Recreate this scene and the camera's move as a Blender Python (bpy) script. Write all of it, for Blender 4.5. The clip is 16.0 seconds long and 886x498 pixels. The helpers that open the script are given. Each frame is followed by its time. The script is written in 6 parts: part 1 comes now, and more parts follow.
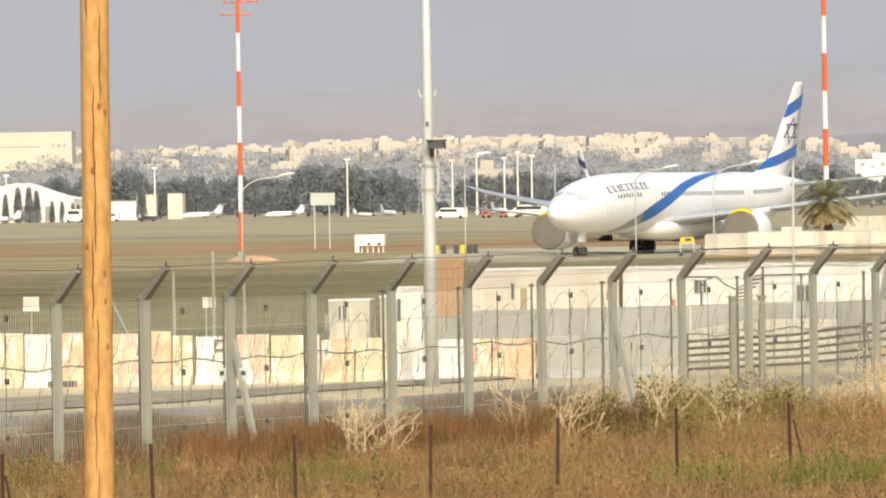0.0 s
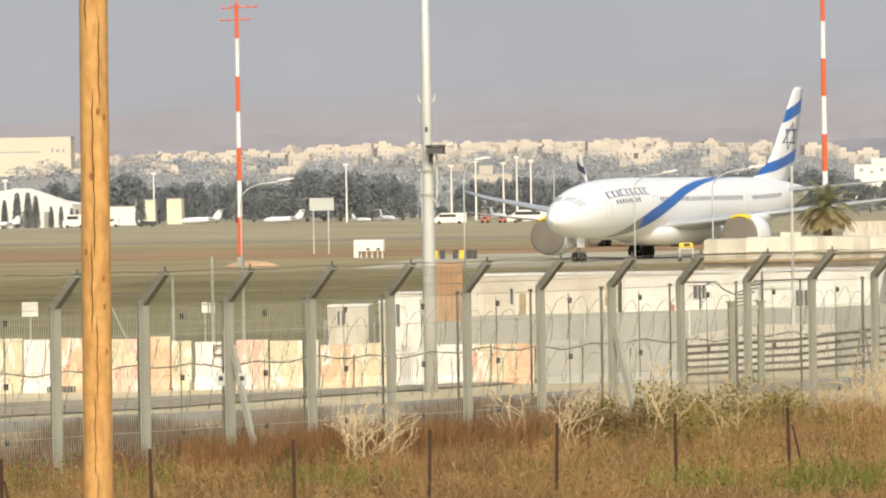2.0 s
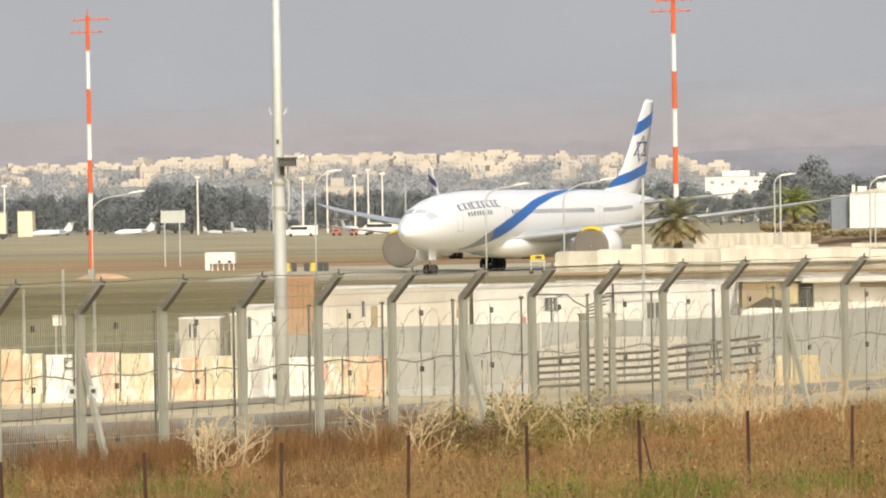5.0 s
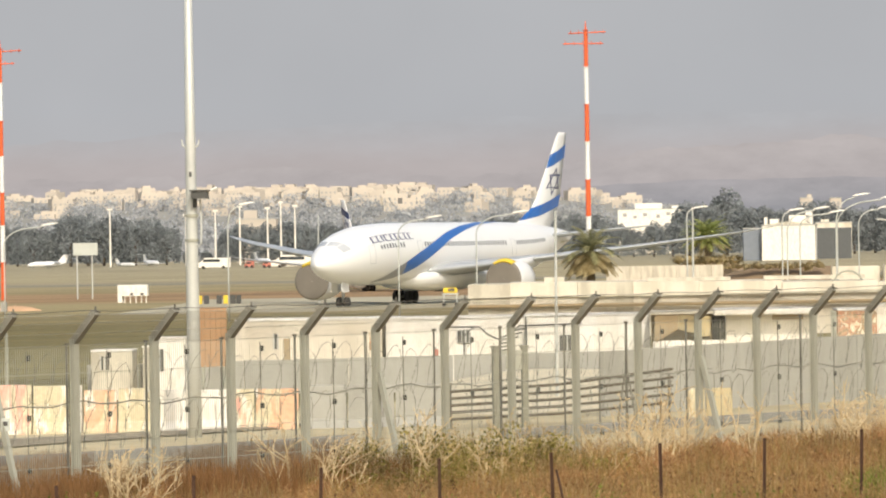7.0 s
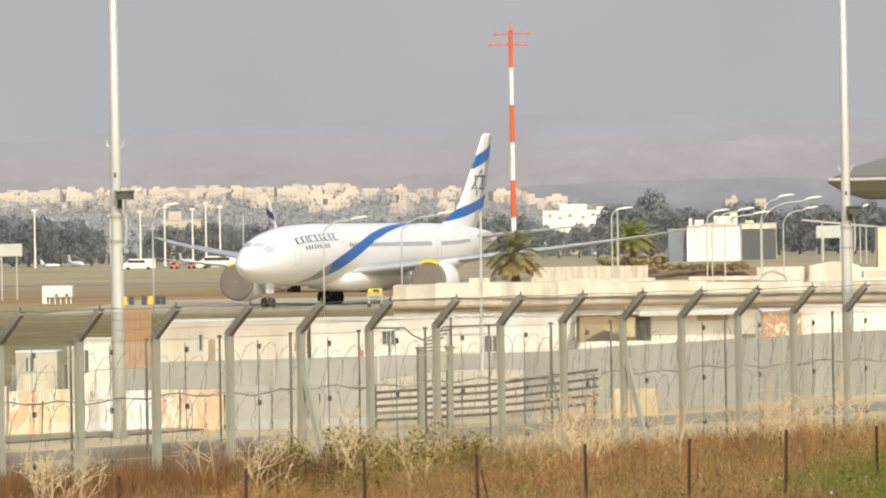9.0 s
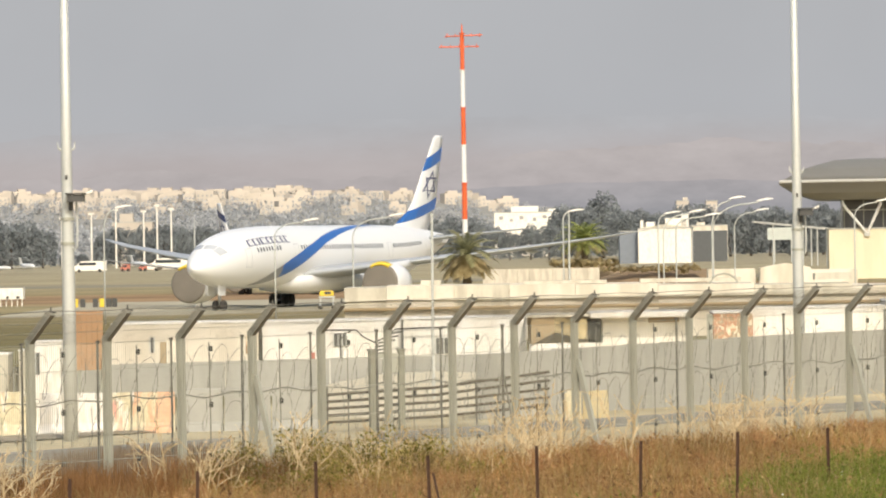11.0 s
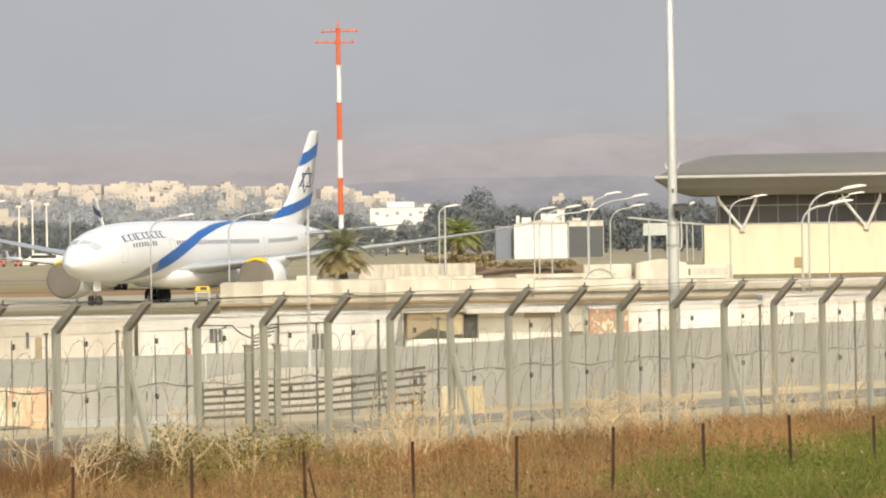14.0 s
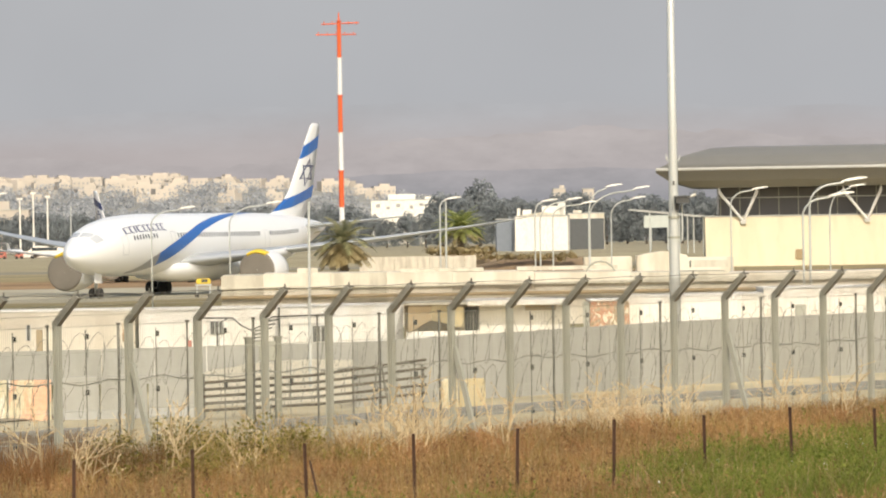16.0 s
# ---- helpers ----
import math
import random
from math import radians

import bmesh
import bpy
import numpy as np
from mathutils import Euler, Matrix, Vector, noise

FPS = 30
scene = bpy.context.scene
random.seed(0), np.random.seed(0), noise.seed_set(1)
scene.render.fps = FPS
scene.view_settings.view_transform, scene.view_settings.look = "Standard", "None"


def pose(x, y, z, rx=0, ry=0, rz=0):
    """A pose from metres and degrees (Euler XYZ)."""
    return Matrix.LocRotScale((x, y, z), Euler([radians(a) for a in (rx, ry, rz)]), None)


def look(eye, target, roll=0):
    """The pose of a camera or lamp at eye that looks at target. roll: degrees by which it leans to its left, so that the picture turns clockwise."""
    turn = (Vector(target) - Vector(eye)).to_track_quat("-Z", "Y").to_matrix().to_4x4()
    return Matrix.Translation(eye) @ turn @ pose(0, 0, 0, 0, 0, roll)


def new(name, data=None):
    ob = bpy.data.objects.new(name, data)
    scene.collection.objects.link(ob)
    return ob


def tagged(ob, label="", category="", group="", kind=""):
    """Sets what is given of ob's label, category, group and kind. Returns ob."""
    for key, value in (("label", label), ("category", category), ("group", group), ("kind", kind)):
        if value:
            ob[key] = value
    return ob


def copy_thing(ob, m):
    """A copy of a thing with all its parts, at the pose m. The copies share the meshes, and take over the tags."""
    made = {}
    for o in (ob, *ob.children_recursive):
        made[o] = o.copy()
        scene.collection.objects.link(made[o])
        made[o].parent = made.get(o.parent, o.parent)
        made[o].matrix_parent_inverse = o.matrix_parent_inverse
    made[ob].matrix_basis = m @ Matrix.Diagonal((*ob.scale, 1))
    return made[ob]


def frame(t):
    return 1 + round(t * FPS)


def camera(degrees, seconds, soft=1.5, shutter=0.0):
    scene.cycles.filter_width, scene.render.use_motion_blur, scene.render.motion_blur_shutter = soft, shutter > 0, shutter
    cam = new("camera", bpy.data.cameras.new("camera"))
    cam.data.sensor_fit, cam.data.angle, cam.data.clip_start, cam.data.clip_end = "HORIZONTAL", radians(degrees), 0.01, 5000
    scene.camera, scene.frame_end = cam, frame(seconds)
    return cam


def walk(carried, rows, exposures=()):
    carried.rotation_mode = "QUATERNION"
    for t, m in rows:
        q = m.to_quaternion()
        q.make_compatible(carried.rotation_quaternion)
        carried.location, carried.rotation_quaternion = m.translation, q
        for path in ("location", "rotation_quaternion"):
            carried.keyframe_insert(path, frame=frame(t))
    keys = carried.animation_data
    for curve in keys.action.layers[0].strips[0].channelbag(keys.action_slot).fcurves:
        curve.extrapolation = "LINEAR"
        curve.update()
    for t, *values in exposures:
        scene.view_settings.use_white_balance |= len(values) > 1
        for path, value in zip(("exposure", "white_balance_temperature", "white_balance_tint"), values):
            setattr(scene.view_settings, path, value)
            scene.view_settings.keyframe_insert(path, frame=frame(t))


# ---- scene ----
# The camera stands still on a rise and pans to the right: seconds, yaw, pitch, lean.
cam = camera(10.0, 16.0, soft=2.05)
EYE = 6.4
PAN = [(0.0, -4.832, -0.646, 0.95), (0.5, -4.83, -0.62, 0.97), (1.0, -4.822, -0.617, 0.95), (1.5, -4.825, -0.604, 0.95),
       (2.0, -4.82, -0.587, 0.95), (2.5, -4.837, -0.568, 0.96), (3.0, -4.852, -0.636, 0.95), (3.5, -4.824, -0.631, 0.97),
       (4.0, -4.199, -0.545, 0.96), (4.2, -3.854, -0.506, 0.95), (6.3, -2.666, -0.438, 0.95), (6.5, -2.492, -0.389, 0.93),
       (7.0, -2.144, -0.122, 0.93), (7.5, -1.752, -0.11, 0.98), (8.0, -1.549, -0.096, 0.98), (8.5, -1.425, -0.126, 0.95),
       (11.0, -0.746, -0.11, 0.96), (11.5, -0.6, -0.111, 0.98), (12.0, -0.332, -0.118, 0.94), (12.5, 0.0, -0.115, 0.95),
       (13.0, 0.187, -0.144, 0.99), (13.5, 0.51, -0.155, 0.92), (14.0, 0.656, -0.184, 0.93), (14.5, 0.731, -0.166, 0.91),
       (15.0, 0.717, -0.232, 0.97), (15.5, 0.674, -0.261, 0.95), (16.0, 0.645, -0.271, 0.95)]
walk(cam, [(t, pose(0, 0, EYE, 90 + p, 0, -y) @ pose(0, 0, 0, 0, 0, -r)) for t, y, p, r in PAN], [(0, 0.1), (0.5, 0.07), (1.0, -0.08), (1.5, 0.0), (16.0, 0.0)])

# ---- light ----
SUN_EL, SUN_AZ = 40, 168  # compass degrees from +y, clockwise
world = bpy.data.worlds.new("world")
scene.world = world
world.use_nodes = True
wn = world.node_tree
sky = wn.nodes.new("ShaderNodeTexSky")
sky.sky_type, sky.sun_disc = "NISHITA", False
sky.sun_elevation, sky.sun_rotation = radians(SUN_EL), radians(SUN_AZ)
sky.dust_density, sky.air_density = 4.0, 1.2
wn.links.new(sky.outputs[0], wn.nodes["Background"].inputs[0])
wn.nodes["Background"].inputs[1].default_value = 0.15
sun = new("sun", bpy.data.lights.new("sun", "SUN"))
sun.data.energy, sun.data.angle, sun.data.color = 2.85, radians(0.6), (1.0, 0.92, 0.77)
_a, _e = radians(SUN_AZ), radians(SUN_EL)
sun.matrix_world = look((math.sin(_a) * math.cos(_e) * 50, math.cos(_a) * math.cos(_e) * 50, math.sin(_e) * 50), (0, 0, 0))


# ---- materials ----
def mat(name, col, rough=0.7, metal=0.0, var=0.12, size=1.0, fine=0.06, bump=0.0, dirt=None, dirt_amount=0.0, tint_random=0.0):
    """A surface with coarse stains of about the size in metres, fine grain and relief."""
    m = bpy.data.materials.new(name)
    m.use_nodes = True
    nt = m.node_tree
    N, L = nt.nodes, nt.links
    b = N["Principled BSDF"]
    b.inputs["Roughness"].default_value, b.inputs["Metallic"].default_value = rough, metal
    if rough >= 0.75:
        b.inputs["Specular IOR Level"].default_value = 0.12
    co = N.new("ShaderNodeNewGeometry")
    n1 = N.new("ShaderNodeTexNoise")
    n1.inputs["Scale"].default_value, n1.inputs["Detail"].default_value = 1.0 / size, 5
    n2 = N.new("ShaderNodeTexNoise")
    n2.inputs["Scale"].default_value, n2.inputs["Detail"].default_value = 14.0 / size, 3
    for n in (n1, n2):
        L.new(co.outputs["Position"], n.inputs["Vector"])
    sm = N.new("ShaderNodeMath")
    sm.operation = "MULTIPLY_ADD"
    L.new(n1.outputs[0], sm.inputs[0])
    sm.inputs[1].default_value = 2 * var
    sm.inputs[2].default_value = 1 - var
    s2 = N.new("ShaderNodeMath")
    s2.operation = "MULTIPLY_ADD"
    L.new(n2.outputs[0], s2.inputs[0])
    s2.inputs[1].default_value = 2 * fine
    s2.inputs[2].default_value = -fine
    ad = N.new("ShaderNodeMath")
    L.new(sm.outputs[0], ad.inputs[0])
    L.new(s2.outputs[0], ad.inputs[1])
    last = ad
    if tint_random:
        oi = N.new("ShaderNodeObjectInfo")
        r = N.new("ShaderNodeMath")
        r.operation = "MULTIPLY_ADD"
        L.new(oi.outputs["Random"], r.inputs[0])
        r.inputs[1].default_value, r.inputs[2].default_value = 2 * tint_random, -tint_random
        a2 = N.new("ShaderNodeMath")
        L.new(ad.outputs[0], a2.inputs[0])
        L.new(r.outputs[0], a2.inputs[1])
        last = a2
    mx = N.new("ShaderNodeVectorMath")
    mx.operation = "SCALE"
    mx.inputs[0].default_value = col
    L.new(last.outputs[0], mx.inputs["Scale"])
    out = mx.outputs[0]
    if dirt:
        n3 = N.new("ShaderNodeTexNoise")
        n3.inputs["Scale"].default_value, n3.inputs["Detail"].default_value = 2.3 / size, 6
        vs = N.new("ShaderNodeVectorMath")
        vs.operation = "MULTIPLY"
        vs.inputs[1].default_value = (1, 1, 0.22)
        L.new(co.outputs["Position"], vs.inputs[0])
        L.new(vs.outputs[0], n3.inputs["Vector"])
        rp = N.new("ShaderNodeMapRange")
        rp.inputs["From Min"].default_value, rp.inputs["From Max"].default_value = 0.46, 0.62
        rp.inputs["To Max"].default_value = dirt_amount
        L.new(n3.outputs[0], rp.inputs[0])
        mi = N.new("ShaderNodeMix")
        mi.data_type = "RGBA"
        L.new(rp.outputs[0], mi.inputs["Factor"])
        L.new(out, mi.inputs["A"])
        mi.inputs["B"].default_value = (*dirt, 1)
        out = mi.outputs["Result"]
    L.new(out, b.inputs["Base Color"])
    if bump:
        bp = N.new("ShaderNodeBump")
        bp.inputs["Strength"].default_value, bp.inputs["Distance"].default_value = bump, 0.02 * size
        L.new(n2.outputs[0], bp.inputs["Height"])
        L.new(bp.outputs[0], b.inputs["Normal"])
    return m


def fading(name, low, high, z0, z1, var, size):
    """Haze painted as glowing colour: one tone at the foot, another at the crest, with broad streaks."""
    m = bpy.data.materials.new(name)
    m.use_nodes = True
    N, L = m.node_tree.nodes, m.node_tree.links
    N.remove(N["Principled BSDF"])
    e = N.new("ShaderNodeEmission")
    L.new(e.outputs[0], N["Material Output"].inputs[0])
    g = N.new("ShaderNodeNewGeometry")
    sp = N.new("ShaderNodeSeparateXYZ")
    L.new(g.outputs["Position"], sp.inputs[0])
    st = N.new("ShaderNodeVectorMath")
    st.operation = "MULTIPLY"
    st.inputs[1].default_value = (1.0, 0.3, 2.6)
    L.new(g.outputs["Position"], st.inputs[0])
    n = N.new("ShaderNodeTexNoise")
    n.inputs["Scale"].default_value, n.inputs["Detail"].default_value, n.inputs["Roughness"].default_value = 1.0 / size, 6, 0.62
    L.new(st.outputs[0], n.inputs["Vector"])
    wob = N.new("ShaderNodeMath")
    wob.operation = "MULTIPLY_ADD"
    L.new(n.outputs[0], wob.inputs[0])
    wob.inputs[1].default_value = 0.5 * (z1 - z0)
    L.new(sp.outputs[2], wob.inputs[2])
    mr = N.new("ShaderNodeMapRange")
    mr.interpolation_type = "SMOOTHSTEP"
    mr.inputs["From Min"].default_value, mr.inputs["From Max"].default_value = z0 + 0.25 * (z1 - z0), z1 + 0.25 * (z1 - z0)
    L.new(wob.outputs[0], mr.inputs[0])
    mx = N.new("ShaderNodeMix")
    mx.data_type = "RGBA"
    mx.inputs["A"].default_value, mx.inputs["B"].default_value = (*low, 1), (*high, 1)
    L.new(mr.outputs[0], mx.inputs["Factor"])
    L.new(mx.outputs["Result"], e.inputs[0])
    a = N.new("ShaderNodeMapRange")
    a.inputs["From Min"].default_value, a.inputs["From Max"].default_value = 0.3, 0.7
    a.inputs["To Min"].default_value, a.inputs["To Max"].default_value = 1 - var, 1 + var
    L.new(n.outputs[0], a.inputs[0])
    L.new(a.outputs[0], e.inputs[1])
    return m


M_GALV = mat("galvanised steel", (0.38, 0.38, 0.31), 0.6, 0.1, 0.15, 0.6)
# darker copy of the post steel; the arms' underside shade is in its colour
M_ARM = mat("dull steel darkened for shade", (0.30, 0.29, 0.235), 0.75, 0.1, 0.2, 0.5)
M_GALV_PALE = mat("pale galvanised steel", (0.55, 0.56, 0.52), 0.5, 0.2, 0.1, 1.0)
M_RUST = mat("rusty angle iron", (0.085, 0.05, 0.035), 0.85, 0.2, 0.3, 0.3)
M_WIRE = mat("weathered wire", (0.16, 0.15, 0.12), 0.6, 0.4, 0.2, 0.5)
M_WOOD = mat("creosoted pine", (0.56, 0.325, 0.115), 0.75, 0, 0.3, 0.13, 0.16, 0.4, (0.36, 0.18, 0.055), 0.5)
M_WOOD_DARK = mat("dark crack", (0.10, 0.045, 0.015), 0.9)
M_ORANGE = mat("orange-red aviation paint", (0.72, 0.12, 0.03), 0.55, 0, 0.1, 1.0)
M_WHITE = mat("white aviation paint", (0.8, 0.8, 0.78), 0.55, 0, 0.06, 1.0)
M_PLANE = mat("white aircraft paint", (0.80, 0.80, 0.78), 0.28, 0, 0.03, 6.0, 0.01)
M_PLANE_GREY = mat("grey aircraft paint", (0.42, 0.44, 0.45), 0.4, 0.1, 0.05, 3.0)
M_BLUE = mat("blue livery paint", (0.028, 0.13, 0.42), 0.3, 0, 0.08, 3.0)
M_NAVY = mat("navy livery paint", (0.02, 0.03, 0.12), 0.35, 0, 0.08, 2.0)
M_SILVER = mat("silver livery paint", (0.30, 0.31, 0.33), 0.35, 0.3, 0.08, 3.0)
M_GLASS = mat("dark window", (0.05, 0.06, 0.07), 0.12, 0, 0.1, 1.0)
# the sky's reflection is painted in as a pale base colour
M_PANE = mat("flight deck glass with painted reflection", (0.50, 0.52, 0.54), 0.2, 0, 0.05, 1.0)
M_INTAKE = mat("grey intake cover", (0.20, 0.18, 0.15), 0.8, 0, 0.18, 1.6)
M_YELLOW = mat("yellow cover", (0.75, 0.55, 0.05), 0.6, 0, 0.1, 0.6)
# tyre black is raised to put distance haze into the colour
M_TYRE = mat("black rubber lifted for haze", (0.06, 0.057, 0.052), 0.85)
M_STEEL = mat("landing gear steel", (0.5, 0.5, 0.48), 0.45, 0.4)
M_CONC = mat("grey concrete wall", (0.375, 0.37, 0.33), 0.85, 0, 0.16, 2.2, 0.08, 0.3, (0.29, 0.285, 0.25), 0.6, 0.05)
M_CONC_PALE = mat("pale concrete", (0.62, 0.58, 0.47), 0.85, 0, 0.16, 1.6, 0.1, 0.3, (0.4, 0.36, 0.28), 0.6)
M_STUCCO = mat("cream stone cladding", (0.75, 0.68, 0.50), 0.8, 0, 0.09, 3.0, 0.05, 0.1, (0.66, 0.60, 0.43), 0.5)
M_ROOF = mat("grey metal roof", (0.23, 0.22, 0.19), 0.6, 0.1, 0.08, 3.0)
M_FASCIA = mat("pale fascia", (0.42, 0.42, 0.39), 0.5)
# grey raised a little to put haze over the far soffit
M_SOFFIT = mat("grey soffit", (0.26, 0.26, 0.25), 0.6, 0.1, 0.08, 3.0)
M_WHITEWALL = mat("whitewashed wall", (0.88, 0.86, 0.79), 0.8, 0, 0.06, 2.5, 0.05, 0, (0.64, 0.58, 0.46), 0.4)
M_STORE = mat("stained cream plaster", (0.72, 0.67, 0.56), 0.85, 0, 0.12, 3.5, 0.08, 0.2, (0.52, 0.46, 0.35), 0.6)
M_TAN = mat("tan fibreboard", (0.38, 0.29, 0.17), 0.85, 0, 0.15, 1.0)
M_DARK = mat("dark housing", (0.07, 0.07, 0.065), 0.6)
M_BLACK = mat("black of clips and painted shade", (0.03, 0.03, 0.03), 0.9)


# ---- mesh tools ----
def part(name, bm, material, parent=None, label="", smooth=False):
    me = bpy.data.meshes.new(name)
    bm.normal_update()
    bm.to_mesh(me)
    bm.free()
    for m in (material if isinstance(material, (list, tuple)) else [material]):
        me.materials.append(m)
    if smooth:
        for p in me.polygons:
            p.use_smooth = True
    ob = new(name, me)
    if parent is not None:
        ob.parent = parent
    if label:
        tagged(ob, label)
    return ob


def empty(name, m, label, category, group="", kind=""):
    ob = new(name)
    ob.matrix_basis = m
    return tagged(ob, label, category, group, kind)


def BM():
    return bmesh.new()


def box(bm, c, s, m=None, mi=0):
    x, y, z = s[0] / 2, s[1] / 2, s[2] / 2
    v = [Vector((c[0] + i * x, c[1] + j * y, c[2] + k * z)) for k in (-1, 1) for j in (-1, 1) for i in (-1, 1)]
    v = [bm.verts.new(m @ p if m else p) for p in v]
    for f in ((0, 2, 3, 1), (4, 5, 7, 6), (0, 1, 5, 4), (2, 6, 7, 3), (0, 4, 6, 2), (1, 3, 7, 5)):
        bm.faces.new([v[i] for i in f]).material_index = mi
    return bm


def ring_loft(bm, rings, caps=True, mi=0, close=True):
    R = [[bm.verts.new(p) for p in r] for r in rings]
    n = len(R[0])
    for a, b in zip(R, R[1:]):
        for i in range(n if close else n - 1):
            j = (i + 1) % n
            bm.faces.new((a[i], a[j], b[j], b[i])).material_index = mi
    if caps and close:
        bm.faces.new(R[0][::-1]).material_index = mi
        bm.faces.new(R[-1]).material_index = mi
    return bm


def tube(bm, pts, r, n=8, mi=0):
    """A bar along the points; r: one radius, or one a point."""
    pts = [Vector(p) for p in pts]
    rs = r if isinstance(r, (list, tuple)) else [r] * len(pts)
    rings = []
    for i, p in enumerate(pts):
        d = (pts[min(i + 1, len(pts) - 1)] - pts[max(i - 1, 0)]).normalized()
        u = d.cross(Vector((0, 0, 1)) if abs(d.z) < 0.9 else Vector((0, 1, 0))).normalized()
        w = d.cross(u)
        rings.append([p + (u * math.cos(2 * math.pi * k / n) + w * math.sin(2 * math.pi * k / n)) * rs[i] for k in range(n)])
    return ring_loft(bm, rings, True, mi)


def lerp(a, b, t):
    return a + (b - a) * t


def curve_at(table, x):
    for (x0, *a), (x1, *b) in zip(table, table[1:]):
        if x <= x1:
            t = max(0.0, (x - x0) / (x1 - x0))
            return [lerp(p, q, t) for p, q in zip(a, b)]
    return list(table[-1][1:])


# ---- the ground ----
FX, FY = 0.589, 0.808          # the way the security fence runs


def across(x, y):
    """Distance from the fence's own direction through the camera's place."""
    return y * FX - x * FY


def ground_z(x, y):
    w = across(x, y)
    z = curve_at([(-500, 4.7), (6, 4.6), (20, 3.1), (34, 2.0), (45, 1.6), (52, 1.45), (62, 1.1), (71, 0.9), (92, 0.85), (130, 0.6), (240, 0.1), (300, 0.0), (9000, 0.0)], w)[0]
    if 10 < w < 78:
        s = x * FX + y * FY
        z += 0.4 * max(0.0, min(1.0, (s - 84) / 12)) * max(0.0, 1 - abs(w - 63) / 9)
        z += 0.10 * noise.noise(Vector((x * 0.35, y * 0.35, 0))) * min(1, (78 - w) / 8)
    return z


def ground_material():
    m = bpy.data.materials.new("dry field earth and asphalt")
    m.use_nodes = True
    N, L = m.node_tree.nodes, m.node_tree.links
    b = N["Principled BSDF"]
    b.inputs["Roughness"].default_value, b.inputs["Specular IOR Level"].default_value = 0.95, 0.1
    g = N.new("ShaderNodeNewGeometry")
    dot = N.new("ShaderNodeVectorMath")
    dot.operation = "DOT_PRODUCT"
    dot.inputs[1].default_value = (-FY, FX, 0)
    L.new(g.outputs["Position"], dot.inputs[0])
    wob = N.new("ShaderNodeTexNoise")
    wob.inputs["Scale"].default_value, wob.inputs["Detail"].default_value = 0.25, 4
    L.new(g.outputs["Position"], wob.inputs["Vector"])
    add = N.new("ShaderNodeMath")
    add.operation = "MULTIPLY_ADD"
    L.new(wob.outputs[0], add.inputs[0])
    add.inputs[1].default_value = 2.0
    L.new(dot.outputs["Value"], add.inputs[2])
    mr = N.new("ShaderNodeMapRange")
    mr.inputs["From Min"].default_value, mr.inputs["From Max"].default_value = 40, 140
    L.new(add.outputs[0], mr.inputs[0])
    ramp = N.new("ShaderNodeValToRGB")
    cr = ramp.color_ramp
    cr.interpolation = "LINEAR"
    stops = [(40, (0.32, 0.22, 0.105)), (68, (0.34, 0.235, 0.115)), (74.5, (0.36, 0.26, 0.135)), (79, (0.43, 0.355, 0.205)), (94.0, (0.48, 0.405, 0.25)),
             (100, (0.56, 0.48, 0.31)), (108, (0.54, 0.46, 0.30)), (114, (0.20, 0.175, 0.08)), (140, (0.19, 0.165, 0.075))]
    while len(cr.elements) < len(stops):
        cr.elements.new(0.5)
    for e, (w, c) in zip(cr.elements, stops):
        e.position, e.color = (w - 40) / 100, (*c, 1)
    L.new(mr.outputs[0], ramp.inputs[0])
    # the airfield beyond, in bands that run with the runway
    sep = N.new("ShaderNodeSeparateXYZ")
    L.new(g.outputs["Position"], sep.inputs[0])
    w2 = N.new("ShaderNodeMath")
    w2.operation = "MULTIPLY_ADD"
    L.new(wob.outputs[0], w2.inputs[0])
    w2.inputs[1].default_value = 14
    L.new(sep.outputs[1], w2.inputs[2])
    mr2 = N.new("ShaderNodeMapRange")
    mr2.inputs["From Min"].default_value, mr2.inputs["From Max"].default_value = 200, 1400
    L.new(w2.outputs[0], mr2.inputs[0])
    r2 = N.new("ShaderNodeValToRGB")
    far = [(200, (0.19, 0.165, 0.075)), (380, (0.23, 0.195, 0.09)), (450, (0.30, 0.25, 0.13)), (540, (0.31, 0.26, 0.14)), (570, (0.31, 0.205, 0.11)), (640, (0.32, 0.215, 0.12)),
           (665, (0.28, 0.23, 0.12)), (760, (0.33, 0.28, 0.16)), (775, (0.24, 0.22, 0.17)), (850, (0.36, 0.31, 0.19)), (1400, (0.34, 0.30, 0.20))]
    while len(r2.color_ramp.elements) < len(far):
        r2.color_ramp.elements.new(0.5)
    for e, (w, c) in zip(r2.color_ramp.elements, far):
        e.position, e.color = (w - 200) / 1200, (*c, 1)
    L.new(mr2.outputs[0], r2.inputs[0])
    sw = N.new("ShaderNodeMapRange")
    sw.inputs["From Min"].default_value, sw.inputs["From Max"].default_value = 200, 240
    L.new(sep.outputs[1], sw.inputs[0])
    mix = N.new("ShaderNodeMix")
    mix.data_type = "RGBA"
    L.new(sw.outputs[0], mix.inputs["Factor"])
    L.new(ramp.outputs[0], mix.inputs["A"])
    L.new(r2.outputs[0], mix.inputs["B"])
    grain = N.new("ShaderNodeTexNoise")
    grain.inputs["Scale"].default_value, grain.inputs["Detail"].default_value = 1.7, 6
    L.new(g.outputs["Position"], grain.inputs["Vector"])
    gm = N.new("ShaderNodeMapRange")
    gm.inputs["To Min"].default_value, gm.inputs["To Max"].default_value = 0.6, 1.4
    L.new(grain.outputs[0], gm.inputs[0])
    st = N.new("ShaderNodeVectorMath")
    st.operation = "MULTIPLY"
    st.inputs[1].default_value = (0.03, 0.09, 0)
    L.new(g.outputs["Position"], st.inputs[0])
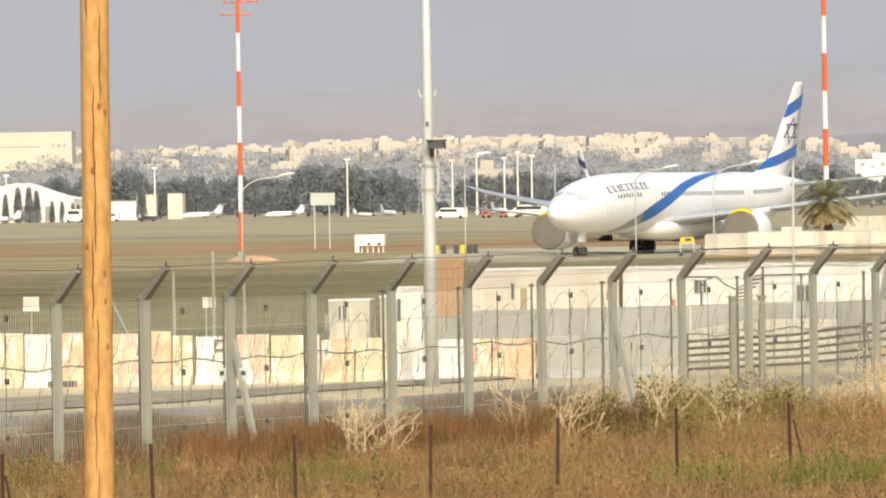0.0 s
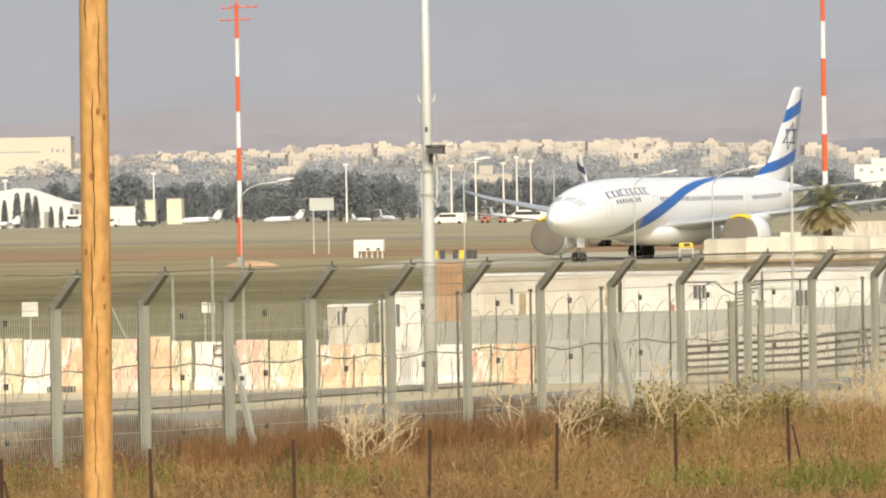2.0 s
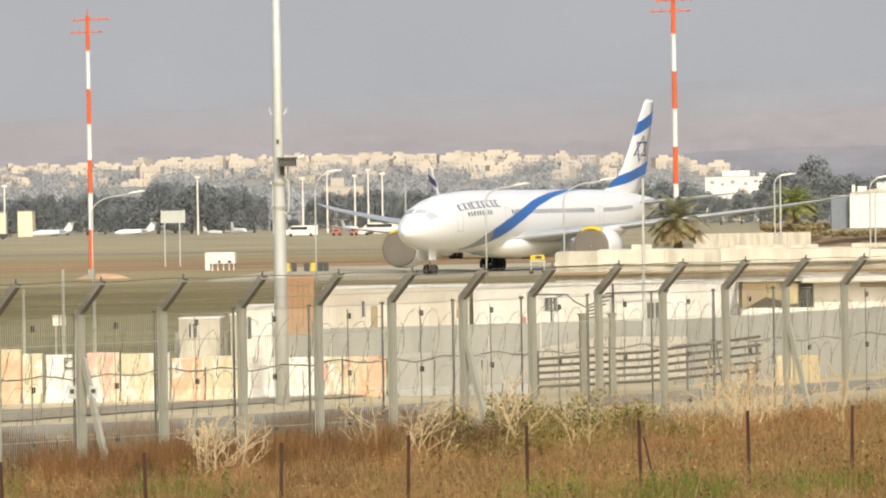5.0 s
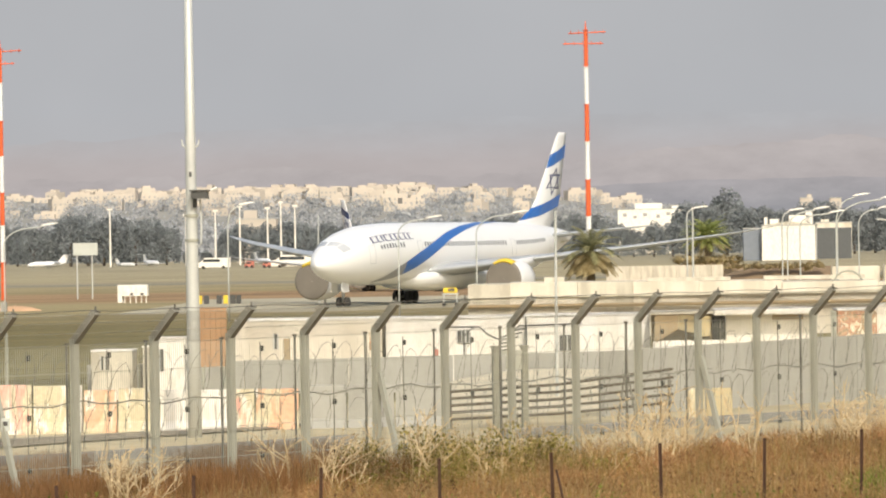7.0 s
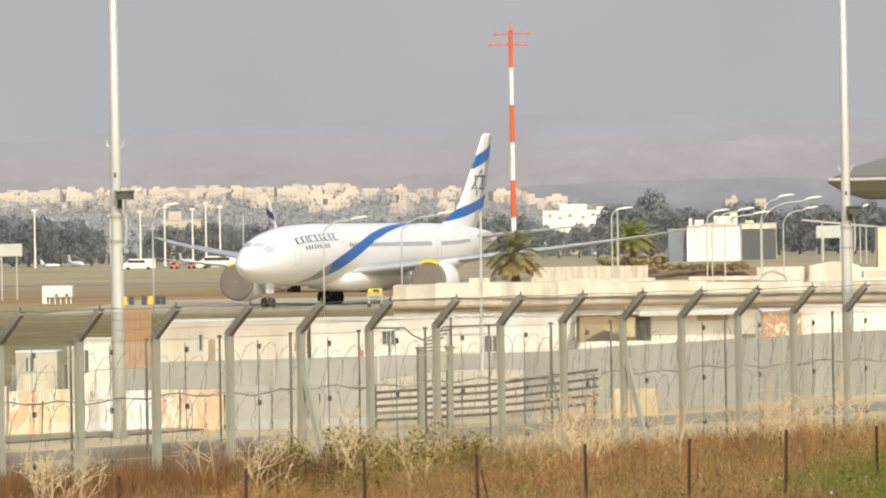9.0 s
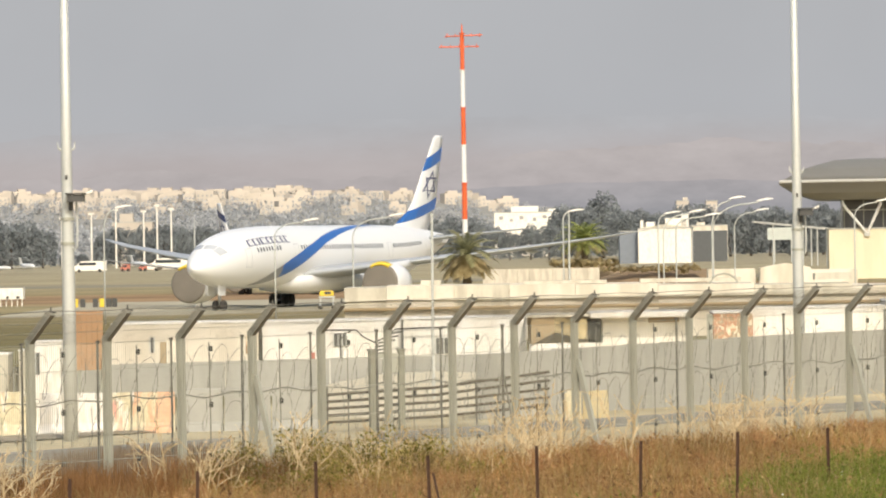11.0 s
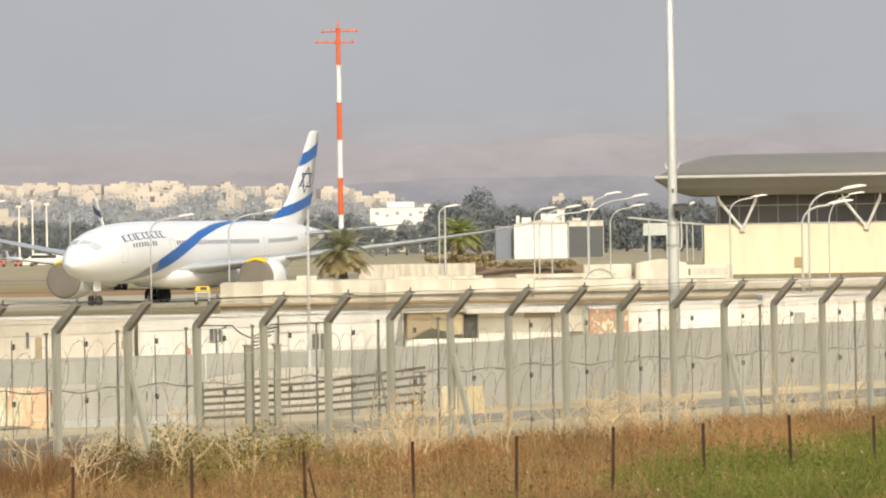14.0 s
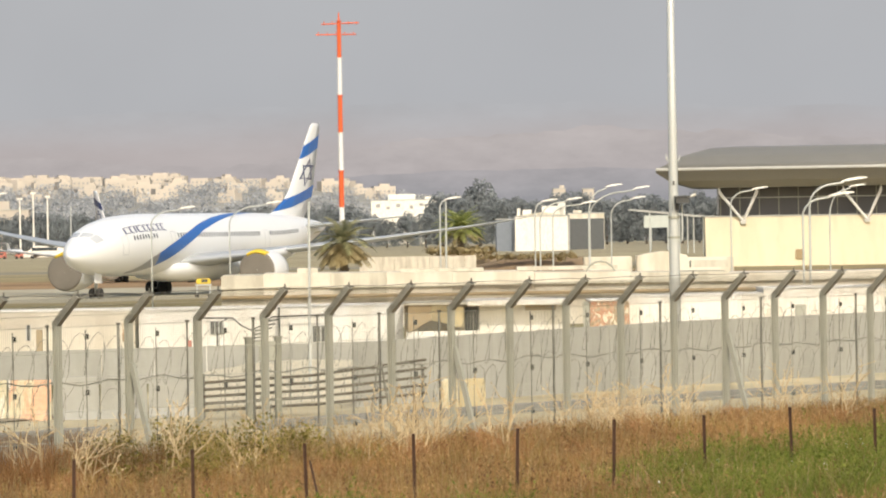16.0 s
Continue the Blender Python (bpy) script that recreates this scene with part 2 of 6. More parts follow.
    wide = N.new("ShaderNodeTexNoise")
    wide.inputs["Scale"].default_value, wide.inputs["Detail"].default_value = 1.0, 5
    L.new(st.outputs[0], wide.inputs["Vector"])
    wm = N.new("ShaderNodeMapRange")
    wm.inputs["From Min"].default_value, wm.inputs["From Max"].default_value = 0.3, 0.7
    wm.inputs["To Min"].default_value, wm.inputs["To Max"].default_value = 0.72, 1.25
    L.new(wide.outputs[0], wm.inputs[0])
    both = N.new("ShaderNodeMath")
    both.operation = "MULTIPLY"
    L.new(gm.outputs[0], both.inputs[0])
    L.new(wm.outputs[0], both.inputs[1])
    sc = N.new("ShaderNodeVectorMath")
    sc.operation = "SCALE"
    L.new(mix.outputs["Result"], sc.inputs[0])
    L.new(both.outputs[0], sc.inputs["Scale"])
    L.new(sc.outputs[0], b.inputs["Base Color"])
    bp = N.new("ShaderNodeBump")
    bp.inputs["Distance"].default_value = 0.05
    L.new(grain.outputs[0], bp.inputs["Height"])
    L.new(bp.outputs[0], b.inputs["Normal"])
    return m


def build_ground():
    xs = sorted(set([-4000, -2500, -1500, -900, -500, -300, -200, -140, -100] + list(range(-80, 81, 2)) + [100, 140, 200, 300, 500, 900, 1500, 2500, 4000]))
    ys = sorted(set([-400, -150, -60] + list(range(-30, 200, 2)) + list(range(200, 600, 20)) + [700, 900, 1200, 1600, 2200, 3000, 4000, 4900]))
    bm = BM()
    g = [[bm.verts.new((x, y, ground_z(x, y))) for x in xs] for y in ys]
    for j in range(len(ys) - 1):
        for i in range(len(xs) - 1):
            bm.faces.new((g[j][i], g[j][i + 1], g[j + 1][i + 1], g[j + 1][i]))
    ob = part("ground", bm, ground_material(), None, "dry field sloping down to a patrol road and a wide airfield", True)
    tagged(ob, category="ground", kind="structure")


build_ground()
M_APRON = mat("pale dusty apron concrete", (0.44, 0.40, 0.29), 0.9, 0, 0.1, 12.0, 0.06, 0, (0.36, 0.32, 0.22), 0.5)
bm = BM()
xs = [-47, -30, -10, 10, 40, 90, 160]
rows = [[bm.verts.new((x, y, 0.02)) for x in xs] for y in (452, 480, 520, 562)]
for p, q in zip(rows, rows[1:]):
    for j in range(len(xs) - 1):
        bm.faces.new((p[j], p[j + 1], q[j + 1], q[j]))
tagged(part("pavement_apron", bm, M_APRON, None, "pale dusty concrete apron under the airliner"), category="apron", kind="structure")


# ---- sky and hills ----
def build_backdrop():
    bm = BM()
    for i in range(-30, 30):
        a0, a1 = radians(i * 1.2), radians((i + 1) * 1.2)
        v = [bm.verts.new((4880 * math.sin(a), 4880 * math.cos(a), z)) for a, z in ((a0, -60), (a1, -60), (a1, 900), (a0, 900))]
        bm.faces.new(v)
    m = bpy.data.materials.new("hazy grey sky")
    m.use_nodes = True
    N, L = m.node_tree.nodes, m.node_tree.links
    N.remove(N["Principled BSDF"])
    e = N.new("ShaderNodeEmission")
    L.new(e.outputs[0], N["Material Output"].inputs[0])
    g = N.new("ShaderNodeNewGeometry")
    s = N.new("ShaderNodeSeparateXYZ")
    L.new(g.outputs["Position"], s.inputs[0])
    mr = N.new("ShaderNodeMapRange")
    mr.inputs["From Max"].default_value = 300
    L.new(s.outputs[2], mr.inputs[0])
    r = N.new("ShaderNodeValToRGB")
    r.color_ramp.elements.new(0.5)
    for el, (p, c) in zip(r.color_ramp.elements, [(0.0, (0.46, 0.44, 0.445)), (0.45, (0.455, 0.462, 0.482)), (1.0, (0.46, 0.468, 0.485))]):
        el.position, el.color = p, (*c, 1)
    L.new(mr.outputs[0], r.inputs[0])
    n = N.new("ShaderNodeTexNoise")
    n.inputs["Scale"].default_value, n.inputs["Detail"].default_value = 0.004, 4
    L.new(g.outputs["Position"], n.inputs["Vector"])
    a = N.new("ShaderNodeMapRange")
    a.inputs["To Min"].default_value, a.inputs["To Max"].default_value = 0.93, 1.07
    L.new(n.outputs[0], a.inputs[0])
    L.new(r.outputs[0], e.inputs[0])
    L.new(a.outputs[0], e.inputs[1])
    ob = part("backdrop_sky", bm, m, None, "pale grey hazy sky above far hills")
    tagged(ob, category="sky", kind="structure")


build_backdrop()


def ridge(name, dist, base, table, rough, material, label):
    """A range of hills: azimuth in degrees against crest height."""
    bm = BM()
    rows = []
    for i in range(0, 241):
        az = lerp(-14, 12, i / 240)
        h = curve_at(table, az)[0]
        h += rough * (noise.noise(Vector((az * 1.1, 3, dist))) + 0.5 * noise.noise(Vector((az * 4.1, 7, dist))) + 0.2 * noise.noise(Vector((az * 15, 1, dist))))
        a = radians(az)
        rows.append([bm.verts.new((math.sin(a) * d, math.cos(a) * d, z)) for d, z in ((dist, base), (dist + 60, lerp(base, h, 0.5)), (dist + 140, h))])
    for p, q in zip(rows, rows[1:]):
        for k in range(2):
            bm.faces.new((p[k], q[k], q[k + 1], p[k + 1]))
    ob = part(name, bm, material, None, label, True)
    tagged(ob, category="hills", kind="structure")


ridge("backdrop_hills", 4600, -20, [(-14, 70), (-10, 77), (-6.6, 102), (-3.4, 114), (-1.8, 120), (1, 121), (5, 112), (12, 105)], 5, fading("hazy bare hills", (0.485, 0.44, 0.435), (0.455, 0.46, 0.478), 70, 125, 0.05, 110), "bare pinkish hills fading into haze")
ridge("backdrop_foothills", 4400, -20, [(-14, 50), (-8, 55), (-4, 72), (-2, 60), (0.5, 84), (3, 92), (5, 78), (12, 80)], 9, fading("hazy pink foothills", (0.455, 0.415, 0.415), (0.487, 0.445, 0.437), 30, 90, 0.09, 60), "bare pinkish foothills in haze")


# ---- the airliner on the apron ----
FUS = [(0.0, 0.02, 0.02, 4.02), (0.3, 0.54, 0.47, 4.05), (1.0, 1.05, 0.93, 4.14), (2.2, 1.62, 1.55, 4.32), (4.0, 2.17, 2.13, 4.52), (6.0, 2.53, 2.50, 4.68),
       (8.5, 2.77, 2.76, 4.83), (11, 2.86, 2.89, 4.93), (15, 2.88, 2.97, 5.0), (42, 2.88, 2.97, 5.0), (46, 2.78, 2.80, 5.12), (50, 2.45, 2.40, 5.40), (54, 1.90, 1.85, 5.75), (58, 1.20, 1.22, 6.10), (61, 0.62, 0.66, 6.35), (62.6, 0.22, 0.25, 6.45)]


def fus_point(s, phi, off=0.0, k=1.0):
    """Place on the hull: metres aft of the nose, angle from the crown towards port."""
    ry, rz, zc = curve_at(FUS, s / k)
    return Vector((s, -(ry * k + off) * math.sin(phi), (zc + (rz + off / k) * math.cos(phi)) * k))


def wing_rings(sections, n=10):
    """Closed aerofoil rings; a section: leading edge, chord, thickness share."""
    out = []
    for (x, y, z), c, th in sections:
        up = [(0, 0), (0.03, 0.35), (0.12, 0.75), (0.35, 1.0), (0.65, 0.7), (1, 0.03)]
        lo = [(0.65, -0.4), (0.35, -0.75), (0.12, -0.6), (0.03, -0.3)]
        out.append([Vector((x + c * u, y, z + c * th * 0.5 * v)) for u, v in up + lo])
    return out


def gear(par, x, y, wheels_x, wheel_r, gap, h):
    bm = BM()
    tube(bm, [(x, y, wheel_r * 0.9), (x, y, h)], 0.16, 10)
    tube(bm, [(x, y, h * 0.5), (x + 1.1, y, h)], 0.08, 6)
    tube(bm, [(x + min(wheels_x), y, wheel_r), (x + max(wheels_x) + 0.01, y, wheel_r)], 0.12, 8)
    g = part("landing_gear", bm, M_STEEL, par, "grey steel landing gear leg", True)
    for wx in wheels_x:
        for sgn in (-1, 1):
            b2 = BM()
            cy = y + sgn * gap
            pr = [(-0.22, 0.62), (-0.2, 0.92), (-0.1, 1.0), (0.1, 1.0), (0.2, 0.92), (0.22, 0.62)]
            ring_loft(b2, [[Vector((x + wx + wheel_r * q * math.cos(2 * math.pi * k / 18), cy + o, wheel_r + wheel_r * q * math.sin(2 * math.pi * k / 18))) for k in range(18)] for o, q in pr])
            part("wheel", b2, M_TYRE, g, "black rubber tyre", True)


def airliner(m, label, k=1.0, detail=True, band=True):
    top = empty("airliner", m, label, "aircraft")
    bm = BM()
    st = [0.02, 0.12, 0.3, 0.6, 1, 1.5, 2.2, 3, 4, 5, 6, 7.2, 8.5, 10, 12] + [14 + 2 * i for i in range(15)] + [43, 44, 46, 48, 50, 52, 54, 56, 58, 60, 61, 62, 62.6]
    n = 36
    ring_loft(bm, [[fus_point(s * k, 2 * math.pi * i / n, 0, k) for i in range(n)] for s in st])
    part("fuselage", bm, M_PLANE, top, "glossy white fuselage", True)

    def strip(name, material, f0, f1, s0, s1, steps, off=0.02, lab="", side=1):
        """A livery band on the hull between two angles that change along it."""
        b = BM()
        rows = []
        for i in range(steps + 1):
            s = lerp(s0, s1, i / steps)
            a, c = f0(s), f1(s)
            rows.append([b.verts.new(fus_point(s * k, side * radians(lerp(a, c, j / 6)), off, k)) for j in range(7)])
        for p, q in zip(rows, rows[1:]):
            for j in range(6):
                b.faces.new((p[j], q[j], q[j + 1], p[j + 1]))
        return part(name, b, material, top, lab, True)

    for side in ((1, -1) if band else ()):
        # the sweeping ribbon climbs from the belly behind the nose to the crown
        fa = lambda s: curve_at([(9.5, 151), (13, 115), (16.5, 93), (20, 75), (25, 50), (30, 31), (36, 13), (41, 4), (44, 0.5)], s)[0]
        fb = lambda s: curve_at([(9.5, 156), (13, 142), (16.5, 121), (20, 97), (25, 66), (30, 45), (36, 23), (41, 11), (44, 3)], s)[0]
        strip("livery_ribbon", M_BLUE, lambda s: fa(max(s, 9.5)), fb, 14.6, 44, 44, 0.025, "blue sweeping ribbon", side)
        strip("livery_ribbon", M_SILVER, fa, fb, 9.5, 14.6, 14, 0.022, "silver start of the ribbon", side)
    # flight deck glazing
    for side in (1, -1):
        for a0, a1, s0, s1 in ((3, 34, 2.05, 2.95), (36, 62, 2.35, 3.5)):
            b = BM()
            rows = [[b.verts.new(fus_point(lerp(s0, s1, i / 4) * k + (0.35 * j / 6 if a0 > 30 else 0.5 * j / 6) * k, side * radians(lerp(a0, a1, j / 6)), 0.02, k)) for j in range(7)] for i in range(5)]
            for p, q in zip(rows, rows[1:]):
                for j in range(6):
                    b.faces.new((p[j], q[j], q[j + 1], p[j + 1]))
            part("cockpit_window", b, M_PANE, top, "flight deck pane paled by painted reflection", True)
    # cabin windows and doors, port and starboard
    for side in (1, -1):
        runs = ((9.0, 14.4), (19.0, 39.2), (41.8, 50.4)) if detail else ()
        for s0, s1 in runs:
            s = s0
            while s < s1:
                b = BM()
                for mi_, w, h, off in ((0, 0.27, 0.47, 0.02),):
                    dp = h / 2 / 2.97
                    vs = [b.verts.new(fus_point((s + du * w / 2) * k, side * (radians(73) + dv * dp), off, k)) for du, dv in ((-.6, -1), (.6, -1), (1, -.6), (1, .6), (.6, 1), (-.6, 1), (-1, .6), (-1, -.6))]
                    b.faces.new(vs)
                part("cabin_window", b, M_GLASS, top, "small dark oval pane" if s == s0 else "")
                s += 0.62
        for s0 in ((6.6, 17.2, 40.2, 51.6) if detail else ()):
            b = BM()
            a0, a1 = radians(66), radians(104)
            for (u0, u1, p0, p1) in ((0, 1.07, a0, a0 + 0.014), (0, 1.07, a1, a1 + 0.014), (0, 0.05, a0, a1), (1.02, 1.07, a0, a1)):
                nn = 6
                rw = [[b.verts.new(fus_point((s0 + u) * k, side * lerp(p0, p1, j / nn), 0.02, k)) for j in range(nn + 1)] for u in (u0, u1)]
                for j in range(nn):
                    b.faces.new((rw[0][j], rw[1][j], rw[1][j + 1], rw[0][j + 1]))
            part("cabin_door", b, M_PLANE_GREY, top, "outlined white cabin door")
    # wings with raked tips
    for sg in (1, -1):
        sec = [((18.8, 1.5, 3.2), 13.6, 0.13), ((21.5, 3.0, 3.35), 11.8, 0.125), ((27.2, 9.7, 4.2), 7.9, 0.11), ((33.2, 18.5, 5.25), 5.1, 0.10), ((38.4, 26.0, 6.3), 2.9, 0.09), ((40.6, 28.4, 6.75), 1.7, 0.08), ((42.4, 29.9, 7.0), 0.5, 0.08)]
        bm = BM()
        ring_loft(bm, wing_rings([((x * k, -sg * y * k, z * k), c * k, t) for (x, y, z), c, t in sec]))
        w = part("wing", bm, M_PLANE_GREY, top, "pale grey swept wing", True)
        for yy, xx, zz in ((7.0, 33.2, 3.7), (13.5, 34.5, 4.6), (19.5, 37.4, 5.5)):
            b = BM()
            tube(b, [((xx - 2.2) * k, -sg * yy * k, (zz - 0.3) * k), (xx * k, -sg * yy * k, (zz - 0.45) * k), ((xx + 2.4) * k, -sg * yy * k, (zz - 0.35) * k)], [0.12 * k, 0.3 * k, 0.05 * k], 8)
            part("flap_fairing", b, M_PLANE_GREY, w, "", True)
        # engine: cowl, lip, cover, hot section, pylon
        ex, ey, ez = 20.6, 10.2, 2.4
        prof = [(0.02, 1.60), (0.06, 1.76), (0.3, 1.86), (0.9, 1.92), (1.9, 1.92), (3.2, 1.80), (4.3, 1.55), (4.31, 1.30)]
        b = BM()
        ring_loft(b, [[Vector(((ex + u) * k, -sg * (ey + r * math.sin(2 * math.pi * i / 32)) * k, (ez + r * math.cos(2 * math.pi * i / 32)) * k)) for i in range(32)] for u, r in prof], False)
        e = part("engine", b, M_PLANE, top, "white engine cowl", True)
        b = BM()
        ring_loft(b, [[Vector(((ex + u) * k, -sg * (ey + r * math.sin(2 * math.pi * i / 32)) * k, (ez + r * math.cos(2 * math.pi * i / 32)) * k)) for i in range(32)] for u, r in ((0.15, 1.84), (0.0, 1.80), (-0.05, 1.6), (-0.02, 0.8), (-0.02, 0.02))], False)
        part("intake_cover", b, M_INTAKE, e, "grey cloth intake cover", True)
        b = BM()
        ring_loft(b, [[Vector(((ex + u) * k, -sg * (ey + r * math.sin(2 * math.pi * i / 24)) * k, (ez + r * math.cos(2 * math.pi * i / 24)) * k)) for i in range(24)] for u, r in ((4.2, 1.1), (5.0, 0.95), (5.9, 0.62), (6.9, 0.2))])
        part("exhaust", b, M_SILVER, e, "dark metal exhaust cone", True)
        b = BM()
        ring_loft(b, [[Vector(((x0) * k, -sg * (ey + yy) * k, zz * k)) for x0, yy, zz in ((ex + 1.5 + o, -0.2 * q, 4.15 + 0.05 * o), (ex + 1.5 + o, 0.2 * q, 4.15 + 0.05 * o), (ex + 1.5 + o, 0.25 * q, 3.6), (ex + 1.5 + o, -0.25 * q, 3.6))] for o, q in ((0.0, 0.3), (1.5, 1), (4.5, 1), (7.0, 0.4))])
        part("pylon", b, M_PLANE, e, "", True)
        if detail:
            b = BM()
            nn = 12
            R = []
            for i in range(nn + 1):
                a = radians(lerp(-34, 34, i / nn))
                R.append([Vector(((ex + u) * k, -sg * (ey + r * math.sin(a)) * k, (ez + r * math.cos(a)) * k)) for u, r in ((-0.08, 1.60), (-0.08, 1.86), (0.6, 2.0), (0.6, 1.90), (0.1, 1.7))])
            ring_loft(b, R)
            part("cover_flap", b, M_YELLOW, e, "yellow cover edge", True)
        # tailplane
        bm = BM()
        ring_loft(bm, wing_rings([((x * k, -sg * y * k, z * k), c * k, t) for (x, y, z), c, t in (((52.4, 0.6, 6.4), 6.4, 0.1), ((55.4, 4.0, 6.75), 4.6, 0.09), ((59.6, 9.3, 7.3), 2.2, 0.08), ((60.6, 9.9, 7.4), 1.0, 0.08))]))
        part("tailplane", bm, M_PLANE_GREY, top, "pale grey tailplane", True)
    # fin: bands of colour laid one over another
    fin = [(47.0, 7.55, 10.4), (51.0, 8.6, 7.7), (53.4, 10.3, 6.4), (59.3, 16.9, 2.6), (59.9, 17.25, 2.0)]

    def fin_at(z):
        return curve_at([(zz, x, c) for x, zz, c in fin], z)

    bm = BM()
    zs = [7.0, 7.55, 8.6, 9.4, 10.3, 12, 13.5, 15, 16.2, 16.9, 17.25]
    ring_loft(bm, [[Vector(((fin_at(z)[0] + fin_at(z)[1] * u) * k, v * fin_at(z)[1] * 0.09 * 0.5 * k, z * k)) for u, v in ((0, 0), (0.06, .5), (0.3, 1), (0.65, .65), (1, .05), (1, -.05), (0.65, -.65), (0.3, -1), (0.06, -.5))] for z in zs])
    f = part("tail_fin", bm, M_PLANE, top, "white swept tail fin", True)

    def on_fin(u, z, sg, off=0.03):
        x, c = fin_at(z)
        t = curve_at([(0, 0), (0.06, .5), (0.3, 1), (0.65, .65), (1, .05)], u)[0]
        return Vector(((x + c * u) * k, -sg * (t * c * 0.045 + off) * k, z * k))

    for sg in (1, -1):
        for (z0, z1, tilt) in ((13.45, 14.9, 1.2), (8.05, 9.35, 1.5)):
            b = BM()
            R = [[b.verts.new(on_fin(u, zz + tilt * u, sg)) for zz in (z0, z1)] for u in (0.0, 0.06, 0.2, 0.3, 0.45, 0.65, 0.85, 1.0)]
            for p, q in zip(R, R[1:]):
                b.faces.new((p[0], q[0], q[1], p[1]))
            part("fin_band", b, M_BLUE if band else M_NAVY, f, "blue band")
        b = BM()
        for flip in (1, -1):
            for i in range(3):
                a0, a1 = [radians(90 * flip + 120 * j) for j in (i, i + 1)]
                for r0, r1 in ((1.5, 1.16),):
                    b.faces.new([b.verts.new(on_fin(0.53 + r * 1.35 * math.cos(a) / fin_at(12.0)[1], 12.1 + r * math.sin(a), sg, 0.045)) for r, a in ((r0, a0), (r0, a1), (r1, a1), (r1, a0))])
        part("fin_emblem", b, M_NAVY, f, "dark blue six-pointed emblem")
    # bars where the airline's name stands
    for side in ((1, -1) if detail else ()):
        s = 7.6
        for w in (0.9, 0.8, 0.35, 1.15, 0.8, 0.7, 1.0, 0.7, 0.9):
            for p0, p1, w0, w1 in ((48, 49.6, 0, w), (61.5, 63, 0, w), (48, 63, 0, 0.3)):
                b = BM() if p0 == 48 and p1 < 50 else b
                vs = [b.verts.new(fus_point((s + u) * k, side * radians(a), 0.02, k)) for u, a in ((w0, p0), (w1, p0), (w1, p1), (w0, p1))]
                b.faces.new(vs)
            part("name_bar", b, M_NAVY, top, "dark lettering bar" if s == 7.6 else "")
            s += w + 0.22
    # wing root fairing
    b = BM()
    ring_loft(b, [[Vector((x * k, yy * hw * k, (2.6 + zz * hh) * k)) for yy, zz in ((-1, .5), (-1, -.2), (-.8, -.8), (-.4, -1), (.4, -1), (.8, -.8), (1, -.2), (1, .5))] for x, hw, hh in ((17, 0.6, 0.4), (19.5, 2.5, 1.0), (23, 3.0, 1.25), (31, 3.0, 1.25), (35, 2.5, 1.0), (38.5, 0.8, 0.4))])
    part("belly_fairing", b, M_PLANE, top, "", True)
    gear(top, 5.9 * k, 0, [0.0], 0.5 * k, 0.38 * k, 2.6 * k)
    for sg in (1, -1):
        gear(top, 31.2 * k, sg * 4.9 * k, [-0.73 * k, 0.73 * k], 0.66 * k, 0.65 * k, 3.2 * k)
    for sx, sy in ((5.2, 0.55), (5.2, -0.55)):
        b = BM()
        box(b, (sx * k, sy * k, 2.0 * k), (1.6 * k, 0.06 * k, 1.1 * k))
        part("gear_door", b, M_PLANE, top, "white gear door")
    return top


HEAD = 90 - 21.6
airliner(pose(-29.55, 472, 0, 0, 0, HEAD), "white twin-engine airliner with blue ribbon parked on the apron")


# ---- security fence ----
def fence_post_xy(i):
    return -16.11 + 1.4727 * i, 99.37 + 2.0202 * i


FENCE_ANGLE = math.degrees(math.atan2(FY, FX))


def build_fence_post():
    top = empty("fence_post", pose(0, 0, 0), "grey galvanised security fence post with cranked arm", "fence post", "posts of the security fence")
    b = BM()
    quarter = [(0.08, 0.022), (0.058, 0.022), (0.058, 0.05), (0.08, 0.05), (0.08, 0.068), (0.05, 0.068), (0.05, 0.05), (0.022, 0.05), (0.022, 0.068)]
    outline = quarter + [(-x, y) for x, y in quarter[::-1]] + [(-x, -y) for x, y in quarter] + [(x, -y) for x, y in quarter[::-1]]
    ring_loft(b, [[Vector((x, y, z)) for x, y in outline] for z in (-0.1, 3.42)])
    part("upright", b, M_GALV, top)
    b = BM()
    # the arm leans outward at 45 degrees
    pts = [(0, 0.0, 3.36), (0, -0.62, 3.98)]
    d = 0.075
    ring_loft(b, [[Vector((sx * 0.075, y + sy * d * 0.7, z + sy * d * 0.7)) for sx, sy in ((-1, -1), (1, -1), (1, 1), (-1, 1))] for _, y, z in pts])
    part("arm", b, M_ARM, top)
    b = BM()
    tube(b, [(0, -0.62, 3.98), (0.0, -0.62, 4.1)], 0.02, 6)
    tube(b, [(0, -0.58, 4.02), (0.0, -0.76, 3.98)], 0.018, 6)
    part("wire_fork", b, M_WIRE, top)
    return top


post0 = build_fence_post()
for i in range(-3, 26):
    x, y = fence_post_xy(i)
    mm = pose(x, y, 1.0, 0, 0, FENCE_ANGLE)
    if i == -3:
        post0.matrix_basis = mm
    else:
        copy_thing(post0, mm)


# ---- concrete walls ----
WALL_W = 92.6
wall = empty("wall_concrete", pose(-WALL_W * FY, WALL_W * FX, 0.8, 0, 0, FENCE_ANGLE) @ pose(0, 0, 0), "long grey precast concrete wall behind the patrol road", "wall", kind="structure")
for i in range(30):
    s = 126.3 + 2.0 * i
    b = BM()
    top_z = min(2.23, 2.06 + 0.011 * (s - 127.8))
    box(b, (s, 0, top_z / 2 - 0.03), (1.97, 0.22, top_z + 0.06))
    part("panel", b, M_CONC, wall)


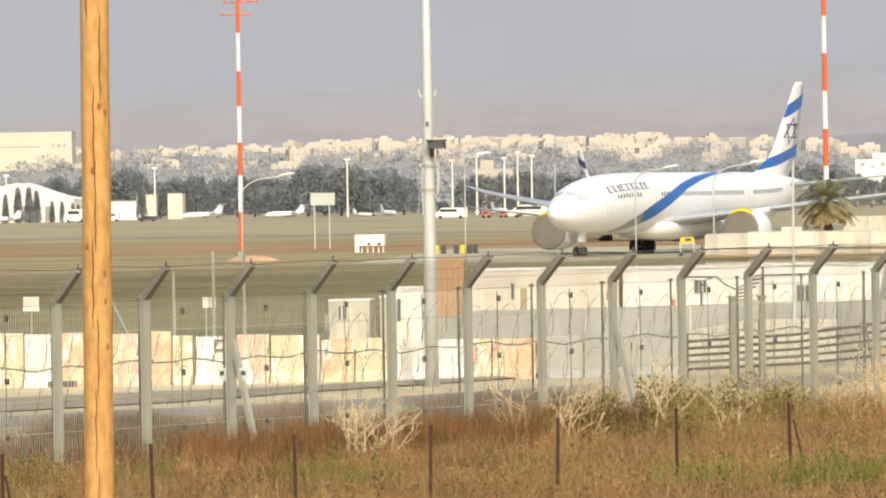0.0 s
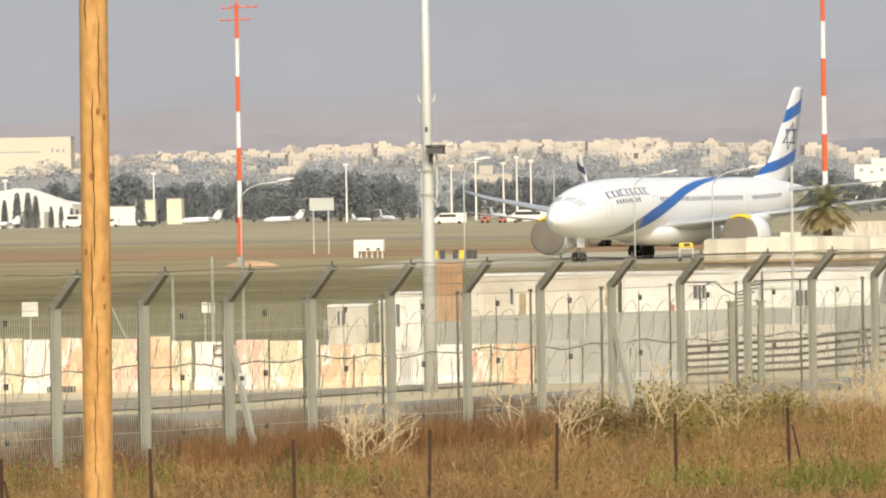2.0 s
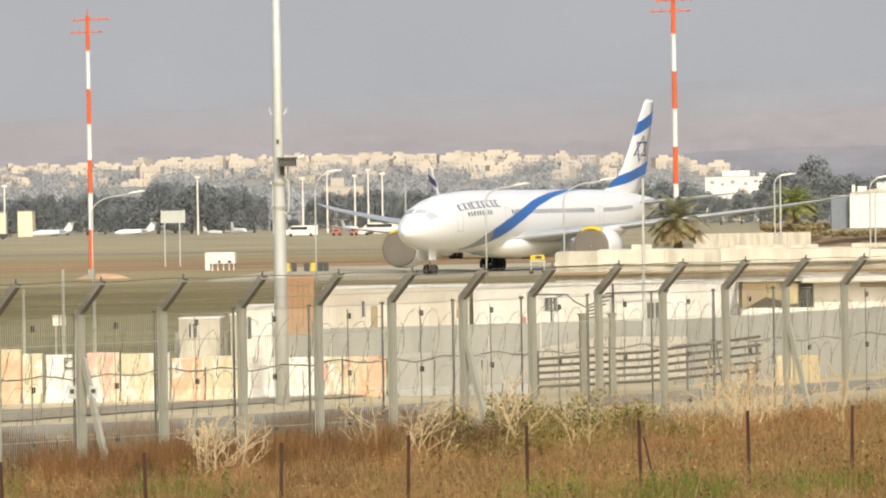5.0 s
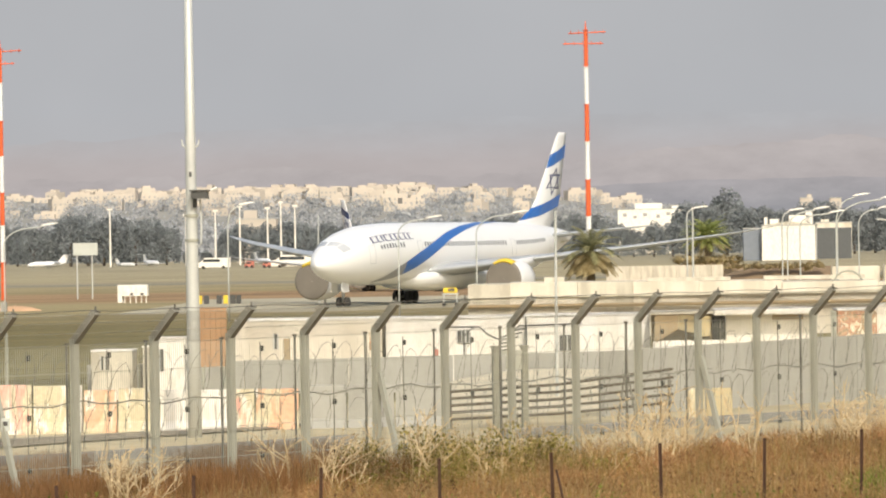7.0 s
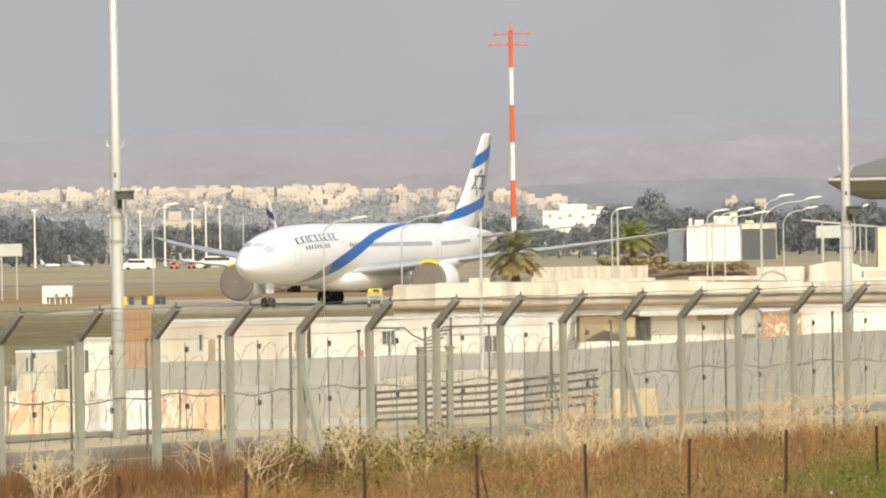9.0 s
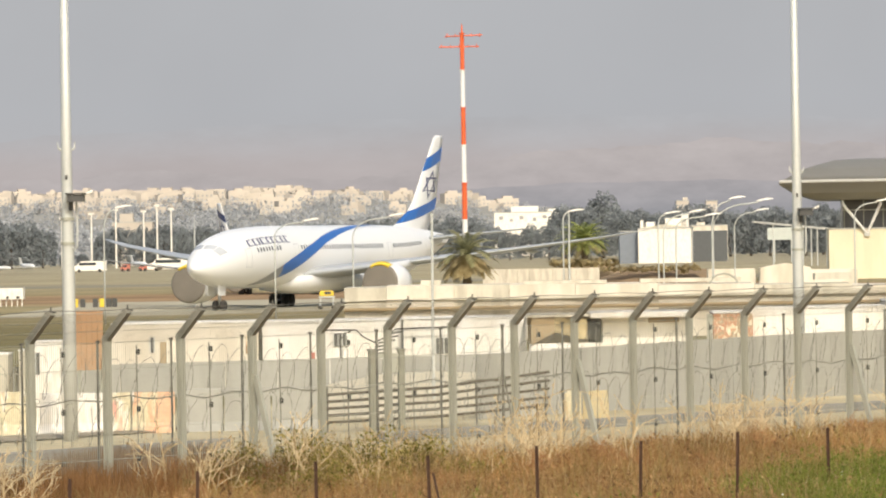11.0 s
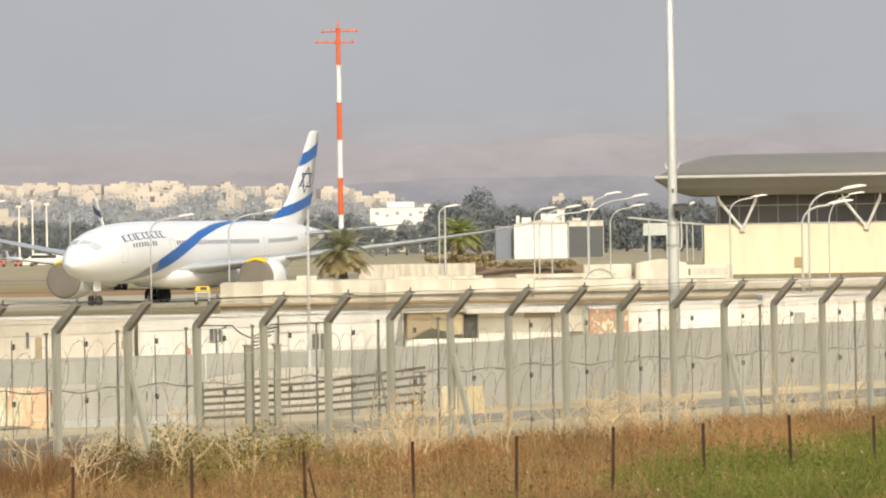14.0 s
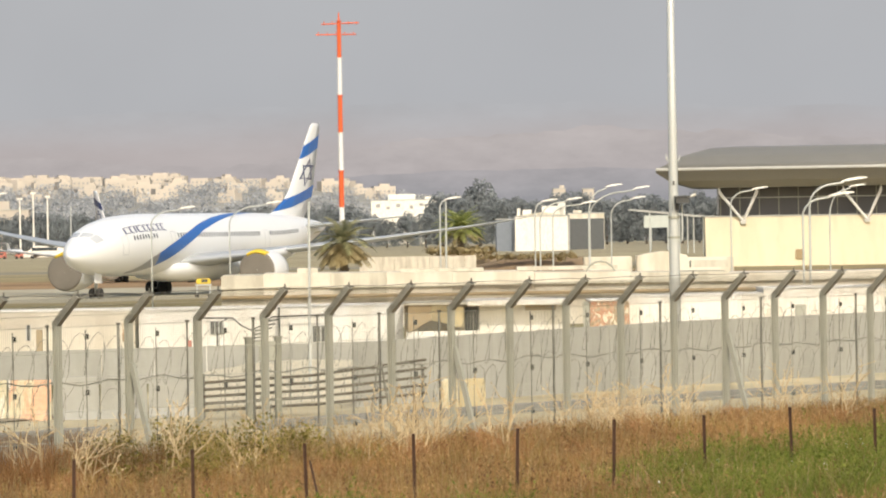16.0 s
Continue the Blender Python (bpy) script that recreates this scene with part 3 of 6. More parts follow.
# ---- more materials ----
def leaf_mat(name, c0, c1, rough=0.8, thin=0.5, soft=0.0):
    """Foliage whose tone changes from leaf to leaf; soft: how far normals bend sunward to even out shade."""
    m = bpy.data.materials.new(name)
    m.use_nodes = True
    N, L = m.node_tree.nodes, m.node_tree.links
    b = N["Principled BSDF"]
    b.inputs["Roughness"].default_value, b.inputs["Specular IOR Level"].default_value = rough, 0.15
    g = N.new("ShaderNodeNewGeometry")
    mx = N.new("ShaderNodeMix")
    mx.data_type = "RGBA"
    mx.inputs["A"].default_value, mx.inputs["B"].default_value = (*c0, 1), (*c1, 1)
    L.new(g.outputs["Random Per Island"], mx.inputs["Factor"])
    n = N.new("ShaderNodeTexNoise")
    n.inputs["Scale"].default_value = 0.35
    L.new(g.outputs["Position"], n.inputs["Vector"])
    r = N.new("ShaderNodeMapRange")
    r.inputs["From Min"].default_value, r.inputs["From Max"].default_value = 0.3, 0.7
    r.inputs["To Min"].default_value, r.inputs["To Max"].default_value = 0.65, 1.35
    L.new(n.outputs[0], r.inputs[0])
    s = N.new("ShaderNodeVectorMath")
    s.operation = "SCALE"
    L.new(mx.outputs["Result"], s.inputs[0])
    L.new(r.outputs[0], s.inputs["Scale"])
    L.new(s.outputs[0], b.inputs["Base Color"])
    tr = N.new("ShaderNodeBsdfTranslucent")
    L.new(s.outputs[0], tr.inputs[0])
    ms = N.new("ShaderNodeMixShader")
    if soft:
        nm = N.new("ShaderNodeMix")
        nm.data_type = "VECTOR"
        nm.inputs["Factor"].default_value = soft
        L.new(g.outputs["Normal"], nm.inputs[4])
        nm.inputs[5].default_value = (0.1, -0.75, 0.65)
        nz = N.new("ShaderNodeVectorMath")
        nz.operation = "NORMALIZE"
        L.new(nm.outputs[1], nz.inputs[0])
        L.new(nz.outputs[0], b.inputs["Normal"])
    ms.inputs[0].default_value = thin
    L.new(b.outputs[0], ms.inputs[1])
    L.new(tr.outputs[0], ms.inputs[2])
    L.new(ms.outputs[0], N["Material Output"].inputs[0])
    return m


# distance haze is put into these raised, greyed leaf colours
M_LEAF_FAR = leaf_mat("haze-paled grey-green foliage", (0.215, 0.235, 0.24), (0.25, 0.268, 0.268), 0.95, 0.35, 0.6)
# paler copy of the belt's leaves, with thicker haze painted in
M_LEAF_HAZE = leaf_mat("foliage paled blue-grey for haze", (0.37, 0.385, 0.395), (0.41, 0.42, 0.425), 0.95, 0.35, 0.6)
M_PALM = leaf_mat("palm frond", (0.23, 0.28, 0.075), (0.52, 0.53, 0.20))
M_PALM_DRY = leaf_mat("dry palm frond", (0.30, 0.24, 0.12), (0.48, 0.40, 0.23))
# olive fronds, with haze put into the duller tone
M_PALM_HAZY = leaf_mat("olive palm frond dulled for haze", (0.25, 0.245, 0.12), (0.44, 0.42, 0.23))
M_BUSH = leaf_mat("olive bush leaf", (0.15, 0.14, 0.03), (0.40, 0.33, 0.11))
M_BARK = mat("grey bark", (0.16, 0.13, 0.10), 0.9, 0, 0.2, 0.5)
M_TOWN = mat("pale limestone", (0.56, 0.50, 0.42), 0.85, 0, 0.16, 60.0, 0.05)
M_HALL = mat("cream industrial cladding", (0.62, 0.56, 0.44), 0.8, 0, 0.06, 20.0)
M_TOWN_DARK = mat("grey window openings", (0.36, 0.35, 0.33), 0.6, 0, 0.1, 30.0)
M_SLOPE = mat("scrub slope", (0.33, 0.32, 0.28), 0.95, 0, 0.25, 90.0, 0.1)
M_PALE = mat("whitewashed concrete", (0.85, 0.82, 0.74), 0.85, 0, 0.1, 0.4, 0.1, 0.2, (0.62, 0.54, 0.40), 0.4)
M_YELLOW_DULL = mat("ochre cloth", (0.56, 0.46, 0.26), 0.9, 0, 0.2, 0.6, 0.12, 0.3)


def paint_mat(name, cols, size, tall=0.5, seed=0.0):
    """Concrete under patches of old paint, each piece patched in its own way."""
    m = bpy.data.materials.new(name)
    m.use_nodes = True
    N, L = m.node_tree.nodes, m.node_tree.links
    b = N["Principled BSDF"]
    b.inputs["Roughness"].default_value, b.inputs["Specular IOR Level"].default_value = 0.88, 0.12
    g = N.new("ShaderNodeNewGeometry")
    oi = N.new("ShaderNodeObjectInfo")
    ad = N.new("ShaderNodeVectorMath")
    ad.operation = "MULTIPLY"
    ad.inputs[1].default_value = (1 / size, 0.2 / size, tall / size)
    L.new(g.outputs["Position"], ad.inputs[0])
    n = N.new("ShaderNodeTexNoise")
    n.noise_dimensions = "4D"
    n.inputs["Scale"].default_value, n.inputs["Detail"].default_value, n.inputs["Distortion"].default_value = 1.0, 4, 0.5
    L.new(ad.outputs[0], n.inputs["Vector"])
    w = N.new("ShaderNodeMath")
    w.operation = "MULTIPLY_ADD"
    L.new(oi.outputs["Random"], w.inputs[0])
    w.inputs[1].default_value, w.inputs[2].default_value = 6.0, seed
    L.new(w.outputs[0], n.inputs["W"])
    r = N.new("ShaderNodeValToRGB")
    while len(r.color_ramp.elements) < len(cols):
        r.color_ramp.elements.new(0.5)
    for e, (pos, c) in zip(r.color_ramp.elements, cols):
        e.position, e.color = pos, (*c, 1)
    L.new(n.outputs[0], r.inputs[0])
    n2 = N.new("ShaderNodeTexNoise")
    n2.inputs["Scale"].default_value, n2.inputs["Detail"].default_value = 9.0, 6
    L.new(g.outputs["Position"], n2.inputs["Vector"])
    v = N.new("ShaderNodeMapRange")
    v.inputs["From Min"].default_value, v.inputs["From Max"].default_value = 0.3, 0.7
    v.inputs["To Min"].default_value, v.inputs["To Max"].default_value = 0.86, 1.1
    L.new(n2.outputs[0], v.inputs[0])
    sc = N.new("ShaderNodeVectorMath")
    sc.operation = "SCALE"
    L.new(r.outputs[0], sc.inputs[0])
    L.new(v.outputs[0], sc.inputs["Scale"])
    L.new(sc.outputs[0], b.inputs["Base Color"])
    bp = N.new("ShaderNodeBump")
    bp.inputs["Strength"].default_value, bp.inputs["Distance"].default_value = 0.4, 0.02
    L.new(n2.outputs[0], bp.inputs["Height"])
    L.new(bp.outputs[0], b.inputs["Normal"])
    return m


CR, WH, PK, OR, TN = (0.66, 0.58, 0.38), (0.84, 0.80, 0.70), (0.76, 0.37, 0.29), (0.76, 0.42, 0.25), (0.50, 0.42, 0.26)
M_GRAFFITI = paint_mat("wall with red and brown daubs", [(0.30, (0.80, 0.74, 0.60)), (0.43, (0.72, 0.60, 0.42)), (0.46, (0.42, 0.16, 0.09)), (0.52, (0.60, 0.40, 0.25)), (0.56, (0.25, 0.19, 0.11)), (0.62, (0.80, 0.70, 0.52))], 0.28, 0.6)
M_CREAM = paint_mat("cream painted concrete", [(0.30, TN), (0.40, CR), (0.52, CR), (0.57, WH), (0.62, CR), (0.68, PK)], 0.33, 0.25)
M_PEACH = paint_mat("concrete with old orange paint", [(0.34, CR), (0.44, CR), (0.48, OR), (0.62, (0.76, 0.50, 0.32)), (0.68, WH)], 0.38, 0.25, 1.0)
M_PINK = paint_mat("concrete with pink paint", [(0.34, CR), (0.46, (0.70, 0.62, 0.43)), (0.52, PK), (0.60, (0.76, 0.56, 0.44)), (0.68, WH)], 0.33, 0.25, 2.0)
M_SIGN = mat("grey-green sign back", (0.50, 0.53, 0.48), 0.6)
M_BLUEGREY = mat("blue-grey cladding", (0.20, 0.225, 0.26), 0.7)
M_RED = mat("faded red paint", (0.50, 0.17, 0.12), 0.6)


def mesh_np(name, verts, k, material, parent=None, label=""):
    """A mesh from an array of loose faces with k corners each."""
    me = bpy.data.meshes.new(name)
    n = len(verts)
    me.vertices.add(n)
    me.vertices.foreach_set("co", np.asarray(verts, np.float32).ravel())
    me.loops.add(n)
    me.loops.foreach_set("vertex_index", np.arange(n, dtype=np.int32))
    me.polygons.add(n // k)
    me.polygons.foreach_set("loop_start", np.arange(0, n, k, dtype=np.int32))
    me.update(calc_edges=True)
    me.materials.append(material)
    ob = new(name, me)
    if parent is not None:
        ob.parent = parent
    if label:
        tagged(ob, label)
    return ob


def leaf_cloud(rng, blobs, size, inner=0.55):
    """Small turned quads in soft lumps: (centre, radii, count)."""
    out = []
    for c, r, n in blobs:
        d = rng.normal(size=(n, 3))
        d /= np.linalg.norm(d, axis=1)[:, None]
        p = np.array(c) + d * np.array(r) * rng.uniform(inner, 1.05, (n, 1))
        nn = d + rng.normal(0, 0.16, (n, 3))      # leaves face outward
        a = np.cross(nn, rng.normal(size=(n, 3)))
        a /= np.linalg.norm(a, axis=1)[:, None]
        b = np.cross(a, nn)
        b /= np.linalg.norm(b, axis=1)[:, None]
        s = size * rng.uniform(0.5, 1.2, (n, 1))
        k = n // 3 if inner < 0.9 else 0             # inner, larger leaves close the gaps
        s[:k] *= 2.2
        p[:k] = np.array(c) + d[:k] * np.array(r) * 0.62
        out.append(np.stack([p - a * s, p - b * s * 0.5, p + a * s, p + b * s * 0.5], 1).reshape(-1, 3))
    return np.concatenate(out)


def dome(rng, n, c, r, size, lumps=0.13, low=-0.35, depth=0.38):
    """A crown as a deep shell of small leaves with an uneven, ragged outline."""
    d = rng.normal(size=(n * 2, 3))
    d /= np.linalg.norm(d, axis=1)[:, None]
    d = d[d[:, 2] > low][:n]
    m = len(d)
    f = np.zeros(m)
    for k in range(1, 5):
        q = rng.uniform(0, 6.3, 3)
        f += np.sin(d[:, 0] * 3.1 * k + q[0]) * np.sin(d[:, 1] * 2.7 * k + q[1]) * np.sin(d[:, 2] * 3.5 * k + q[2]) / k ** 0.7
    rad = (1 + lumps * f) * (1 - depth * rng.uniform(0, 1, m) ** 2.2)
    p = np.array(c) + d * np.array(r) * rad[:, None]
    a = rng.normal(size=(m, 3))
    a /= np.linalg.norm(a, axis=1)[:, None]
    b = np.cross(a, rng.normal(size=(m, 3)))
    b /= np.linalg.norm(b, axis=1)[:, None]
    s = size * rng.uniform(0.5, 1.4, (m, 1))
    return np.stack([p - a * s, p - b * s * 0.6, p + a * s, p + b * s * 0.6], 1).reshape(-1, 3)


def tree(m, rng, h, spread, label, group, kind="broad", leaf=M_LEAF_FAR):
    top = empty("tree", m, label, "tree", group)
    b = BM()
    tube(b, [(0, 0, -0.2), (0.1, 0, h * 0.25), (-0.1, 0.1, h * 0.55)], [h * 0.03, h * 0.022, h * 0.01], 7)
    for i in range(4):
        a = i * 1.7
        tube(b, [(0, 0, h * (0.2 + 0.08 * i)), (math.cos(a) * spread * 0.5, math.sin(a) * spread * 0.5, h * (0.5 + 0.08 * i))], [h * 0.012, h * 0.004], 5)
    part("trunk", b, M_BARK, top)
    if kind == "narrow":
        v = np.concatenate([dome(rng, 500, (0, 0, h * z), (spread * (1.06 - z) ** 0.5, spread * (1.06 - z) ** 0.5, h * 0.16), 0.2, 0.1, -1) for z in (0.14, 0.28, 0.42, 0.56, 0.7, 0.84)])
    else:
        v = np.concatenate([dome(rng, 2700, (0, 0, h * 0.36), (spread, spread, h * 0.6), 0.36, 0.14), dome(rng, 700, (0, -0.6, h * 0.1), (spread * 1.15, spread, h * 0.24), 0.34, 0.1, -0.2)]
                           + [dome(rng, 380, (spread * 0.45 * math.cos(k * 1.6), spread * 0.45 * math.sin(k * 1.6), h * (0.5 + 0.06 * k)), (spread * 0.5, spread * 0.5, h * 0.24), 0.32) for k in range(4)])
    mesh_np("crown", v, 4, leaf, top)
    return top


# ---- tree belt beyond the runway ----
rng = np.random.default_rng(5)
BELT = [(-0.20, 9), (-0.155, 13), (-0.15, 16), (-0.142, 12), (-0.115, 13), (-0.11, 16), (-0.094, 16), (-0.0905, 12), (-0.0885, 4.5), (-0.083, 4.5), (-0.081, 11.5), (-0.07, 12), (-0.04, 12), (-0.014, 13), (-0.006, 12.5), (-0.003, 10.2),
        (0.0095, 10.2), (0.011, 17.5), (0.020, 18.5), (0.024, 14), (0.04, 16), (0.06, 15), (0.12, 15)]
kinds = [tree(pose(-300 - 20 * i, 1500, 0), rng, 14, sp, "haze-paled grey-green tree in the belt beyond the runway", "trees beyond the runway") for i, sp in enumerate((5.5, 4.6, 6.2, 5.0))]
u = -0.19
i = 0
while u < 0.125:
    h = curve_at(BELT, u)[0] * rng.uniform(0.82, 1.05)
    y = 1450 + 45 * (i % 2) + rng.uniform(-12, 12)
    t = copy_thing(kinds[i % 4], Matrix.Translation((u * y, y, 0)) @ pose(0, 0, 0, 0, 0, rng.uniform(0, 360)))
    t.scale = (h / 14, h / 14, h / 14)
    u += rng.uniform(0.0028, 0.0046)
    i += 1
cyp = tree(pose(-222.5, 1330, 0), rng, 9.5, 1.5, "dark narrow cypress beside the white hangar", "cypresses", "narrow")
for x, s in ((-225.6, 1.0), (-220.6, 0.9), (-216.5, 0.6), (-213.8, 0.6), (-211, 0.55), (-209.5, 0.5), (-199.6, 1.15), (-229, 0.8)):
    c = copy_thing(cyp, pose(x, 1331 if x < -205 else 1380, 0, 0, 0, x * 40))
    c.scale = (s, s, s)


# ---- the slope with the town ----
def slope_z(y):
    return curve_at([(1500, -1), (1700, 0), (2300, 10), (2700, 22), (3300, 36), (3700, 40)], y)[0]


def build_slope():
    bm = BM()
    ys = [1600, 1700, 1900, 2100, 2300, 2500, 2700, 2900, 3100, 3300, 3500, 3700]
    us = [-0.27 + 0.01 * i for i in range(44)]
    g = [[bm.verts.new((u * y, y, slope_z(y) * curve_at([(-0.27, 1), (-0.03, 1), (0.03, 0.55), (0.16, 0.5)], u)[0] + 2.0 * noise.noise(Vector((u * 60, y * 0.01, 0))) - 0.6)) for u in us] for y in ys]
    for a, b in zip(g, g[1:]):
        for i in range(len(us) - 1):
            bm.faces.new((a[i], a[i + 1], b[i + 1], b[i]))
    tagged(part("ground_slope", bm, M_SLOPE, None, "hazy scrub slope below the hill town", True), category="hillside", kind="structure")


build_slope()
wb = BM()
box(wb, (0, 0, 0), (1.1, 0.3, 1.2))
win0 = part("window", wb, M_TOWN_DARK)
win_mesh = win0.data
bpy.data.objects.remove(win0)
for i in range(330):
    u = rng.uniform(-0.165, 0.0) if rng.uniform() < 0.88 else rng.uniform(-0.24, -0.16)
    y = rng.choice([2700, 2850, 3000, 3150, 3200, 3300, 3300]) + rng.uniform(-40, 40)
    if u > -0.04 and rng.uniform() < 0.4:
        continue
    if y < 2900 and rng.uniform() < 0.55:
        continue
    z = slope_z(y) * curve_at([(-0.27, 1), (-0.03, 1), (0.03, 0.55), (0.16, 0.5)], u)[0] - 2
    tall = 1.0 if u > -0.115 else 0.55
    w, d, h = rng.uniform(6, 15), rng.uniform(8, 14), (rng.uniform(2.5, 6.5) + 2) * tall
    mm = Matrix.Translation((u * y, y, z)) @ pose(0, 0, 0, 0, 0, rng.uniform(-25, 25))
    bm = BM()
    box(bm, (0, 0, h / 2), (w, d, h))
    hs = tagged(part("house", bm, M_TOWN, None, "cream flat-roofed stone house on the hillside"), category="house", group="houses of the hill town")
    hs.matrix_basis = mm
    if rng.uniform() < 0.6:
        bm = BM()
        box(bm, (rng.uniform(-w / 4, w / 4), 0, h + 0.8), (w * 0.45, d * 0.5, 1.6))
        part("roof_room", bm, M_TOWN, hs)
    for fl in range(int((h - 1.5) // 2.6)):
        nw = int(w // 2.6)
        for k in range(nw):
            wo = new("window", win_mesh)
            wo.parent, wo.location = hs, ((k + 0.5) * w / nw - w / 2, -d / 2, 2.4 + fl * 2.6)
woods = []
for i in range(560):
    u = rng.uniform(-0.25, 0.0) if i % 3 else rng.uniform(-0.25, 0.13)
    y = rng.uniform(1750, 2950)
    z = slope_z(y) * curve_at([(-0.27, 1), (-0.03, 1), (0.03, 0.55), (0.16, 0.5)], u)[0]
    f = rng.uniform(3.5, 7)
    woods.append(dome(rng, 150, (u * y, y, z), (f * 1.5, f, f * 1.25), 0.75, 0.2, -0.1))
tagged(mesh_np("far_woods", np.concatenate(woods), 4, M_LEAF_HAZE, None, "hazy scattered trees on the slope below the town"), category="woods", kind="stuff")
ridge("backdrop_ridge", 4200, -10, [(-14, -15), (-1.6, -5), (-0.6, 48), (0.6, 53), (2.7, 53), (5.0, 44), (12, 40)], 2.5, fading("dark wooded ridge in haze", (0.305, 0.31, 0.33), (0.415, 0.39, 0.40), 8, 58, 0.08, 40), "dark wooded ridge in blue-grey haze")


# ---- far buildings ----
def house(name, m, label, w, d, h, material, group="", windows=(), roof_boxes=(), win_mat=None):
    top = empty(name, m, label, "building", group)
    b = BM()
    box(b, (0, d / 2, h / 2), (w, d, h))
    part("wall", b, material, top)
    b = BM()
    box(b, (0, d / 2, h + 0.12), (w + 0.3, d + 0.3, 0.24))
    part("roof", b, M_FASCIA, top)
    for x, z, ww, hh in windows:
        b = BM()
        box(b, (x, -0.02, z), (ww, 0.12, hh))
        part("window", b, win_mat or M_GLASS, top)
    for x, ww, hh in roof_boxes:
        b = BM()
        box(b, (x, d * 0.5, h + 0.24 + hh / 2), (ww, d * 0.4, hh))
        part("roof_house", b, material, top)
    return top


house("hall", pose(-452, 2700, 20, 0, 0, 3), "long cream industrial hall on the slope", 48, 20, 22.2, M_HALL, "", [(-8, 14.3, 30, 0.7), (14, 15, 1.2, 2.2), (17, 14.8, 1.6, 1.8), (20, 14.8, 1.2, 1.8)], (), M_TOWN_DARK)
# hangar with a pitched roof
top = empty("hangar", pose(-222, 1340, 0, 0, 0, -4), "white hangar with a low pitched roof", "hangar")
b = BM()
prof = [(-24, 0), (-24, 7.5), (-5.5, 10.6), (4.5, 7.2), (10, 6.2), (10, 0)]
ring_loft(b, [[Vector((x, y, z)) for x, z in prof] for y in (0, 18)])
part("wall", b, M_PALE, top)
for x in (-20, -13.5, -2.5, 3.5):
    b = BM()
    box(b, (x, -0.03, 2.2), (2.6, 0.12, 4.2))
    part("door", b, M_TOWN_DARK, top)
house("store", pose(-204.2, 1420, 0), "cream storehouse among trees", 5.0, 6, 6.9, M_STUCCO, "storehouses")
house("store", pose(-195.8, 1420, 0), "cream storehouse among trees", 4.2, 6, 7.1, M_STUCCO, "storehouses")
house("shed", pose(-207, 1400, 0), "low white shed among trees", 9, 5, 5.2, M_PALE, "sheds")
house("depot", pose(36.3, 1180, 0, 0, 0, -4), "white windowless depot with roof plant", 12.3, 14, 8.0, M_PALE, "", (), [(-3.5, 2.0, 1.4), (-5.5, 0.6, 1.8), (2.5, 5.0, 2.2), (4.6, 1.6, 3.2)])
M_DARK_FRONT = mat("dark lower front", (0.12, 0.125, 0.125), 0.9)
gable = bpy.data.objects["depot"]
b = BM()
ring_loft(b, [[Vector((-6.3, y, 8.2)), Vector((6.3, y, 8.2)), Vector((0.2, y, 9.05))] for y in (-0.1, 14)])
part("gable", b, M_CONC_PALE, gable, "low grey gable roof")
house("annex", pose(28.0, 1184, 0), "blue-grey clad annex beside the white depot", 4.2, 10, 7.4, M_BLUEGREY)
house("villa", pose(6.5, 1750, 0), "white flat-roofed building above the trees", 22.8, 12, 15.2, M_PALE, "", [(-9, 13.4, 1.4, 1.2), (-5.5, 12.6, 1.2, 1.0), (-2, 13.4, 1.4, 1.2), (2.5, 12.8, 1.2, 1.2), (6, 13.6, 1.4, 1.0), (9, 12.6, 1.2, 1.2)], [(-0.8, 9.4, 1.9), (8.5, 2.5, 0.9)], M_TOWN_DARK)
house("villa", pose(59.2, 1720, 0), "tall cream house half hidden by trees", 4.2, 8, 18.0, M_TOWN, "", [(-0.9, 16.2, 0.9, 1.1), (0.9, 16.2, 0.9, 1.1)], [(1, 1.6, 1.0)], M_TOWN_DARK)
house("villa", pose(69.1, 1720, 0), "tall cream house half hidden by trees", 3.8, 8, 17.8, M_TOWN, "", [(-0.8, 16.2, 0.9, 1.1), (0.8, 16.2, 0.9, 1.1)], (), M_TOWN_DARK)
# one flat dark panel covers the front below the white band
house("dark_front_store", pose(48.2, 1215, 0), "white flat-roofed store with a dark lower front", 8.6, 8, 8.6, M_STORE, "", [(0, 3.7, 8.4, 7.4)], [(-2, 2, 0.6)], M_DARK_FRONT)
top = empty("canopy", pose(0, 1000, 0), "pale slanting canopy on thin posts", "canopy")
b = BM()
ring_loft(b, [[Vector((48.2, y, 9.0)), Vector((63.2, y, 7.4)), Vector((63.2, y, 7.0)), Vector((48.2, y, 8.65))] for y in (0, 6)])
part("roof", b, M_FASCIA, top)
for x in (52.2, 56.0, 58.1, 59.7, 60.9, 62.8):
    b = BM()
    tube(b, [(x, 0.4, 0), (x, 0.4, lerp(8.8, 7.2, (x - 48) / 15))], 0.12, 6)
    part("post", b, M_GALV_PALE, top)
house("villa", pose(-113, 1520, 0), "pale building half hidden by trees", 12, 10, 13, M_TOWN, "", [(-3, 11, 1.2, 1.0), (0, 9, 1.2, 1.0), (3, 11, 1.2, 1.0), (-2, 6, 1.2, 1), (2.6, 6, 1.2, 1)], [(-2, 4, 2.5)], M_TOWN_DARK)


def far_pole(x, y, h):
    top = empty("light_mast", pose(x, y, 0), "thin pale floodlight mast beyond the runway", "mast", "far masts")
    b = BM()
    tube(b, [(0, 0, 0), (0, 0, h)], [0.28, 0.18], 8)
    part("pole", b, M_PALE, top)
    b = BM()
    box(b, (0, -0.1, h - 0.2), (1.4, 0.4, 0.5))
    part("lamp_head", b, M_PALE, top)


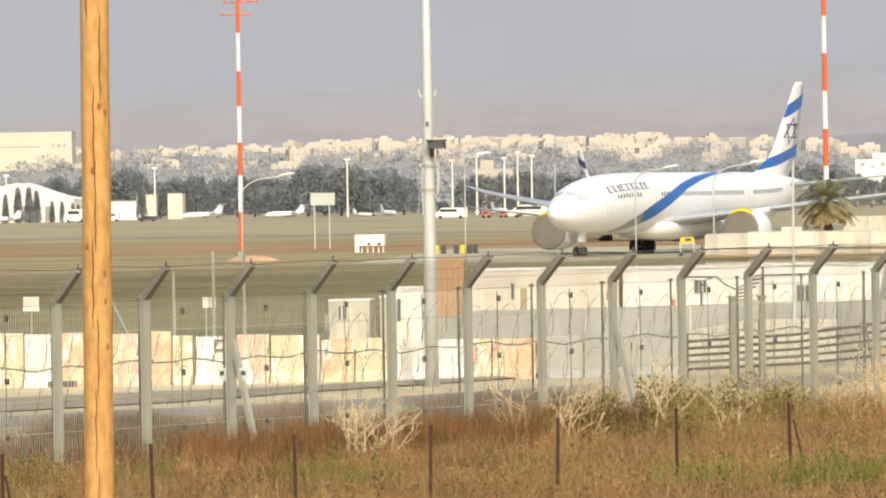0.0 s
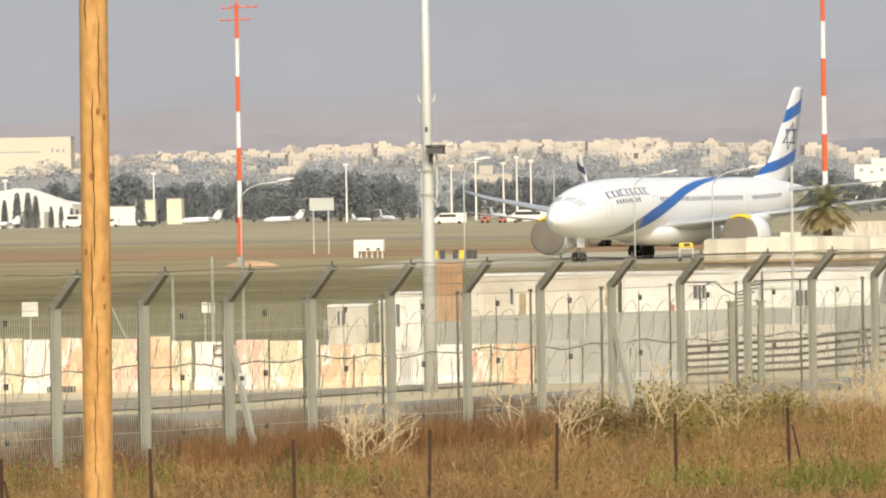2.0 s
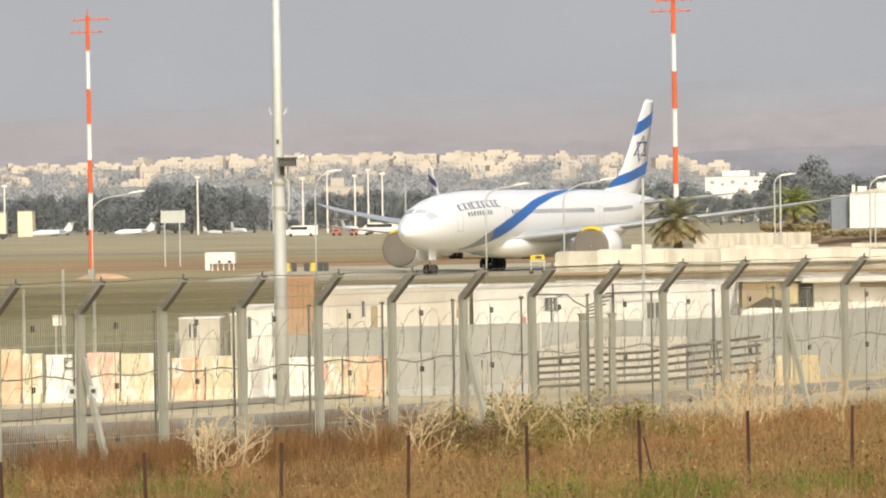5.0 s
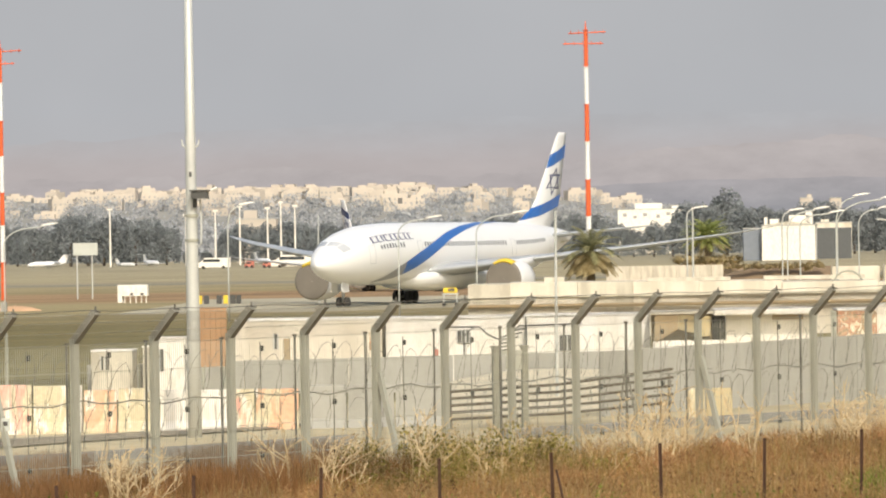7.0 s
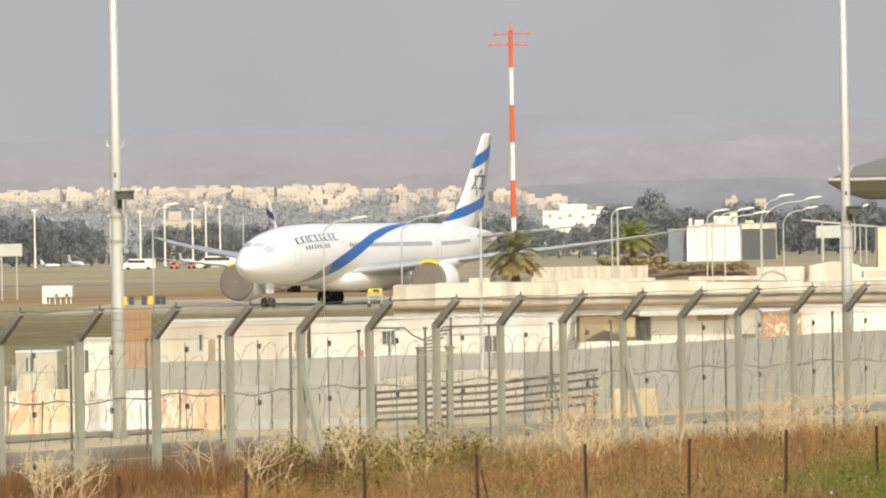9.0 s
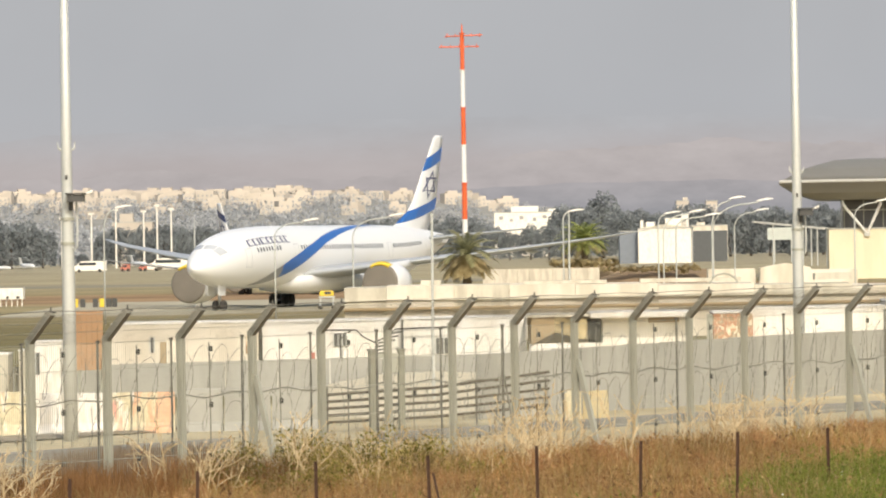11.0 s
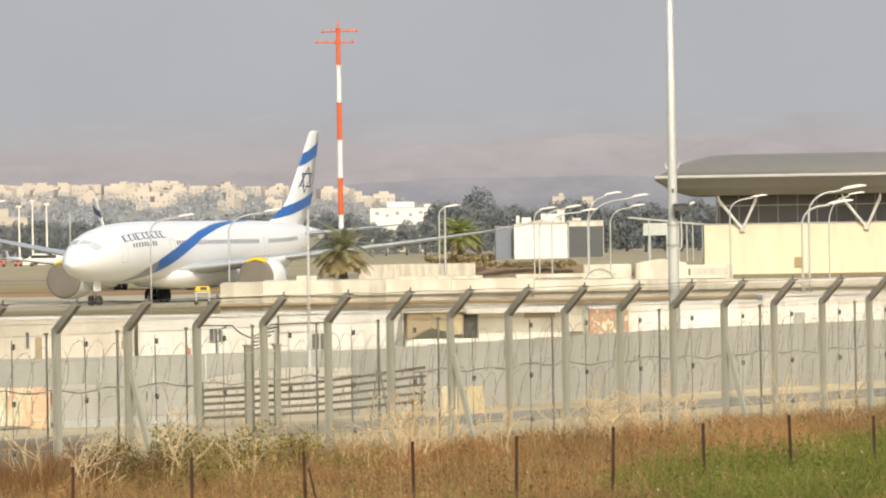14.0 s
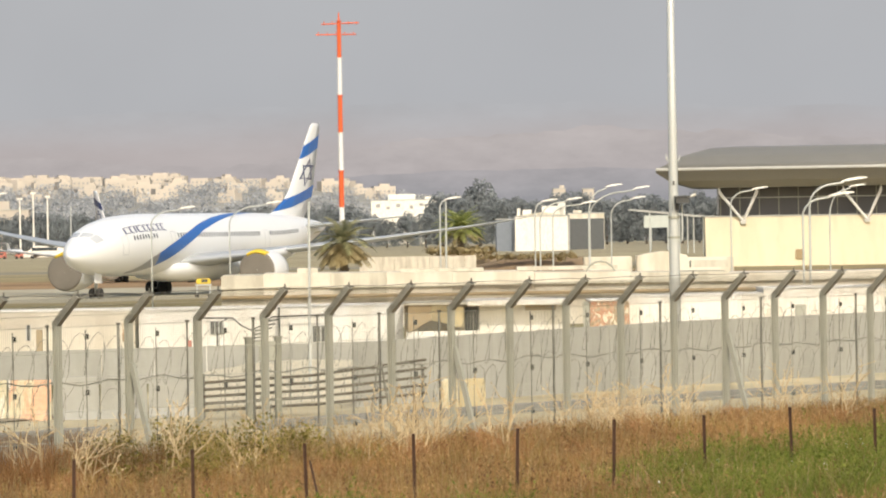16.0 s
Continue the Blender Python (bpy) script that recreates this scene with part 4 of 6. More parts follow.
for x, h in ((-193.3, 14.3), (-140.8, 15.8), (-234, 13), (-112.3, 15), (-120.3, 14), (-105.7, 16), (-98.2, 15.5), (-94.6, 17), (-90.8, 16)):
    far_pole(x, 1362, h)

# two small jets parked beyond the runway and two lower ones
def small_jet(m, k, label):
    top = empty("small_jet", m, label, "aircraft", "small jets")
    b = BM()
    st = [(0, 0.05, 1.5), (0.6, 0.55, 1.6), (2, 0.95, 1.75), (4, 1.1, 1.85), (11, 1.1, 1.9), (14, 0.75, 2.1), (17, 0.2, 2.5)]
    ring_loft(b, [[Vector((x, r * math.sin(2 * math.pi * i / 14), z + r * math.cos(2 * math.pi * i / 14))) for i in range(14)] for x, r, z in st])
    part("fuselage", b, M_PLANE, top, "", True)
    for sg in (1, -1):
        b = BM()
        ring_loft(b, wing_rings([((7, sg * 0.6, 1.2), 3.6, 0.1), ((10.5, sg * 8.2, 1.7), 1.3, 0.08)]))
        part("wing", b, M_PLANE, top, "", True)
        b = BM()
        tube(b, [(11, sg * 1.6, 2.4), (11.3, sg * 1.6, 2.4), (13.6, sg * 1.6, 2.4)], [0.4, 0.52, 0.3], 12)
        part("engine", b, M_PLANE_GREY, top, "", True)
        b = BM()
        ring_loft(b, wing_rings([((16.0, 0, 5.6), 1.9, 0.08), ((17.5, sg * 3.6, 5.7), 0.9, 0.08)]))
        part("tailplane", b, M_PLANE, top, "", True)
    b = BM()
    ring_loft(b, [[Vector((x + c * q, v * 0.12, z)) for q, v in ((0, 0), (0.4, 1), (1, 0), (0.4, -1))] for x, c, z in ((13, 4, 2.4), (16, 2.2, 5.7))])
    part("tail_fin", b, M_PLANE, top)
    for x, y in ((2.5, 0), (9.5, 1.6), (9.5, -1.6)):
        b = BM()
        tube(b, [(x, y, 0), (x, y, 1.5)], 0.14, 8)
        part("landing_gear", b, M_STEEL, top)
    top.scale = (k, k, k)


small_jet(pose(-181, 1325, 0, 0, 0, 38), 0.72, "small white jet parked beyond the runway")
small_jet(pose(-159, 1325, 0, 0, 0, 30), 0.66, "small white jet parked beyond the runway")
small_jet(pose(-131.5, 1335, 0, 0, 0, 140), 0.42, "small white jet parked beyond the runway")
small_jet(pose(-95.5, 1335, 0, 0, 0, 118), 0.62, "small white jet with a tall fin beyond the runway")
small_jet(pose(-125.5, 1338, 0, 0, 0, 118), 0.6, "small white jet with a tall fin beyond the runway")
small_jet(pose(-233, 1318, 0, 0, 0, 20), 0.6, "small white jet parked by the hangar")


def vehicle(m, label, l, w, h, col, group="airfield vehicles"):
    top = empty("van", m, label, "vehicle", group)
    b = BM()
    ring_loft(b, [[Vector((x, y, z)) for x, z in ((-l / 2, 0.35), (-l / 2, h * 0.55), (-l * 0.38, h * 0.62), (-l * 0.25, h), (l / 2, h), (l / 2, 0.35))] for y in (-w / 2, w / 2)])
    part("body", b, col, top)
    b = BM()
    box(b, (-l * 0.05, -w / 2, h * 0.75), (l * 0.5, 0.06, h * 0.25))
    part("side_window", b, M_GLASS, top)
    for x in (-l * 0.3, l * 0.3):
        b = BM()
        tube(b, [(x, -w / 2 - 0.05, 0.38), (x, w / 2 + 0.05, 0.38)], 0.38, 12)
        part("wheel", b, M_TYRE, top)


vehicle(pose(-99.5, 1200, 0), "white van beside the far taxiway", 8, 2.4, 2.6, M_PALE)
vehicle(pose(-91.0, 1200, 0), "small red service truck beside the far taxiway", 2.2, 1.8, 1.7, M_RED)
vehicle(pose(-87.0, 1202, 0), "small red service truck beside the far taxiway", 1.9, 1.8, 1.7, M_RED)
vehicle(pose(-80.5, 1205, 0), "long white bus beside the far taxiway", 12, 2.6, 3.0, M_PALE)
vehicle(pose(-69.5, 1205, 0), "white van beside the far taxiway", 7, 2.4, 2.6, M_PALE)
vehicle(pose(-186.5, 1300, 0), "dark van on the far taxiway", 5, 2.0, 1.4, M_DARK)
vehicle(pose(-208.5, 1320, 0), "white van by the far sheds", 6, 2.4, 3.4, M_PALE)
vehicle(pose(-198.5, 1320, 0), "white van by the far sheds", 3.5, 2.4, 2.4, M_PALE)

# the second airliner, taxiing behind the first
second = airliner(pose(-22.0, 606, 0, 0, 0, 180 - 68.5), "white airliner with navy tail bands beyond the parked one", 0.665, False, False)
bm = BM()
rows = []
for i in range(25):
    s = lerp(6, 52, i / 24)
    a = lerp(100, 58, i / 24)
    rows.append([bm.verts.new(fus_point(s * 0.665, -radians(a + q), 0.02, 0.665)) for q in (0, 5, 10)])
    rows[-1] += [bm.verts.new(fus_point(s * 0.665, radians(a + q), 0.02, 0.665)) for q in (0, 5, 10)]
for p, q in zip(rows, rows[1:]):
    for j in (0, 1, 3, 4):
        bm.faces.new((p[j], q[j], q[j + 1], p[j + 1]))
part("livery_line", bm, M_NAVY, second, "thin navy cheat line")


# ---- things on the airfield ----
def striped_mast(x, y, z0, bands, arms):
    """A slim mast in orange and white bands with aerials at its head."""
    top = empty("aerial_mast", pose(x, y, z0), "slim orange and white banded aerial mast", "mast", "aerial masts")
    for i, (a, c) in enumerate(zip(bands, bands[1:])):
        b = BM()
        tube(b, [(0, 0, a - z0), (0, 0, c - z0)], [lerp(0.24, 0.17, a / 25), lerp(0.24, 0.17, c / 25)], 10)
        tube(b, [(0, 0, c - z0 - 0.06), (0, 0, c - z0)], 0.27, 10)
        for q in range(int((c - a) / 0.4)):
            tube(b, [(-0.3, -0.1, a - z0 + 0.2 + 0.4 * q), (0.3, -0.1, a - z0 + 0.2 + 0.4 * q)], 0.015, 4)
        part("mast_section", b, M_ORANGE if i % 2 == 0 else M_WHITE, top, "orange painted section" if i % 2 == 0 else "white painted section")
    for dz, x0, x1, slope in arms:
        b = BM()
        z = bands[-1] - z0 + dz
        tube(b, [(x0, 0, z - slope), (x1, 0, z + slope)], 0.06, 6)
        for k in range(5):
            xx = lerp(x0, x1, (k + 0.3) / 4.6)
            tube(b, [(xx, -0.5, z), (xx, 0.5, z)], 0.04, 5)
            tube(b, [(xx, 0, z - 0.12), (xx, 0, z + 0.22)], 0.035, 5)
        part("aerial", b, M_ORANGE, top, "orange aerial arm")
    b = BM()
    tube(b, [(0, 0, bands[-1] - z0), (0, 0, bands[-1] - z0 + 0.75)], [0.09, 0.04], 6)
    part("spike", b, M_ORANGE, top)
    b = BM()
    box(b, (0, 0, -0.62), (0.6, 0.6, 1.1))
    part("footing", b, M_CONC, top)


striped_mast(-3.78, 440, 0.3, [1.6, 4.9, 8.1, 11.3, 14.6, 17.85, 21.1, 24.3], [(-0.25, -1.5, 1.75, 0.05), (-1.2, -2.0, 1.5, 0.0)])
striped_mast(-60.75, 487, 1.0, [1.1, 4.76, 8.32, 11.5, 15.0, 18.4, 22.1, 25.4], [(-0.3, -1.5, 2.1, 0.1), (-1.5, -1.7, 1.4, 0.05)])


def mound(name, c, r, h, material, label, seed=0):
    bm = BM()
    rings = []
    for q in (1.0, 0.8, 0.55, 0.3, 0.02):
        rings.append([Vector((c[0] + r[0] * q * math.cos(a) * (1 + 0.15 * noise.noise(Vector((math.cos(a), math.sin(a), seed)))), c[1] + r[1] * q * math.sin(a),
                              c[2] - 0.2 + (h + 0.2) * (1 - q * q) ** 0.8 * (1 + 0.3 * noise.noise(Vector((a * 1.5, q * 3, seed + 5)))))) for a in [2 * math.pi * k / 40 for k in range(40)]])
    ring_loft(bm, rings)
    ob = part(name, bm, material, None, label, True)
    tagged(ob, category="earth mound")
    return ob


M_SOIL = mat("pale dug soil", (0.55, 0.36, 0.22), 0.95, 0, 0.2, 2.0, 0.15, 0.5)
M_SOIL_BROWN = mat("brown earth bank", (0.31, 0.235, 0.15), 0.95, 0, 0.25, 3.0, 0.15, 0.5)
M_SOIL_DARK = mat("dark brown dug earth", (0.24, 0.175, 0.11), 0.95, 0, 0.25, 3.0, 0.15, 0.5)
mound("soil_mound", (-60, 490, 0), (3.0, 2.2, 0), 0.5, M_SOIL, "pale heap of dug soil round the mast's foot", 3)
mound("earth_bank", (20.5, 652, 0), (12.5, 5, 0), 2.2, M_SOIL_DARK, "low brown earth bank with dry scrub", 8)
mound("palm_bank", (9.9, 672, 0), (7, 5, 0), 3.3, M_SOIL_BROWN, "low brown earth bank below a palm", 9)


def palm(m, h, crown, label, n=46, dry=14, fresh=M_PALM):
    top = empty("palm_tree", m, label, "palm tree", "palms")
    b = BM()
    tube(b, [(0, 0, -0.3), (0.05, 0, h * 0.3), (0, 0, h * 0.62)], [0.42, 0.36, 0.4], 10)
    for k in range(26):
        a, z = k * 2.4, h * 0.62 * (k + 1) / 27
        tube(b, [(0.33 * math.cos(a), 0.33 * math.sin(a), z), (0.52 * math.cos(a), 0.52 * math.sin(a), z + 0.22)], [0.1, 0.03], 4)
    part("trunk", b, M_BARK, top)
    rg = np.random.default_rng(int(h * 100))
    for i in range(n + dry):
        old = i >= n
        a = i * 2.39996
        el = radians(rg.uniform(-35, -5)) if old else radians(lerp(85, 0, (i / n) ** 0.8))
        ln = crown * rg.uniform(0.8, 1.05)
        pts = []
        p, e = np.array([0, 0, h * 0.62]), el
        for s in range(7):
            pts.append(p.copy())
            p = p + np.array([math.cos(a) * math.cos(e), math.sin(a) * math.cos(e), math.sin(e)]) * ln / 6
            e -= radians(13 if not old else 6)
        quads = []
        side = np.array([-math.sin(a), math.cos(a), 0])
        for s in range(1, 24):
            t = s / 24 * 6
            q = pts[min(int(t), 5)] + (pts[min(int(t), 5) + 1] - pts[min(int(t), 5)]) * (t - int(t))
            dr = pts[min(int(t), 5) + 1] - pts[min(int(t), 5)]
            dr = dr / np.linalg.norm(dr)
            lf = crown * 0.22 * math.sin(math.pi * min(1, s / 24 * 0.8 + 0.15))
            for sg in (1, -1):
                tip = q + (side * sg * 0.75 + dr * 0.65 + np.array([0, 0, -0.12])) * lf
                w = dr * 0.07
                quads += [q - w, q + w, tip + w * 0.2, tip - w * 0.2]
        mesh_np("frond", np.array(quads), 4, M_PALM_DRY if old else fresh, top, "drooping dry frond" if i == n else "")
    return top


palm(pose(-3.65, 431, 0), 8.2, 3.4, "short date palm with drooping dry fronds by the tail", 26, 44, M_PALM_HAZY)
palm(pose(9.9, 670, 2.9), 4.6, 4.4, "bushy green date palm on an earth bank", 60, 10)
blobs = [((x, 667 + y, 3.0), (1.6, 1, 0.6), 60) for x, y in ((6.3, 0), (8, -1), (11.5, -1), (13.4, 0), (9.8, -2))] + [((12 + 1.3 * k, 648, 2.15 + 0.1 * (k % 2)), (0.9, 0.7, 0.3), 30) for k in range(10)]
tagged(mesh_np("scrub", leaf_cloud(rng, blobs, 0.35), 4, M_PALM_DRY, None, "dry scrub round the palm's foot"), category="shrub", kind="stuff")

# sign board on two posts, seen from behind
top = empty("sign_board", pose(-63.6, 587, 0), "grey-green sign board on two posts", "sign")
b = BM()
box(b, (0, 0, 5.8), (2.85, 0.12, 1.45))
part("board", b, M_SIGN, top)
for x in (-1.0, 0.75):
    b = BM()
    tube(b, [(x, 0.1, 0), (x, 0.1, 6.3)], 0.09, 8)
    part("post", b, M_GALV_PALE, top)
top = empty("sign_board", pose(61, 1130, 0), "pale sign board on two posts", "sign")
b = BM()
box(b, (0, 0, 6.4), (6.6, 0.15, 2.7))
part("board", b, M_SIGN, top)
for x in (-1.8, 2.0):
    b = BM()
    tube(b, [(x, 0.1, 0), (x, 0.1, 7)], 0.16, 8)
    part("post", b, M_GALV_PALE, top)

# white equipment cabin on the grass
top = empty("equipment_cabin", pose(-53.5, 540, 0), "white equipment cabin with open pallets on the grass", "cabin")
b = BM()
box(b, (0.2, 1, 1.35), (2.7, 2, 1.2))
part("body", b, M_PALE, top)
b = BM()
box(b, (-1.4, 1, 1.0), (0.5, 1.6, 1.9))
part("side_box", b, M_PALE, top)
for x in (-0.9, -0.3, 0.3, 0.9, 1.4):
    b = BM()
    box(b, (x, 0.4, 0.37), (0.12, 0.12, 0.76))
    part("leg", b, M_PALE, top)
for x, w in ((-0.1, 0.3), (1.0, 0.35)):
    b = BM()
    box(b, (x, -0.02, 0.95), (w, 0.06, 0.25))
    part("vent", b, M_DARK, top)
for i, (x, w, mt) in enumerate(((-44.6, 0.45, M_YELLOW), (-43.9, 0.5, M_DARK), (-42.6, 0.5, M_DARK), (-41.9, 0.5, M_YELLOW), (-41.2, 0.55, M_DARK), (-40.6, 0.5, M_DARK))):
    b = BM()
    box(b, (x, 520, 0.45), (w, 0.5, 0.9))
    bmesh.ops.bevel(b, geom=b.edges[:], offset=0.05, segments=1, affect="EDGES")
    tagged(part("taxiway_marker", b, mt, None, "small yellow taxiway marker box" if mt is M_YELLOW else "small dark taxiway marker box"), category="marker", group="taxiway markers")
unit = empty("ground_unit", pose(-17.0, 470, 0.05), "yellow ground power unit on a tall cart under the wing", "equipment")
b = BM()
box(b, (0, 0.5, 1.5), (1.3, 0.9, 0.5))
bmesh.ops.bevel(b, geom=b.edges[:], offset=0.06, segments=2, affect="EDGES")
part("body", b, M_YELLOW, unit, "yellow housing")
b = BM()
box(b, (0.1, 0.03, 1.55), (0.6, 0.05, 0.26))
part("grille", b, M_DARK, unit, "dark grille")
b = BM()
box(b, (0, 0.5, 1.16), (1.5, 1.0, 0.12))
for x in (-0.6, 0.6):
    box(b, (x, 0.5, 0.75), (0.1, 0.8, 0.75))
part("cart", b, M_GALV_PALE, unit)
for x in (-0.6, 0.6):
    b = BM()
    tube(b, [(x, 0.1, 0.2), (x, 0.9, 0.2)], 0.2, 10)
    part("wheel", b, M_TYRE, unit)


# ---- street lamps with curved necks ----
def street_lamp(x, y, h, reach, rise, z0=0.0, r=0.056):
    top = empty("street_lamp", pose(x, y, z0), "pale street lamp with a curved neck", "street lamp", "street lamps")
    b = BM()
    pts = [(0, 0, 0), (0, 0, h * 0.5), (0, 0, h - z0)]
    for k in range(1, 9):
        a = math.pi / 2 * k / 8
        pts.append((reach * 0.75 * (1 - math.cos(a)), 0, h - z0 + rise * 0.9 * math.sin(a)))
    pts.append((reach, 0, h - z0 + rise * 0.97))
    tube(b, pts, [r * 1.3, r * 1.1] + [r] * (len(pts) - 2), 8)
    part("pole", b, M_GALV_PALE, top, "", True)
    b = BM()
    ring_loft(b, [[Vector((reach + u, w * sy, h - z0 + rise + 0.14 * u + sz)) for sy, sz in ((-1, 0), (-0.7, 0.12 * w / 0.16), (0.7, 0.12 * w / 0.16), (1, 0))] for u, w in ((-0.15, 0.06), (0.1, 0.16), (0.8, 0.18), (1.2, 0.06))])
    part("lamp_head", b, M_PALE, top)


for x, y, h, reach, rise in ((-12.33, 400, 6.7, 3.0, 1.6), (-18.5, 400, 6.8, 2.3, 1.2), (11.8, 400, 7.0, 0.6, 1.1), (12.2, 400, 6.5, 2.2, 1.7), (13.2, 400, 6.9, 2.4, 1.0),
                             (16.05, 400, 6.9, 1.5, 2.3), (16.15, 400.5, 6.9, 3.6, 2.1), (21.45, 260, 6.55, 1.45, 1.0), (21.8, 260, 7.1, 1.8, 1.2), (35.3, 402, 6.6, 1.7, 2.3), (27.3, 400, 7.6, 1.8, 1.2),
                             (-49.8, 400, 6.4, 3.1, 1.5), (-32.0, 400, 7.5, 1.0, 1.8), (4.3, 400, 7.6, 0.5, 0.8), (20.5, 460, 7.0, 2.0, 1.5), (40.8, 400, 7.6, 2.5, 1.6)):
    street_lamp(x, y, h, reach, rise)
for x, y, h in ((-2.6, 170, 7.26), (4.75, 400, 8.5), (-32.3, 520, 9)):
    b = BM()
    tube(b, [(0, 0, 0), (0, 0, h * 0.5), (0.03, 0, h)], [0.055, 0.05, 0.04] if y < 200 else [0.1, 0.085, 0.06], 8)
    ob = part("flag_pole", b, M_GALV_PALE, None, "thin pale steel pole standing on the ground")
    ob.matrix_basis = pose(x, y, 0)
    tagged(ob, category="pole")


# ---- the terminal with the overhanging roof ----
# haze before the dark glass is put into its base colour
M_GALLERY = mat("tinted glass greyed for haze", (0.11, 0.11, 0.115), 0.3, 0, 0.15, 4.0, 0.08)


def build_terminal():
    top = empty("terminal", pose(44.2, 700, 0, 0, 0, -3), "cream stone terminal with a grey overhanging curved roof", "building")
    L = 62
    b = BM()
    box(b, (L / 2, 12, 3.4), (L, 24, 6.9))
    part("wall", b, M_STUCCO, top, "cream stone wall")
    b = BM()
    box(b, (L / 2, 12.4, 6.95), (L + 0.5, 25, 0.18))
    part("ledge", b, M_FASCIA, top, "pale coping")
    b = BM()
    box(b, (L / 2 + 1, 13.5, 9.0), (L - 2, 21, 4.1))
    part("glazing", b, M_GALLERY, top, "dark glazed gallery")
    for i in range(22):
        b = BM()
        box(b, (2.2 + i * 2.7, 2.94, 9.0), (0.14, 0.14, 4.1))
        part("mullion", b, M_GALV, top)
    b = BM()
    box(b, (L / 2 + 1, 2.9, 9.5), (L - 2, 0.12, 0.16))
    part("rail", b, M_GALV_PALE, top)

    def outline(o, z):
        return [Vector((x, y, z)) for x, y in ((-6.6 + o, -6 + o * 0.7), (L + 7 - o, -6 + o * 0.7), (L + 7 - o, 30 - o), (-6.6 + o, 30 - o))]

    b = BM()
    ring_loft(b, [outline(0, 13.35), outline(2.2, 11.9), outline(5.0, 11.0), outline(6.2, 10.9)])
    part("soffit", b, M_SOFFIT, top, "grey sloping soffit", False)
    b = BM()
    ring_loft(b, [outline(-0.05, 13.32), outline(-0.12, 13.5), outline(-0.05, 13.72)])
    part("fascia", b, M_FASCIA, top, "pale roof edge")
    b = BM()
    ring_loft(b, [outline(0.3, 13.7), outline(1.5, 14.3), outline(3.2, 15.2), outline(5.0, 15.75), outline(7.5, 16.4), outline(11, 16.6)])
    part("roof", b, M_ROOF, top, "grey sheet metal roof", True)
    b = BM()
    box(b, (3.6, -1.0, 11.25), (2.2, 1.0, 0.5))
    part("floodlight", b, M_DARK, top)
    for x in (5.3, 22.4, 39.5, 56.6):
        for dx in (-3.4, 1.9):
            b = BM()
            tube(b, [(x, -0.2, 6.2), (x + dx * 0.95, -1.6, 10.2), (x + dx, -1.7, 11.0)], [0.17, 0.24, 0.11], 8)
            part("strut", b, M_WHITE, top, "white steel strut")
        b = BM()
        box(b, (x, -0.15, 6.2), (0.8, 0.5, 0.6))
        part("strut_foot", b, M_GALV_PALE, top)
    b = BM()
    box(b, (13.0, -0.1, 1.6), (1.1, 0.3, 1.3))
    part("vent", b, M_TAN, top)


build_terminal()

# ---- low white buildings behind the concrete wall ----
top = empty("long_store", pose(-10.7, 300, 0), "long low whitewashed store with a flat roof", "building")
z0 = 0.0
cells = [(0.9, 3.6, M_CONC_PALE), (3.4, 3.68, M_STORE), (7.4, 3.66, M_CONC_PALE), (10.7, 3.64, M_STORE), (14.6, 3.6, M_STORE), (19.5, 3.5, M_STORE), (25.2, 3.4, M_CONC_PALE), (31, 3.3, M_STORE), (37, 3.3, M_STORE), (44, 3.3, M_STORE)]
for (x0, h, mt), (x1, *_r) in zip(cells, cells[1:]):
    b = BM()
    box(b, ((x0 + x1) / 2, 4 + 0.1 * (int(x0) % 3), h / 2), (x1 - x0 - 0.02, 8, h))
    part("bay", b, mt, top)
    b = BM()
    box(b, ((x0 + x1) / 2, -0.03, 2.86), (x1 - x0, 0.2, 0.12))
    part("string_course", b, M_CONC_PALE, top)
# a round tan bar drawn for the brown strip along the wall
b = BM()
tube(b, [(0.9, -0.25, 2.3), (44, -0.25, 2.3)], 0.11, 8)
part("pipe", b, M_TAN, top, "tan strip along the wall")
b = BM()
tube(b, [(22.5, 0.2, 2.2)] + [(23.4 + 0.9 * math.cos(math.pi - math.pi * k / 8), 0.2, 3.2 + 0.9 * math.sin(math.pi * k / 8)) for k in range(9)] + [(24.3, 0.2, 2.2)], 0.06, 8)
part("hoop", b, M_GALV, top, "curved steel hoop")
for x, w, h in ((6, 1.2, 0.35), (14, 5, 0.2), (21.5, 6, 0.22), (30, 2.2, 0.4)):
    b = BM()
    box(b, (x, 3, 3.62 + h / 2), (w, 2, h))
    part("roof_box", b, M_CONC_PALE, top)


def shed(x0, x1, y, h, label, mt, name="shed", ribs=False, opens=(), d=4.0, eave=0.03, group="sheds behind the wall"):
    w = x1 - x0
    top = empty(name, pose(x0, y, 0.6), label, "shed", group)
    hh = h - 0.6
    b = BM()
    box(b, (w / 2, d / 2, hh / 2), (w, d, hh))
    part("wall", b, mt, top)
    b = BM()
    box(b, (w / 2, d / 2 - eave / 2, hh + 0.05), (w + 0.04, d + eave, 0.06))
    part("roof", b, M_WHITEWALL, top)
    if ribs:
        k = 0.2
        while k < w:
            b = BM()
            box(b, (k, -0.02, hh / 2), (0.08, 0.07, hh - 0.1))
            part("rib", b, mt, top)
            k += 0.3
    for ox, oz, ow, oh in opens:
        b = BM()
        box(b, (ox, -0.01, oz), (ow, 0.08, oh))
        part("window", b, M_DARK, top)
        k = -ow / 2
        while k <= ow / 2:
            b = BM()
            box(b, (ox + k, -0.06, oz), (0.04, 0.04, oh))
            part("window_bar", b, M_GALV_PALE, top)
            k += 0.16
    return top


